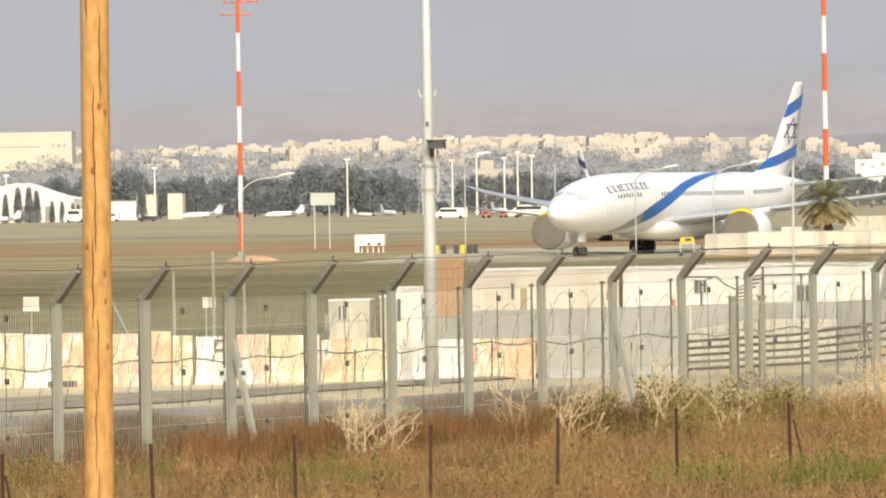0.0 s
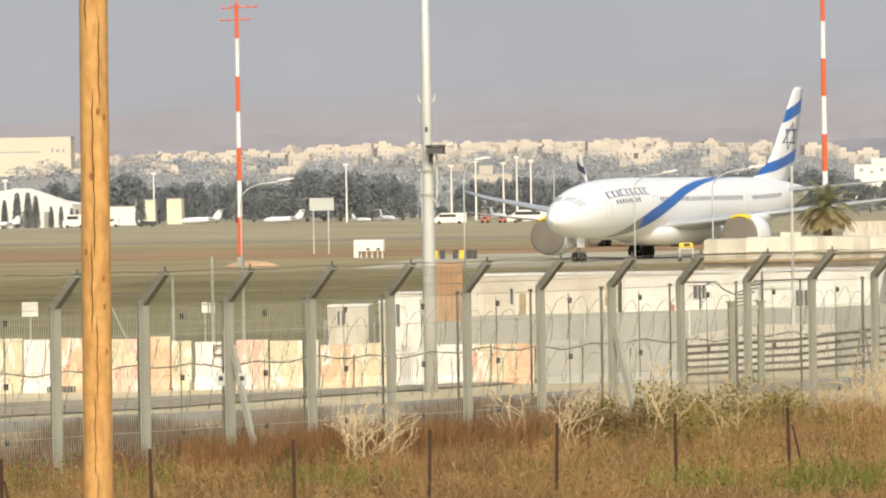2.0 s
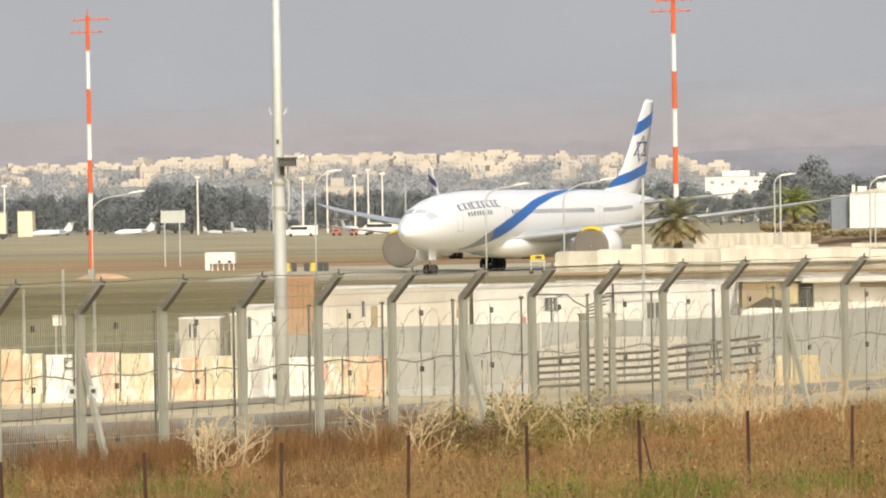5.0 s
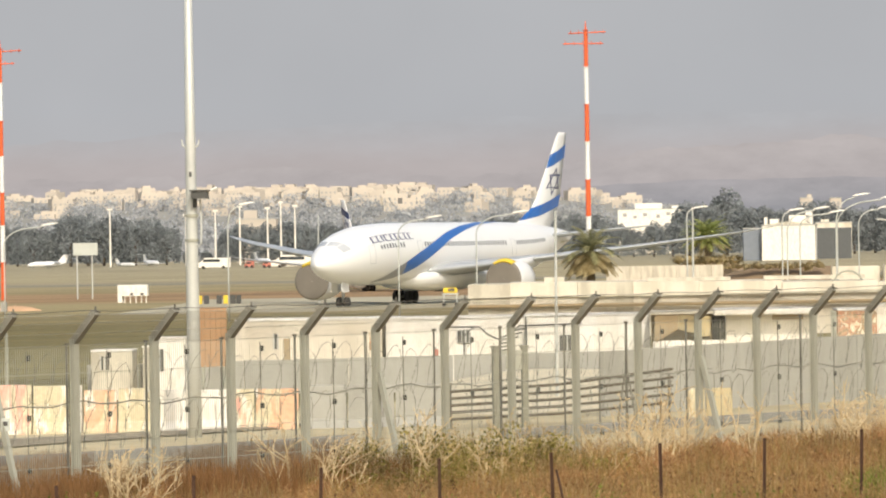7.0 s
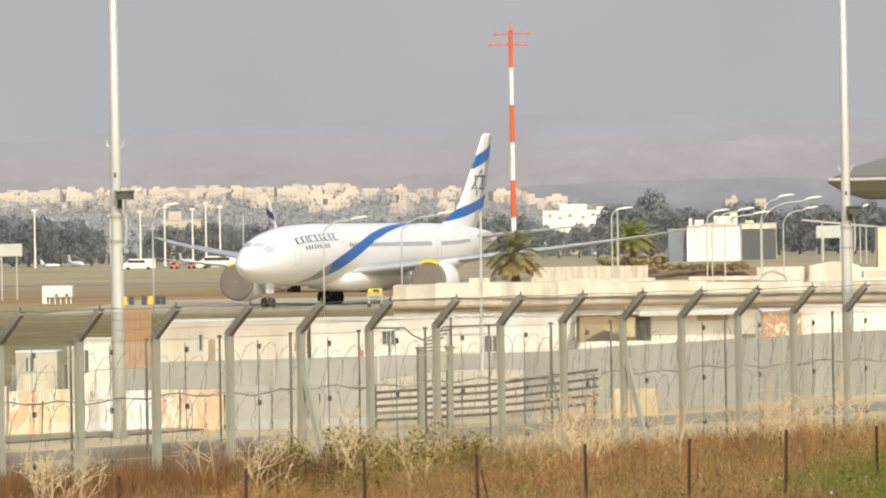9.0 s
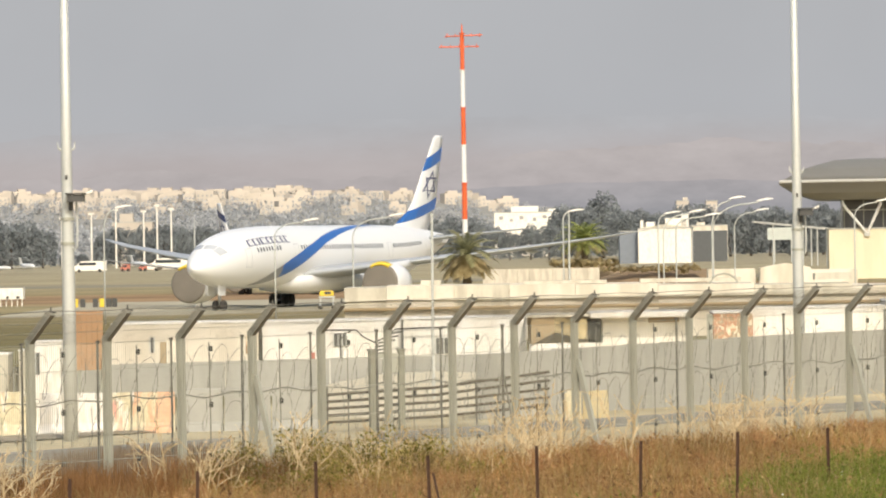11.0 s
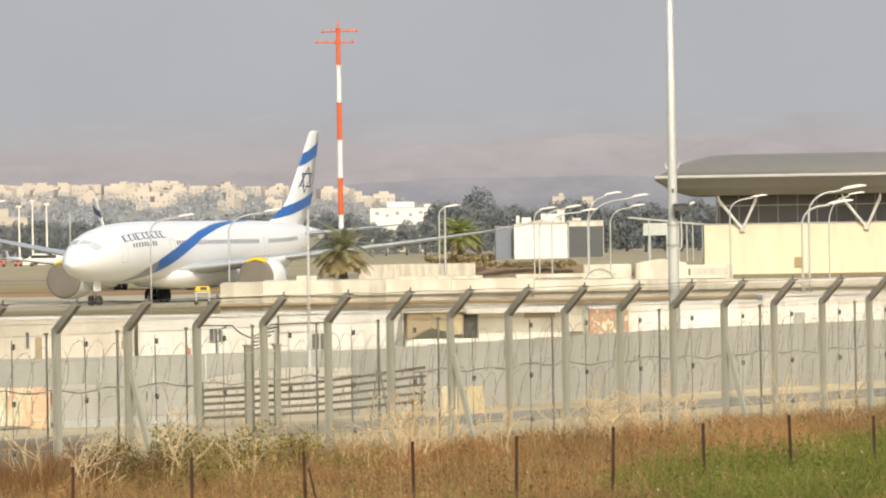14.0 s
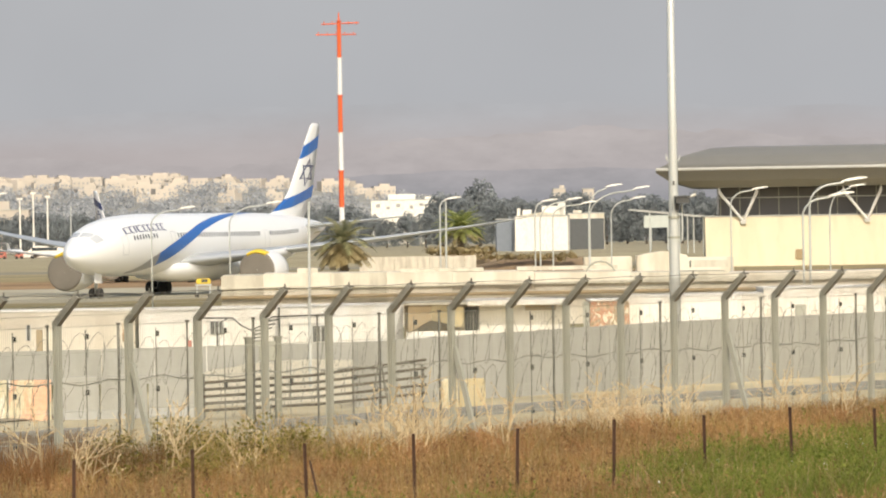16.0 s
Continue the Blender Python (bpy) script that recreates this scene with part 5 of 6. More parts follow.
shed(-15.45, -9.75, 196, 3.28, "pale ribbed steel container", M_STORE, "container", True, [(1.6, 1.9, 0.22, 0.6)])
shed(-9.55, -4.2, 195, 3.28, "white shed with a flat roof", M_WHITEWALL, "shed", False, [(3.0, 2.0, 0.5, 0.5)])
shed(-4.1, 0.62, 194, 3.32, "white shed with a barred window", M_WHITEWALL, "shed", False, [(1.52, 1.72, 0.58, 0.6)])
eaves = shed(3.46, 6.56, 190, 3.38, "white shed with a deep white roof edge", M_WHITEWALL)
b = BM()
box(b, (1.44, 1.6, 2.86), (3.8, 5.0, 0.22))
bmesh.ops.bevel(b, geom=b.edges[:], offset=0.03, segments=1, affect="EDGES")
part("roof_edge", b, M_PALE, eaves, "thick white roof slab")
# brown strip under part of the roof slab
b = BM()
box(b, (2.3, -0.06, 2.65), (1.15, 0.1, 0.2))
part("eave_strip", b, M_TAN, eaves, "brown eave strip")
b = BM()
box(b, (7.47, 189.8, 2.0), (0.22, 0.22, 2.9))
bmesh.ops.bevel(b, geom=b.edges[:], offset=0.02, segments=1, affect="EDGES")
tagged(part("gate_pillar", b, M_GALV, None, "grey steel pillar between two sheds"), category="pillar")
shed(7.65, 9.12, 190.5, 3.42, "wall daubed with faded red and brown paint", M_GRAFFITI, "shed")
shed(9.15, 14.2, 191, 3.55, "pale ribbed steel container", M_WHITEWALL, "container", True)
shed(14.3, 19.5, 192, 3.75, "pale ribbed steel container", M_PALE, "container", True)
shed(19.6, 25.5, 193, 3.9, "pale ribbed steel container", M_WHITEWALL, "container", True)
# black water pipe looping over the sheds, and small clutter on their walls
b = BM()
tube(b, [(-7.4, 193.6, 2.0), (-7.4, 193.6, 2.95), (-7.2, 193.6, 3.0), (-5.9, 193.6, 2.98), (-5.6, 193.6, 2.7), (-5.2, 193.6, 2.5), (-4.7, 193.6, 2.72), (-4.4, 193.6, 3.0), (-2.0, 193.6, 3.05)], 0.035, 6)
tube(b, [(-6.5, 193.6, 0.7), (-6.5, 193.6, 2.6), (-6.35, 193.6, 2.85), (-6.1, 193.6, 2.95)], 0.03, 6)
tagged(part("water_pipe", b, M_DARK, None, "black water pipe bent along the shed fronts"), category="pipe")
for x, z, w, h, mt, lab in ((-13.3, 2.2, 0.25, 0.9, M_TAN, "tan electric box on a shed wall"), (-10.1, 2.5, 0.09, 0.7, M_GRAFFITI, "rusty riser pipe on a shed wall"), (-7.55, 1.9, 0.14, 0.5, M_RED, "red hose box on a shed wall"), (15.5, 2.9, 0.4, 0.6, M_GALV, "grey electric box on a container")):
    b = BM()
    box(b, (x, 189.6 if x > 0 else 193.7, z), (w, 0.3, h))
    bmesh.ops.bevel(b, geom=b.edges[:], offset=0.02, segments=1, affect="EDGES")
    tagged(part("wall_box", b, mt, None, lab), category="fitting")
# an open shelter of boards and cloth between two sheds
top = empty("shelter", pose(0.7, 190, 0.6), "open shelter with tan boards, ochre cloth and a dark mouth", "shelter")
# the black panel in the mouth is painted shade, not a part
for nm, c, s_, mt in (("back", (1.4, 3.6, 1.4), (2.9, 0.12, 2.8), M_TAN), ("roof", (1.4, 1.9, 2.86), (3.0, 4.2, 0.1), M_CONC_PALE), ("front", (1.38, 0.02, 0.9), (2.74, 0.1, 1.85), M_WHITEWALL),
                      ("panel", (2.0, -0.06, 2.35), (0.34, 0.06, 0.75), M_YELLOW_DULL), ("doorway", (2.48, 0.6, 2.2), (0.5, 0.1, 1.0), M_BLACK)):
    b = BM()
    box(b, c, s_)
    part(nm, b, mt, top)
for k in range(9):
    b = BM()
    box(b, (0.14 + 0.11 * k, -0.1 - 0.01 * (k % 2), 2.3 + 0.03 * k), (0.1, 0.03, 1.0 - 0.06 * k))
    part("slat", b, M_TAN, top)
b = BM()
ring_loft(b, [[Vector((0.95 + 0.75 * u, -0.12 - 0.05 * math.sin(5 * u), 2.05 + 0.2 * (1 - u) + z)) for z in (0, 0.3, 0.62 + 0.15 * u)] for u in [k / 8 for k in range(9)]], False, 0, False)
bmesh.ops.solidify(b, geom=b.faces[:], thickness=0.03)
part("cloth", b, M_YELLOW_DULL, top, "ochre cloth sheet", True)

M_BOARD = mat("orange-brown boards", (0.44, 0.27, 0.15), 0.85, 0, 0.15, 1.0)
# low shacks with racks behind the barriers
shed(-20.0, -18.5, 186, 2.4, "small white shack with slatted racks", M_CONC_PALE, "shack", True, [(0.5, 1.4, 0.3, 0.5)], 2)
shed(-18.2, -17.6, 187, 2.5, "small white shack with slatted racks", M_CONC_PALE, "shack", True, (), 2)
shed(-17.4, -16.4, 185, 2.85, "small white shack with a flat roof", M_PALE, "shack", False, [(0.1, 1.5, 0.15, 0.8)], 2)
b = BM()
for k in range(5):
    box(b, (-0.37 + k * 0.185, 0, 3.2), (0.175, 0.04, 2.0))
ob = part("hoarding", b, M_BOARD, None, "tan board hoarding on two posts")
for x in (-0.35, 0.35):
    bb = BM()
    tube(bb, [(x, 0.06, 0.5), (x, 0.06, 4.1)], 0.05, 6)
    part("post", bb, M_GALV, ob)
ob.matrix_basis = pose(-14.15, 170, 0)
tagged(ob, category="hoarding")

# parapets before the terminal
for x0, x1, y, h, lab in ((19.6, 24.3, 500, 3.0, "white parapet wall before the terminal"), (24.6, 29.6, 497, 3.1, "white parapet wall with a sagging cover"), (29.8, 34.5, 502, 2.8, "white parapet wall before the terminal")):
    b = BM()
    box(b, ((x0 + x1) / 2, y + 1.5, h / 2), (x1 - x0, 3, h))
    bmesh.ops.bevel(b, geom=b.edges[:], offset=0.08, segments=2, affect="EDGES")
    if "cover" in lab:
        ring_loft(b, [[Vector((x, yy, h - 0.05 + z)) for x, z in ((x0, 0), (x0 + 1.2, 0.25), (x0 + 2.6, 0.45), (x0 + 3.8, 0.3), (x1, 0))] for yy in (y + 0.1, y + 2.9)])
    tagged(part("parapet", b, M_STORE, None, lab), category="wall", group="parapets before the terminal")
top = empty("block_wall", pose(-3.4, 640, 0.3), "grey concrete panel wall on the far apron", "wall")
for i in range(10):
    b = BM()
    box(b, (0.74 + i * 1.48, 0, 0.95), (1.45, 0.25, 2.5))
    part("panel", b, M_CONC_PALE, top)

M_CONC_KERB = mat("stained grey kerb concrete", (0.21, 0.205, 0.19), 0.9, 0, 0.25, 0.5, 0.1, 0.2)

# ---- painted concrete barriers ----
def barrier(x0, x1, mt, y=150.0, h=1.55, label="cream painted concrete barrier"):
    w = x1 - x0 - 0.06
    b = BM()
    prof = [(-0.32, 0), (-0.32, 0.12), (-0.14, 0.4), (-0.1, h - 0.03), (-0.07, h), (0.07, h), (0.1, h - 0.03), (0.14, 0.4), (0.32, 0.12), (0.32, 0)]
    ring_loft(b, [[Vector((x, yy, z)) for yy, z in prof] for x in (-w / 2, w / 2)])
    ob = part("concrete_barrier", b, mt, None, label)
    tagged(ob, category="barrier", group="barriers along the patrol road")
    ob.matrix_basis = pose((x0 + x1) / 2, y + 0.06 * math.sin(x0 * 9), 0.72, 0, 0, 0.6 * math.sin(x0 * 5))
    return ob


C, O, P_, W_ = "cream", "orange", "pink", "white"
for x0, x1, kd in ((-30.5, -29.1, C), (-29.1, -27.9, P_), (-27.9, -26.6, C), (-26.6, -25.3, C), (-25.3, -24.25, W_), (-24.25, -22.85, O), (-22.85, -21.55, P_), (-21.5, -20.85, O), (-20.85, -20.2, C), (-20.15, -18.95, W_),
                   (-18.9, -17.9, P_), (-17.9, -16.8, C), (-16.75, -16.4, W_), (-16.38, -15.36, O), (-15.36, -14.2, C), (-14.1, -12.97, W_), (-12.95, -11.95, W_), (-11.85, -11.27, C), (-11.25, -9.95, O)):
    h = 1.62 if x0 < -21 else (1.52 if x0 < -16.6 else 1.34)
    h += 0.045 * math.sin(x0 * 11.3)
    barrier(x0, x1, {C: M_CREAM, O: M_PEACH, P_: M_PINK, W_: M_PALE}[kd], 150, h, {C: "cream painted concrete barrier", O: "concrete barrier with faded orange paint", P_: "cream concrete barrier with pink streaks", W_: "whitewashed concrete barrier with stains"}[kd])
for i in range(3):
    barrier(-9.92 + i * 1.4, -8.52 + i * 1.4, M_CONC, 150, 1.38, "plain grey concrete barrier")
# dark slotted drain grates at the barriers' foot
for x0, n in ((-24.5, 4), (-24.05, 4)):
    grate = empty("drain_grate", pose(x0, 149.3, 0.78), "dark slotted drain grate at a barrier's foot", "grate", "drain grates")
    # black backing puts the shade inside the slots into colour
    b = BM()
    box(b, (0.05 * n, 0.06, 0.08), (0.1 * n, 0.04, 0.18))
    part("backing", b, M_BLACK, grate)
    for k in range(n):
        b = BM()
        box(b, (0.05 + 0.1 * k, 0, 0.08), (0.03, 0.06, 0.18))
        part("bar", b, M_ARM, grate)
# unreadable dark daubs on the whitewashed barrier
for x, z, w, h in ((-19.55, 1.95, 0.05, 0.32), (-19.4, 2.08, 0.25, 0.05), (-19.4, 1.8, 0.25, 0.05), (-19.2, 1.9, 0.05, 0.25), (-19.08, 1.98, 0.05, 0.2)):
    b = BM()
    box(b, (x, 149.86, z), (w, 0.02, h))
    tagged(part("paint_bar", b, M_DARK, None, "dark daubed paint bar on a barrier"), category="paint mark", group="paint marks")
# recessed wall behind the barriers and the pipe gate
top = empty("wall_recess", pose(0, 0, 0), "grey concrete wall set back behind the barriers", "wall", kind="structure")
for i in range(11):
    b = BM()
    x = -19.4 + i * 1.95
    box(b, (x, 188 + 0.02 * i, 1.35), (1.92, 0.2, 1.1 + 0.045 * i))
    part("panel", b, M_CONC, top)

# ---- pipe gate ----
M_PIPE = mat("rusty brown pipe", (0.075, 0.055, 0.036), 0.8, 0.1, 0.25, 0.4)
M_GATE = mat("dull olive gate paint", (0.20, 0.195, 0.145), 0.7, 0, 0.15, 0.5)
M_SAND = mat("pale loose sand", (0.64, 0.57, 0.41), 0.95, 0, 0.18, 1.5, 0.12, 0.4)
bm = BM()
rows = []
for i in range(30):
    x = -7.2 + 0.3 * i
    e = math.sin(math.pi * i / 29) ** 0.3 if 0 < i < 29 else 0
    rows.append([bm.verts.new((x, y, 0.55 + e * (z + 0.12 * noise.noise(Vector((x, y * 0.3, 2)))))) for y, z in ((157, 0.2), (164, 0.34), (172, 0.5), (180, 0.75), (185, 0.95), (187.6, 0.95))])
for p, q in zip(rows, rows[1:]):
    for j in range(5):
        bm.faces.new((p[j], q[j], q[j + 1], p[j + 1]))
tagged(part("sand_bank", bm, M_SAND, None, "pale bank of loose sand behind the pipe gate", True), category="sand bank")
top = empty("pipe_gate", pose(-5.3, 146.5, 0.85, 0, 0, 40), "long rusty pipe gate with five rails", "gate")
for k in range(5):
    b = BM()
    tube(b, [(-0.2, 0, 0.3 + 0.2 * k), (4, 0, 0.33 + 0.215 * k), (8.4, 0, 0.52 + 0.25 * k)], 0.043, 8)
    part("rail", b, M_PIPE, top)
for x in (0, 2.7, 5.6, 8.3):
    b = BM()
    tube(b, [(x, 0.05, 0), (x, 0.05, 1.35)], 0.04, 8)
    part("upright", b, M_WIRE, top)
for x, y in ((-4.03, 147), (-3.2, 147.4)):
    b = BM()
    box(b, (0, 0, 1.15), (0.19, 0.19, 2.5))
    bmesh.ops.bevel(b, geom=b.edges[:], offset=0.02, segments=1, affect="EDGES")
    box(b, (0, 0, 2.42), (0.24, 0.24, 0.05))
    ob = part("gate_post", b, M_GATE, None, "thick grey steel gate post")
    ob.matrix_basis = pose(x, y, 0.8, 0, 0, 20)
    tagged(ob, category="post", group="gate posts")
ob = empty("gate_bracket_stack", pose(0, 0, 0), "dark bracket stack on the gate posts", "bracket")
for k in range(6):
    b = BM()
    box(b, (-0.3 + 0.12 * k, 0.05 * (k % 2), 0.1 * k), (0.5, 0.18, 0.05), pose(0, 0, 0, 0, -10, 0))
    part("bracket", b, M_DARK, ob)
ob.matrix_basis = pose(-3.6, 147.3, 3.15)
tagged(ob, category="bracket")
b = BM()
box(b, (0, 0, 0), (0.72, 0.1, 0.12))
box(b, (0.1, 0, -0.3), (0.5, 0.06, 0.4))
ob = part("gate_beam", b, M_GALV, None, "short steel beam between the gate posts")
ob.matrix_basis = pose(-3.6, 147.2, 3.05, 0, 0, 26)
tagged(ob, category="beam")
b = BM()
tube(b, [(-0.28, 0, 0), (0, 0, 1.75)], 0.03, 6)
tube(b, [(0.3, 0, 0), (0.02, 0, 1.75)], 0.03, 6)
tube(b, [(0, 0.4, 0), (0.01, 0.02, 1.75)], 0.03, 6)
tube(b, [(0, 0, 1.7), (0, 0, 2.6)], 0.025, 6)
ob = part("tripod", b, M_WIRE, None, "dark steel tripod beside the pipe gate")
ob.matrix_basis = pose(-0.25, 147, 0.85)
tagged(ob, category="tripod")
for x0, x1, mt, lab in ((1.58, 2.05, M_CREAM, "pale yellow concrete block"), (2.1, 2.86, M_YELLOW_DULL, "yellow-tan concrete block with a dent")):
    b = BM()
    box(b, ((x0 + x1) / 2, 149, 1.36), (x1 - x0, 0.6, 1.02))
    bmesh.ops.bevel(b, geom=b.edges[:], offset=0.05, segments=2, affect="EDGES")
    tagged(part("concrete_block", b, mt, None, lab), category="block", group="blocks by the wall")


# ---- tall camera poles ----
def camera_pole(x, y, r, zbox, h):
    top = empty("camera_pole", pose(x, y, 0.6), "tall tapered grey pole with a surveillance camera", "pole", "camera poles")
    b = BM()
    tube(b, [(0, 0, 0), (0, 0, 4), (0, 0, 8), (0, 0, h)], [r, r * 0.92, r * 0.74, r * 0.5], 16)
    part("pole", b, M_GALV_PALE, top, "", True)
    z = zbox - 0.6
    b = BM()
    box(b, (0.28, -0.3, z + 0.02), (0.46, 0.55, 0.2))
    box(b, (0.28, -0.3, z + 0.15), (0.56, 0.65, 0.04))
    part("camera_housing", b, M_DARK, top, "dark camera housing")
    b = BM()
    box(b, (0.12, -0.15, z - 0.18), (0.12, 0.12, 0.3))
    part("bracket", b, M_DARK, top)
    b = BM()
    tube(b, [(0.27, -0.1, z - 0.1), (0.29, -0.1, z - 0.9), (0.27, -0.1, z - 1.35), (0.2, -0.1, z - 1.45), (0.12, -0.1, z - 1.35)], 0.03, 6)
    part("cable", b, M_GALV_PALE, top)
    b = BM()
    tube(b, [(0.45, -0.2, z + 0.1), (0.75, -0.2, z + 0.22)], [0.03, 0.05], 6)
    part("lamp", b, M_PALE, top)
    for dz in (-0.6, -1.3):
        b = BM()
        tube(b, [(0, 0, z + dz), (0, 0, z + dz + 0.08)], r * 1.0, 16)
        part("clamp", b, M_GALV, top)
    b = BM()
    box(b, (0.0, -r * 0.75, z + 0.62), (0.07, 0.06, 0.14))
    part("label_plate", b, M_DARK, top)
    for sg in (1, -1):
        b = BM()
        tube(b, [(sg * 0.1, 0, z + 1.35), (sg * 0.22, 0, z + 1.45), (sg * 0.25, 0, z + 1.62)], [0.03, 0.03, 0.015], 6)
        part("bird_spike", b, M_GALV_PALE, top)


camera_pole(-12.55, 144, 0.205, 7.72, 16)
camera_pole(9.97, 175, 0.205, 7.1, 18)
for x, z in ((-23.82, 3.83), (-22.45, 4.5), (-21.39, 3.41)):
    b = BM()
    tube(b, [(0, 0, 0), (0, 0, z - 0.5)], 0.055, 8)
    ob = part("thin_post", b, M_GALV, None, "thin grey steel post behind the barriers")
    ob.matrix_basis = pose(x, 172, 0.5)
    tagged(ob, category="post", group="thin posts")
b = BM()
tube(b, [(-26.1, 172, 3.15), (-24.9, 172, 0.55)], 0.03, 6)
tagged(part("guy_brace", b, M_GALV, None, "slanting steel brace behind the barriers"), category="brace")
for x, z, w, h in ((-28.8, 2.78, 0.55, 0.5), (-22.75, 2.75, 0.2, 0.36), (-22.5, 2.75, 0.2, 0.36), (-21.95, 1.88, 0.4, 0.4)):
    top = empty("notice", pose(x, 172.2, 0.5), "small white notice on a stake", "sign", "notices")
    b = BM()
    box(b, (0, 0, z - 0.5), (w, 0.03, h))
    part("plate", b, M_PALE, top)
    b = BM()
    tube(b, [(0, 0.04, 0), (0, 0.04, z - 0.5 + h / 2)], 0.025, 6)
    part("stake", b, M_GALV, top)


# brown worn strip of the patrol track, before the barriers
M_TRACK = mat("worn brown track surface", (0.24, 0.20, 0.145), 0.95, 0, 0.25, 1.2, 0.18, 0.5, (0.42, 0.36, 0.24), 0.5)
bm = BM()
rows = []
for i in range(41):
    s0 = lerp(70, 119, i / 40)
    near = curve_at([(70, 95.6), (93, 95.2), (98, 94.8), (106, 96.0), (112, 96.4), (119, 97.0)], s0)[0] + 0.25 * noise.noise(Vector((s0 * 0.9, 1, 0)))
    far = curve_at([(70, 104), (100, 102.3), (104, 100.9), (109.4, 98.9), (116, 97.9), (119, 97.6)], s0)[0] + 0.25 * noise.noise(Vector((s0 * 0.9, 9, 0)))
    rows.append([])
    for k in range(5):
        w0 = lerp(near, far, k / 4)
        x0, y0 = s0 * FX - w0 * FY, s0 * FY + w0 * FX
        rows[-1].append(bm.verts.new((x0, y0, ground_z(x0, y0) + (0.05 if k in (0, 4) else 0.09))))
for p, q in zip(rows, rows[1:]):
    for j in range(4):
        bm.faces.new((p[j], p[j + 1], q[j + 1], q[j]))
tagged(part("road_track", bm, M_TRACK, None, "worn brown strip of the patrol track", True), category="track", kind="structure")
# ---- low concrete kerbs along the patrol track ----
for label, h, line in (("low grey concrete kerb behind the fence", 0.25, ((76, 89.2), (90.5, 88.6), (94.6, 86.9), (106.3, 87.0))),
                       ("weathered grey kerb at the foot of the concrete wall", 0.28, ((110, 84.6), (124, 84.2), (170, 82.6)))):
    top = empty("kerb", pose(0, 0, 0), label, "kerb", kind="structure")
    for (s0, w0), (s1, w1) in zip(line, line[1:]):
        n = max(1, round((s1 - s0) / 2.2))
        for i in range(n):
            f0, f1 = i / n, (i + 1) / n - 0.008
            p0 = [s0 + (s1 - s0) * f0, w0 + (w1 - w0) * f0]
            p1 = [s0 + (s1 - s0) * f1, w0 + (w1 - w0) * f1]
            b = BM()
            rings = []
            for q in (p0, p1):
                rings.append([Vector(((q[0]) * FX - (q[1] + dw) * FY, q[0] * FY + (q[1] + dw) * FX, z)) for dw, z in ((-0.17, 0.7), (-0.15, 0.83 + h), (-0.12, 0.86 + h), (0.12, 0.86 + h), (0.15, 0.83 + h), (0.17, 0.7))])
            ring_loft(b, rings)
            part("kerb_stone", b, M_CONC_KERB, top)


# ---- fence mesh, wires and sensors ----
def fence_xform(s, w, z):
    """Along the fence, across it, up."""
    return Vector((s * FX - w * FY, s * FY + w * FX, z))


def build_mesh_panel():
    b = BM()
    x = 0.03
    while x < 2.48:
        tube(b, [(x, 0.05, 0.05), (x, 0.05, 3.3)], 0.0062, 3)
        x += 0.066
    for z in (0.1, 0.75, 1.4, 2.05, 2.7, 3.28):
        tube(b, [(0, 0.06, z), (2.5, 0.06, z)], 0.006, 4)
    for q in (0.35, 0.7, 0.98):
        tube(b, [(0, -0.56 * q, 3.32 + 0.62 * q), (2.5, -0.56 * q, 3.32 + 0.62 * q)], 0.006, 4)
    ob = part("fence_mesh", b, M_GALV, None, "fine vertical welded wire mesh between fence posts")
    b = BM()
    x = 0.02
    while x < 2.49:
        tube(b, [(x, 0.05, 3.3), (x, -0.56, 3.93)], 0.005, 3)
        x += 0.055
    part("arm_mesh", b, M_ARM, ob, "wire mesh on the slanting arms")
    return tagged(ob, category="fence panel", group="mesh panels of the security fence")


mesh0 = build_mesh_panel()
for i in range(-3, 25):
    x, y = fence_post_xy(i)
    mm = pose(x, y, 1.0, 0, 0, FENCE_ANGLE)
    if i == -3:
        mesh0.matrix_basis = mm
    else:
        copy_thing(mesh0, mm)


def build_dropper():
    top = empty("sensor_dropper", pose(0, 0, 0), "thin wire dropper with black sensor clips", "sensor", "sensors of the security fence")
    b = BM()
    tube(b, [(0, 0, 0.1), (0.02, 0, 1.6), (0, 0, 3.25)], 0.011, 5)
    part("dropper", b, M_WIRE, top)
    for z in (0.75, 1.85, 3.1):
        b = BM()
        box(b, (0.03, -0.02, z), (0.07, 0.06, 0.12))
        part("clip", b, M_BLACK, top)
    return top


def build_thin():
    b = BM()
    tube(b, [(0, 0, 0), (0, 0, 3.3)], 0.028, 6)
    box(b, (0, 0, 3.32), (0.07, 0.07, 0.05))
    ob = part("inner_post", b, M_WIRE, None, "thin dark post just inside the security fence")
    return tagged(ob, category="post", group="inner posts")


d0, t0 = build_dropper(), build_thin()
for i in range(-3, 25):
    x, y = fence_post_xy(i)
    mm = pose(x, y, 0.95, 0, 0, FENCE_ANGLE)
    for ob, off in ((d0, pose(1.35, 0.3, 0)), (t0, pose(0.75, 0.9, 0.02))):
        if ob is t0 and i > 12 and i % 2:
            continue
        if i == -3:
            ob.matrix_basis = mm @ off
        else:
            copy_thing(ob, mm @ off)
for i in (2, 7, 12, 17, 22):
    x, y = fence_post_xy(i)
    b = BM()
    ring_loft(b, [[Vector((sx * 0.05, yy + sy * 0.06, z)) for sx, sy in ((-1, -1), (1, -1), (1, 1), (-1, 1))] for yy, z in ((-0.08, 2.45), (-0.75, 0.0))])
    ob = part("brace", b, M_GALV, None, "slanting steel brace against a fence post")
    ob.matrix_basis = pose(x, y, 0.98, 0, 0, FENCE_ANGLE)
    tagged(ob, category="brace", group="braces")


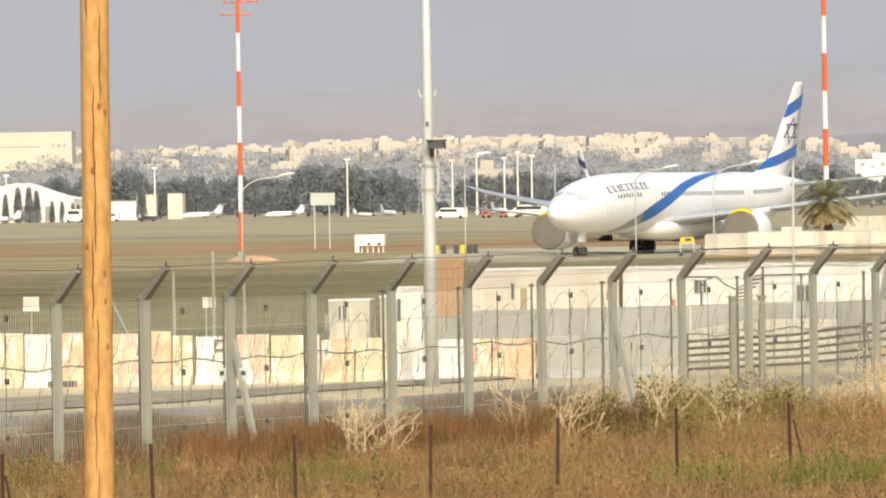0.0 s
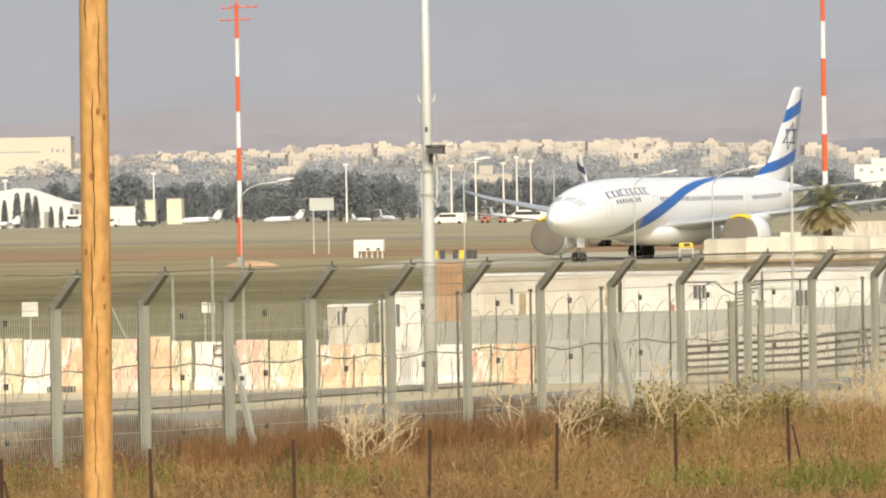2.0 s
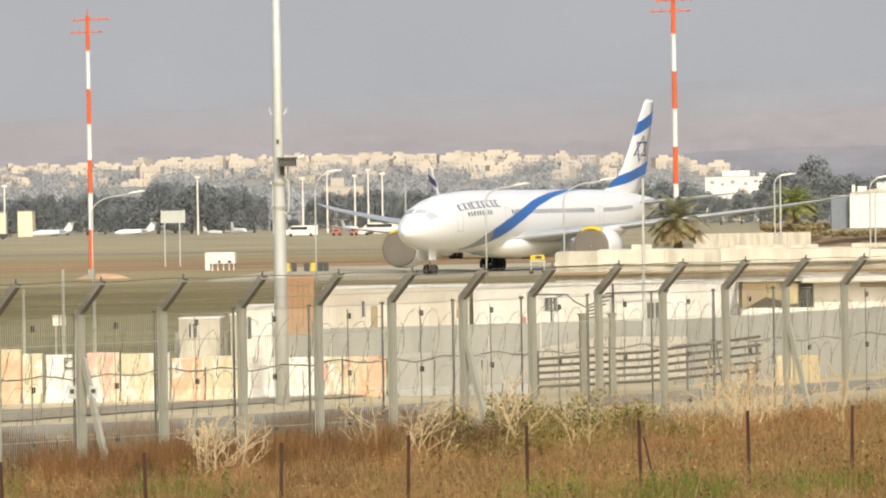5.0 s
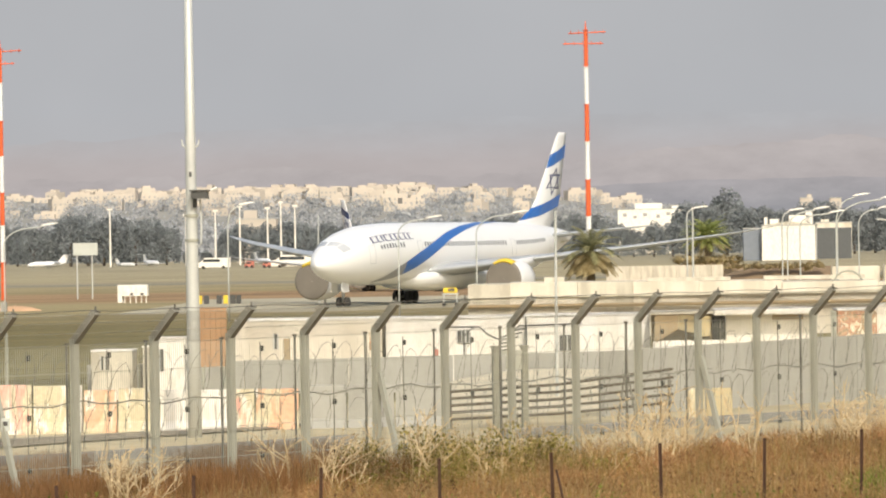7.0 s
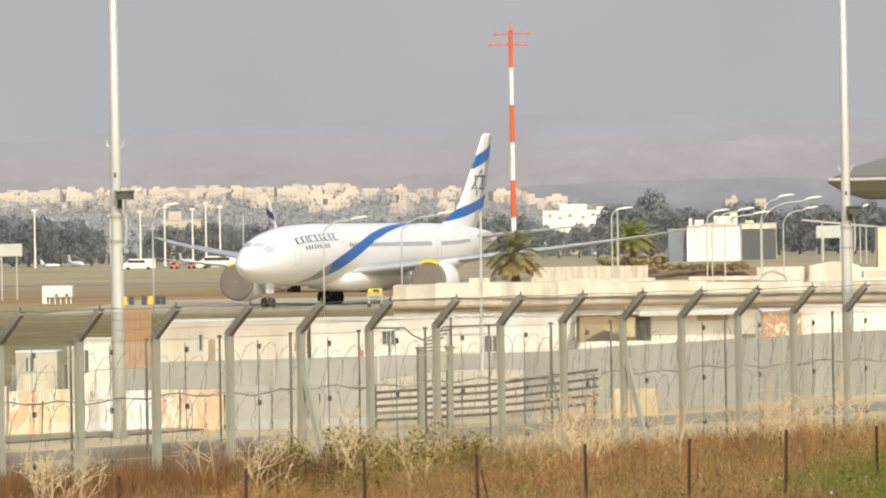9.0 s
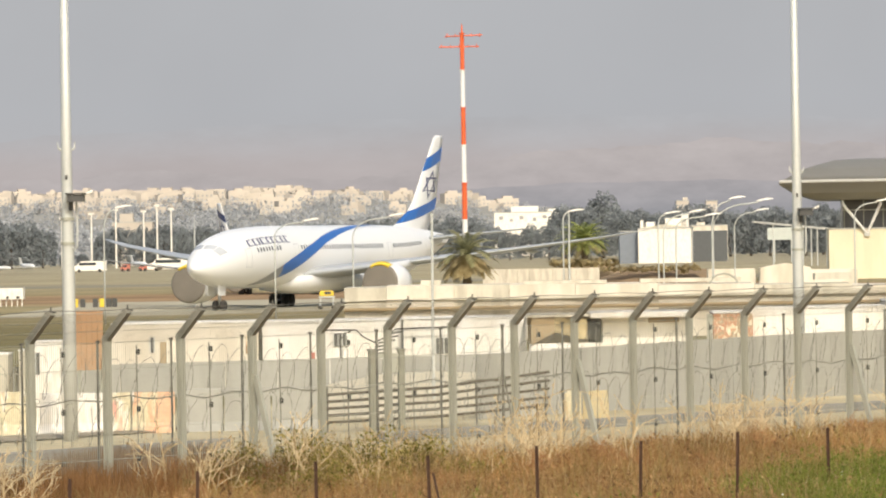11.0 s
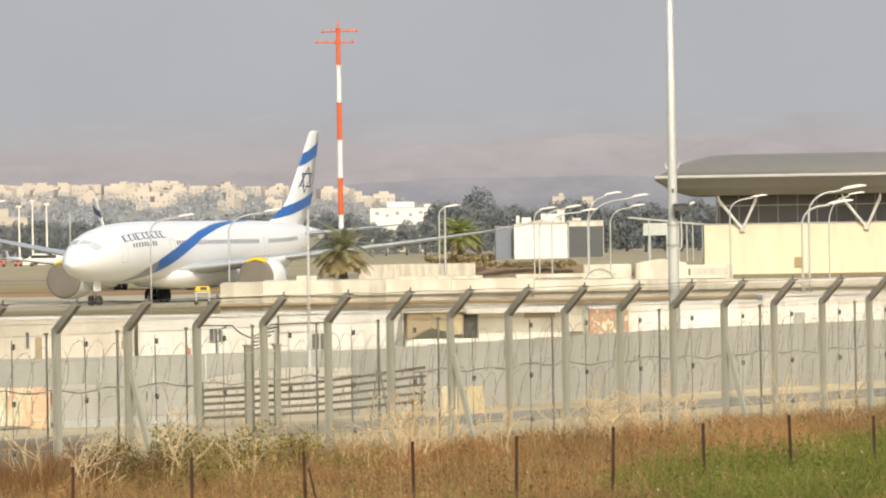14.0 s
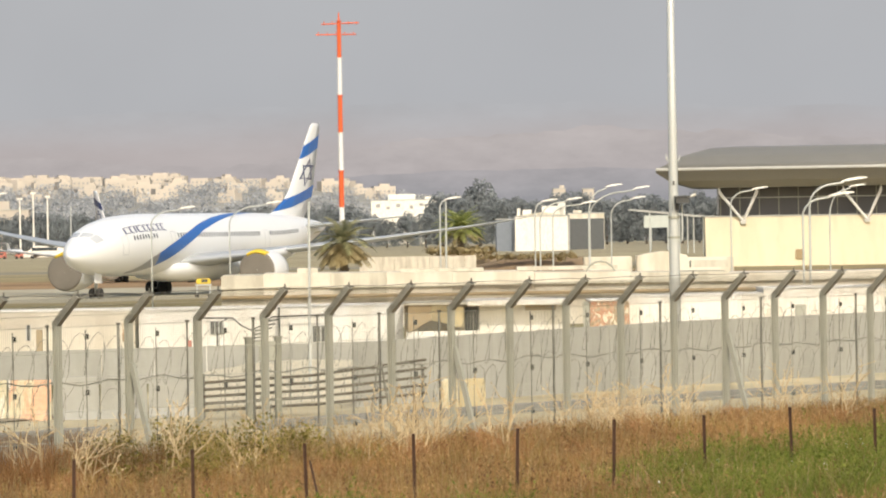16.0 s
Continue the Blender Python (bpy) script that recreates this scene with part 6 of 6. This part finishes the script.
def coil(seed, w0, zc, r, label):
    rg = np.random.default_rng(seed)
    pts = []
    s, a = 62.0, 0.0
    rr = r
    while s < 140:
        rr = 0.88 * rr + 0.12 * r * rg.uniform(0.45, 1.55)
        sag = 0.08 * math.sin(s * 1.3 + seed) + 0.05 * math.sin(s * 3.1)
        pts.append(fence_xform(s + 0.14 * math.sin(a), w0 + 0.3 * rr * math.cos(a), zc + sag + rr * math.sin(a)))
        a += rg.uniform(0.3, 0.7)
        s += 0.047 * rg.uniform(0.2, 1.8)
    b = BM()
    tube(b, pts, 0.0065, 4)
    tagged(part("razor_wire", b, M_WIRE, None, label), category="razor wire")


coil(1, 72.1, 3.5, 0.5, "loose coil of razor wire along the fence")
coil(2, 72.2, 2.55, 0.46, "loose coil of razor wire low on the fence")
for z, sd in ((3.03, 1),):
    b = BM()
    tube(b, [fence_xform(62 + 0.5 * k, 71.9, z + 0.05 * math.sin(k * 1.7 + sd) + 0.03 * math.sin(k * 0.6)) for k in range(156)], 0.014, 4)
    tagged(part("fence_cable", b, M_WIRE, None, "sagging dark cable along the fence"), category="cable", group="fence cables")
b = BM()
tube(b, [fence_xform(62 + k, 70.9 + 0.0, 5.0 + 0.02 * math.sin(k * 2.1)) for k in range(79)], 0.008, 4)
tagged(part("barbed_wire", b, M_WIRE, None, "taut barbed wire along the fence arms"), category="barbed wire", group="wires on the fence arms")

for x in (-13.32, -12.88):
    b = BM()
    box(b, (0, 0, 0), (0.17, 0.02, 0.26))
    box(b, (0, -0.012, 0.02), (0.09, 0.01, 0.09), None, 1)
    ob = part("warning_plate", b, [M_SIGN, M_DARK], None, "small pale warning plate wired to the fence")
    ob.matrix_basis = pose(x, 103.2, 2.73, 0, 0, 0)
    tagged(ob, category="sign", group="warning plates")

# ---- wooden pole ----
M_KNOT = mat("brown knot", (0.28, 0.13, 0.045), 0.85)
top = empty("utility_pole", pose(-7.42, 48, 2.0, 0, 0.55, 0), "weathered orange-brown wooden utility pole with long cracks", "utility pole")
b = BM()
rings = []
for k in range(40):
    z = lerp(-0.4, 10, k / 39)
    rings.append([Vector(((0.144 - 0.0012 * z) * (1 + 0.012 * noise.noise(Vector((math.cos(a) * 2, math.sin(a) * 2, z * 0.8)))) * math.cos(a) + 0.006 * math.sin(z * 0.7), (0.144 - 0.0012 * z) * math.sin(a), z)) for a in [2 * math.pi * j / 28 for j in range(28)]])
ring_loft(b, rings)
part("pole", b, M_WOOD, top, "", True)
rg = np.random.default_rng(4)
for k in range(8):
    b = BM()
    z = 1.0 + 0.72 * k
    x = rg.uniform(-0.02, 0.03) if k < 6 else rg.uniform(-0.1, 0.1)
    pts = []
    for j in range(9):
        zz = z + j * 0.11
        pts.append((x + 0.006 * math.sin(j * 2.1 + k), -math.sqrt(max(0.001, 0.141 ** 2 - x * x)) + 0.001, zz))
    tube(b, pts, [0.001] + [0.0055] * 7 + [0.001], 4)
    part("crack", b, M_WOOD_DARK, top, "dark drying crack" if k == 0 else "")
for k in range(7):
    b = BM()
    a = rg.uniform(-2.4, -0.7)
    z = rg.uniform(1.5, 5.5)
    bmesh.ops.create_icosphere(b, subdivisions=2, radius=0.022, matrix=Matrix.Translation((0.139 * math.cos(a), 0.139 * math.sin(a), z)) @ Matrix.Diagonal((1, 0.3, 1.6, 1)))
    part("knot", b, M_KNOT, top)

# ---- rusty stakes with wire ----
def stake_xy(i):
    return -12.4 + 1.8365 * i, 71.54 + 2.3722 * i


stake0 = empty("fence_stake", pose(0, 0, 0), "rusty angle-iron stake in dry grass", "stake", "rusty stakes")
b = BM()
box(b, (0, 0, 0.55), (0.05, 0.012, 1.6))
box(b, (0.02, 0.025, 0.55), (0.012, 0.05, 1.6))
part("angle_iron", b, M_RUST, stake0)
for i in range(-1, 16):
    x, y = stake_xy(i)
    z = 2.76 - 1.35 + (0.02 * math.sin(i * 3)) - (0.1 if i > 11 else 0)
    mm = pose(x, y, z, 1.5 * math.sin(i * 5), 1.5 * math.sin(i * 7), FENCE_ANGLE + 40)
    if i == -1:
        stake0.matrix_basis = mm
    else:
        copy_thing(stake0, mm)
for i in (6, 0):
    x, y = stake_xy(i)
    b = BM()
    tube(b, [(x + 0.03, y - 0.05, 2.45), (x + 0.28, y - 0.3, 1.3)], 0.022, 5)
    tagged(part("stake_brace", b, M_RUST, None, "rusty brace leaning on a stake"), category="brace", group="stake braces")

# ---- grass and weeds ----
M_GRASS_DRY = leaf_mat("dry brown grass", (0.34, 0.188, 0.066), (0.565, 0.355, 0.155))
M_GRASS_STRAW = leaf_mat("pale straw", (0.34, 0.24, 0.095), (0.60, 0.455, 0.24))
M_GRASS_GREEN = leaf_mat("green grass", (0.12, 0.175, 0.028), (0.34, 0.36, 0.08))
M_TUFT_OLIVE = leaf_mat("olive tuft", (0.25, 0.20, 0.055), (0.50, 0.38, 0.14))
M_TUFT_BROWN = leaf_mat("brown tuft", (0.24, 0.135, 0.055), (0.46, 0.28, 0.12))
M_WEED_RUST = leaf_mat("rusty dead weed", (0.22, 0.115, 0.045), (0.46, 0.26, 0.11))
M_WEED_DARK = leaf_mat("dark dead weed", (0.13, 0.08, 0.045), (0.30, 0.17, 0.085))


def blades(rng, pos, n, hmin, hmax, width, lean):
    """Tufts of bent blades at the given places."""
    p = np.repeat(pos, n, 0)
    m = len(p)
    p = p + np.c_[rng.normal(0, 0.16, (m, 2)), np.zeros(m)]
    a = rng.uniform(0, 2 * np.pi, m)
    h = rng.uniform(hmin, hmax, m)
    l = rng.uniform(0, lean, m) * h
    d = np.c_[np.cos(a), np.sin(a), np.zeros(m)]
    b = rng.uniform(0, 2 * np.pi, m)
    sd = np.c_[np.cos(b), np.sin(b), np.zeros(m)] * (width * rng.uniform(0.6, 1.3, m))[:, None]
    mid = p + d * (l * 0.35)[:, None] + np.c_[np.zeros((m, 2)), h * 0.6]
    tip = p + d * l[:, None] + np.c_[np.zeros((m, 2)), h]
    return np.stack([p - sd, p + sd, mid + sd * 0.75, mid - sd * 0.75, mid - sd * 0.75, mid + sd * 0.75, tip + sd * 0.15, tip - sd * 0.15], 1).reshape(-1, 3)


def field(rng, n, wmin, wmax, dens=None, ymin=56, ymax=152, umin=-0.195, umax=0.125):
    y = np.sqrt(rng.uniform(ymin ** 2, ymax ** 2, n))
    x = rng.uniform(umin, umax, n) * y
    w = y * FX - x * FY
    ok = (w > wmin) & (w < wmax)
    x, y, w = x[ok], y[ok], w[ok]
    if dens:
        k = np.array([dens(a, b, c) for a, b, c in zip(x, y, w)]) > rng.uniform(0, 1, len(x))
        x, y = x[k], y[k]
    return np.array([(a, b, ground_z(a, b) - 0.03) for a, b in zip(x, y)])


def patch(x, y, s, seed):
    return noise.noise(Vector((x * s, y * s, seed)))


rng = np.random.default_rng(11)


def green_at(x, y, w):
    g = 0.0
    for cx, cy, r in ((10.2, 101, 5.0), (12.4, 109, 4.2), (8.0, 103, 3.0), (6.6, 95, 3.2), (8.8, 91, 4.5), (7.5, 84, 4.5), (11, 97, 5), (-13.4, 92.6, 1.1), (-15.3, 92.0, 1.1), (-10.3, 90.6, 1.0), (-8.9, 88, 0.9), (-2.8, 82.8, 1.2), (-0.7, 81.5, 1.5), (1.6, 82, 1.6)):
        g = max(g, 1 - math.hypot(x - cx, (y - cy) * 0.6) / r)
    return max(0.0, min(1.0, 1.7 * g - 0.12 + 0.9 * patch(x, y, 0.42, 3) + 0.5 * patch(x, y, 1.3, 8))) if g > 0 else 0.0


pos = field(rng, 115000, 36, 71.5, lambda x, y, w: 0.9 - 0.9 * green_at(x, y, w))
tagged(mesh_np("dry_grass", blades(rng, pos, 7, 0.06, 0.32, 0.005, 1.1), 4, M_GRASS_DRY, None, "tangled dry brown grass in front of the fence"), category="grass", kind="stuff")
pos = field(rng, 2600, 67, 73.5, None)
tagged(mesh_np("tall_straw", blades(rng, pos, 5, 0.3, 0.85, 0.006, 0.7), 4, M_GRASS_STRAW, None, "tall bleached straw along the fence's foot"), category="grass", kind="stuff")
pos = field(rng, 11000, 36, 78, lambda x, y, w: 0.55 + patch(x, y, 0.6, 9))
tagged(mesh_np("straw", blades(rng, pos, 4, 0.25, 0.65, 0.005, 0.7), 4, M_GRASS_STRAW, None, "pale straw stalks among the dry grass"), category="grass", kind="stuff")
pos = field(rng, 90000, 36, 66, green_at)
tagged(mesh_np("green_grass", blades(rng, pos, 8, 0.15, 0.6, 0.0055, 0.7), 4, M_GRASS_GREEN, None, "fresh green grass in patches of the slope"), category="grass", kind="stuff")
pos = field(rng, 42000, 67.5, 80, lambda x, y, w: max(0, -0.05 - 0.02 * max(0, w - 74) + 2.4 * patch(x, y, 0.5, 21)) if x < -6.5 else 0.0, 90, 135)
tagged(mesh_np("dark_weeds", blades(rng, pos, 9, 0.15, 0.85, 0.006, 0.55), 4, M_WEED_DARK, None, "dark dead weeds about the fence's foot"), category="weeds", kind="stuff")


def thistle(m, seed, h, label, material, spread=0.7, n=9, curls=1, stem=0.021):
    """Branching dead stalks of one plant."""
    rg = np.random.default_rng(seed)
    b = BM()

    def grow(p, d, ln, r, depth):
        q = p + d * ln * 0.5 + Vector(rg.normal(0, 0.04, 3).tolist()) * ln
        e = q + (d + Vector(rg.normal(0, 0.16, 3).tolist())).normalized() * ln * 0.5
        tube(b, [p, q, e], [r, r * 0.8, r * 0.55], 4)
        for _ in range(curls * (3 if depth == 0 else 1)):
            c = p.lerp(e, rg.uniform(0.3, 1.05))
            u = Vector(rg.normal(0, 1, 3).tolist()).normalized() * rg.uniform(0.015, 0.045)
            v = u.orthogonal() * rg.uniform(0.35, 0.7)
            b.faces.new([b.verts.new(k) for k in (c, c + u * 0.6 + v, c + u * 1.3, c + u * 0.6 - v)])
        if depth:
            for _ in range(3 if depth > 1 else 2):
                dd = (d + Vector((rg.normal(0, 0.65), rg.normal(0, 0.65), rg.uniform(-0.1, 0.3)))).normalized()
                grow(p.lerp(e, rg.uniform(0.45, 1.0)), dd, ln * rg.uniform(0.45, 0.7), r * 0.65, depth - 1)

    for k in range(n):
        d = Vector((rg.normal(0, spread * 0.55), rg.normal(0, spread * 0.55), 1)).normalized()
        grow(Vector((rg.normal(0, 0.18), rg.normal(0, 0.18), -0.05)), d, h * rg.uniform(0.4, 0.65), stem, 2)
    ob = part("thistle", b, material, None, label)
    ob.matrix_basis = m
    return tagged(ob, category="dead thistle", group="dead thistles")


M_STALK = mat("bleached stalk", (0.58, 0.46, 0.275), 0.85, 0, 0.15, 0.4)
M_STALK_BROWN = mat("brown stalk", (0.36, 0.20, 0.09), 0.9, 0, 0.2, 0.4)
kinds = [thistle(pose(-20.8 - i, 86.9, ground_z(-20.8 - i, 86.9)), 30 + i, 2.0, "bleached dead thistle in dry grass", M_STALK, 0.8, 5) for i in range(4)]
spots = []
rg = np.random.default_rng(77)
for s0, s1, n in ((73.5, 77.5, 3), (79.5, 93, 10), (93, 101, 8), (101, 112, 13), (112, 128, 16)):
    for k in range(n):
        spots.append((rg.uniform(s0, s1), rg.uniform(65 if s0 < 101 else 61.5, 70.3)))
for k, (s, w) in enumerate(spots):
    p = fence_xform(s, w, 0)
    c = copy_thing(kinds[k % 4], pose(p.x, p.y, ground_z(p.x, p.y) - 0.05, 0, 0, k * 77))
    f = rg.uniform(0.65, 1.1) * (0.85 if s > 101 else 1.0)
    c.scale = (f, f, f)
brown = [thistle(pose(-25.8 - i, 88, ground_z(-25.8 - i, 88)), 50 + i, 0.95, "dark brown dead shrub by the fence", M_STALK_BROWN, 1.0, 14, 0, 0.012) for i in range(3)]
for k in range(85):
    s, w = (rg.uniform(64, 92) if k < 55 else rg.uniform(92, 128)), rg.uniform(62, 79 if k % 2 and k < 55 else 70.5)
    p = fence_xform(s, w, 0)
    c = copy_thing(brown[k % 3], pose(p.x, p.y, ground_z(p.x, p.y) - 0.05, 0, 0, k * 77))
    f = rg.uniform(0.5, 1.0)
    c.scale = (f, f, f)
# green-yellow bush among the thistles
blobs = []
for k in range(120):
    s = rg.uniform(82.4, 89.6)
    p = fence_xform(s, rg.uniform(65.5, 69.8), 0)
    r = rg.uniform(0.2, 0.4)
    blobs.append(((p.x, p.y, ground_z(p.x, p.y) + rg.uniform(0.2, 1.15) * (1.1 - abs(s - 86.0) / 5.5)), (r * 1.2, r * 1.2, r), 110))
tagged(mesh_np("bush", leaf_cloud(rng, blobs, 0.026), 4, M_BUSH, None, "low olive-green bush at the fence's foot"), category="bush", kind="stuff")

# second-scale tufts that break the slope's evenness
pos = field(rng, 5200, 40, 71, lambda x, y, w: max(0.0, 0.35 + 1.6 * patch(x, y, 0.45, 31)))
tagged(mesh_np("brown_tufts", blades(rng, pos, 14, 0.15, 0.7, 0.0065, 0.9), 4, M_TUFT_BROWN, None, "dark brown tufts standing out of the dry grass"), category="grass", kind="stuff")
pos = field(rng, 7000, 40, 71, lambda x, y, w: max(0.0, 0.3 + 1.6 * patch(x, y, 0.4, 47)))
tagged(mesh_np("olive_tufts", blades(rng, pos, 13, 0.15, 0.65, 0.0065, 0.9), 4, M_TUFT_OLIVE, None, "yellow-olive tufts in the dry grass"), category="grass", kind="stuff")
# taller brown grass that hides the fence's foot
pos = field(rng, 60000, 66.5, 75, lambda x, y, w: max(0.0, 0.75 + 0.9 * patch(x, y, 0.5, 63)) if x * FX + y * FY > 80 + 14 * max(0.0, w - 71) / 4 else 0.0)
tagged(mesh_np("tall_grass", blades(rng, pos, 6, 0.15, 0.55, 0.005, 0.7), 4, M_GRASS_DRY, None, "taller brown grass along the fence's foot"), category="grass", kind="stuff")
pos = field(rng, 1500, 40, 70, lambda x, y, w: 0.5 + patch(x, y, 0.5, 71))
tagged(mesh_np("straw_tufts", blades(rng, pos, 9, 0.3, 0.85, 0.007, 0.8), 4, M_GRASS_STRAW, None, "bleached straw tufts on the slope"), category="grass", kind="stuff")
# dark dead clumps behind the mesh and rusty ones at its foot
pos = field(rng, 60000, 75.0, 80.0, lambda x, y, w: max(0.0, -0.12 + 2.0 * patch(x, y, 0.38, 83)) if 72 < x * FX + y * FY < 95 else 0.0, 95, 130, -0.17, -0.06)
tagged(mesh_np("dead_clumps", blades(rng, pos, 10, 0.2, 0.85, 0.007, 0.5), 4, M_WEED_DARK, None, "dark purple-brown dead clumps behind the fence"), category="weeds", kind="stuff")
pos = field(rng, 40000, 67.5, 73.5, lambda x, y, w: max(0.0, -0.12 + 2.4 * patch(x, y, 0.75, 91)) if 70 < x * FX + y * FY < 86 else 0.0, 90, 125, -0.14, -0.03)
tagged(mesh_np("rusty_weeds", blades(rng, pos, 10, 0.25, 0.95, 0.007, 0.45), 4, M_WEED_RUST, None, "tall rusty-brown dead weeds at the fence's foot"), category="weeds", kind="stuff")


def plumes(rng, pos, n, hmin, hmax, wide, size):
    """Upright fuzzy heads: small turned leaves up a slim column."""
    p = np.repeat(pos, n, 0)
    m = len(p)
    t = rng.uniform(0.15, 1, m)
    h = np.repeat(rng.uniform(hmin, hmax, len(pos)), n)
    lean = np.repeat(rng.normal(0, 0.22, (len(pos), 2)), n, 0)
    c = p + np.c_[rng.normal(0, wide, (m, 2)) * (1.15 - t)[:, None] + lean * (h * t)[:, None], h * t]
    a = rng.normal(size=(m, 3)) + np.array([0, 0, 0.8])
    a /= np.linalg.norm(a, axis=1)[:, None]
    b = np.cross(a, rng.normal(size=(m, 3)))
    b /= np.linalg.norm(b, axis=1)[:, None]
    k = size * rng.uniform(0.5, 1.4, (m, 1))
    return np.stack([c - a * k, c - b * k * 0.4, c + a * k, c + b * k * 0.4], 1).reshape(-1, 3)


M_HEAD = leaf_mat("tan seed head", (0.38, 0.22, 0.09), (0.62, 0.41, 0.20))
pos = field(rng, 26000, 38, 72.5, lambda x, y, w: max(0.0, 0.35 + 1.5 * patch(x, y, 0.5, 101)) * (1 - green_at(x, y, w)))
tagged(mesh_np("seed_heads", plumes(rng, pos, 16, 0.25, 0.6, 0.07, 0.03), 4, M_HEAD, None, "fuzzy tan seed heads over the dry grass"), category="grass", kind="stuff")
pos = field(rng, 12000, 38, 72, lambda x, y, w: max(0.0, 0.15 + 1.8 * patch(x, y, 0.42, 111)) * (1 - green_at(x, y, w)))
tagged(mesh_np("brown_heads", plumes(rng, pos, 18, 0.25, 0.7, 0.08, 0.034), 4, M_TUFT_BROWN, None, "fuzzy brown weed heads on the slope"), category="weeds", kind="stuff")
pos = field(rng, 30000, 38, 68, lambda x, y, w: 0.8 * green_at(x, y, w))
tagged(mesh_np("green_weeds", plumes(rng, pos, 20, 0.3, 0.9, 0.075, 0.034), 4, M_GRASS_GREEN, None, "leafy green weeds standing in the grass"), category="weeds", kind="stuff")
pos = field(rng, 220, 38, 66, lambda x, y, w: 0.8 * green_at(x, y, w))
tagged(mesh_np("white_flowers", plumes(rng, pos + np.array([0, 0, 0.45]), 4, 0.2, 0.3, 0.03, 0.022), 4, M_PALE, None, "small white flower heads among green weeds"), category="flowers", kind="stuff")
pos = field(rng, 9000, 40, 72, lambda x, y, w: max(0.0, -0.1 + 2.2 * patch(x, y, 0.8, 121)))
tagged(mesh_np("dark_tufts", plumes(rng, pos, 16, 0.2, 0.6, 0.08, 0.034), 4, M_WEED_DARK, None, "dark dead tufts scattered over the slope"), category="weeds", kind="stuff")
# dry twigs and straw through the bush
pos = np.array([(b0[0][0], b0[0][1], ground_z(b0[0][0], b0[0][1])) for b0 in blobs])
tagged(mesh_np("bush_straw", np.concatenate([plumes(rng, pos, 60, 0.5, 1.3, 0.2, 0.03), blades(rng, pos, 8, 0.5, 1.4, 0.006, 0.5)]), 4, M_GRASS_STRAW, None, "dry straw and twigs tangled through the bush"), category="bush", kind="stuff")
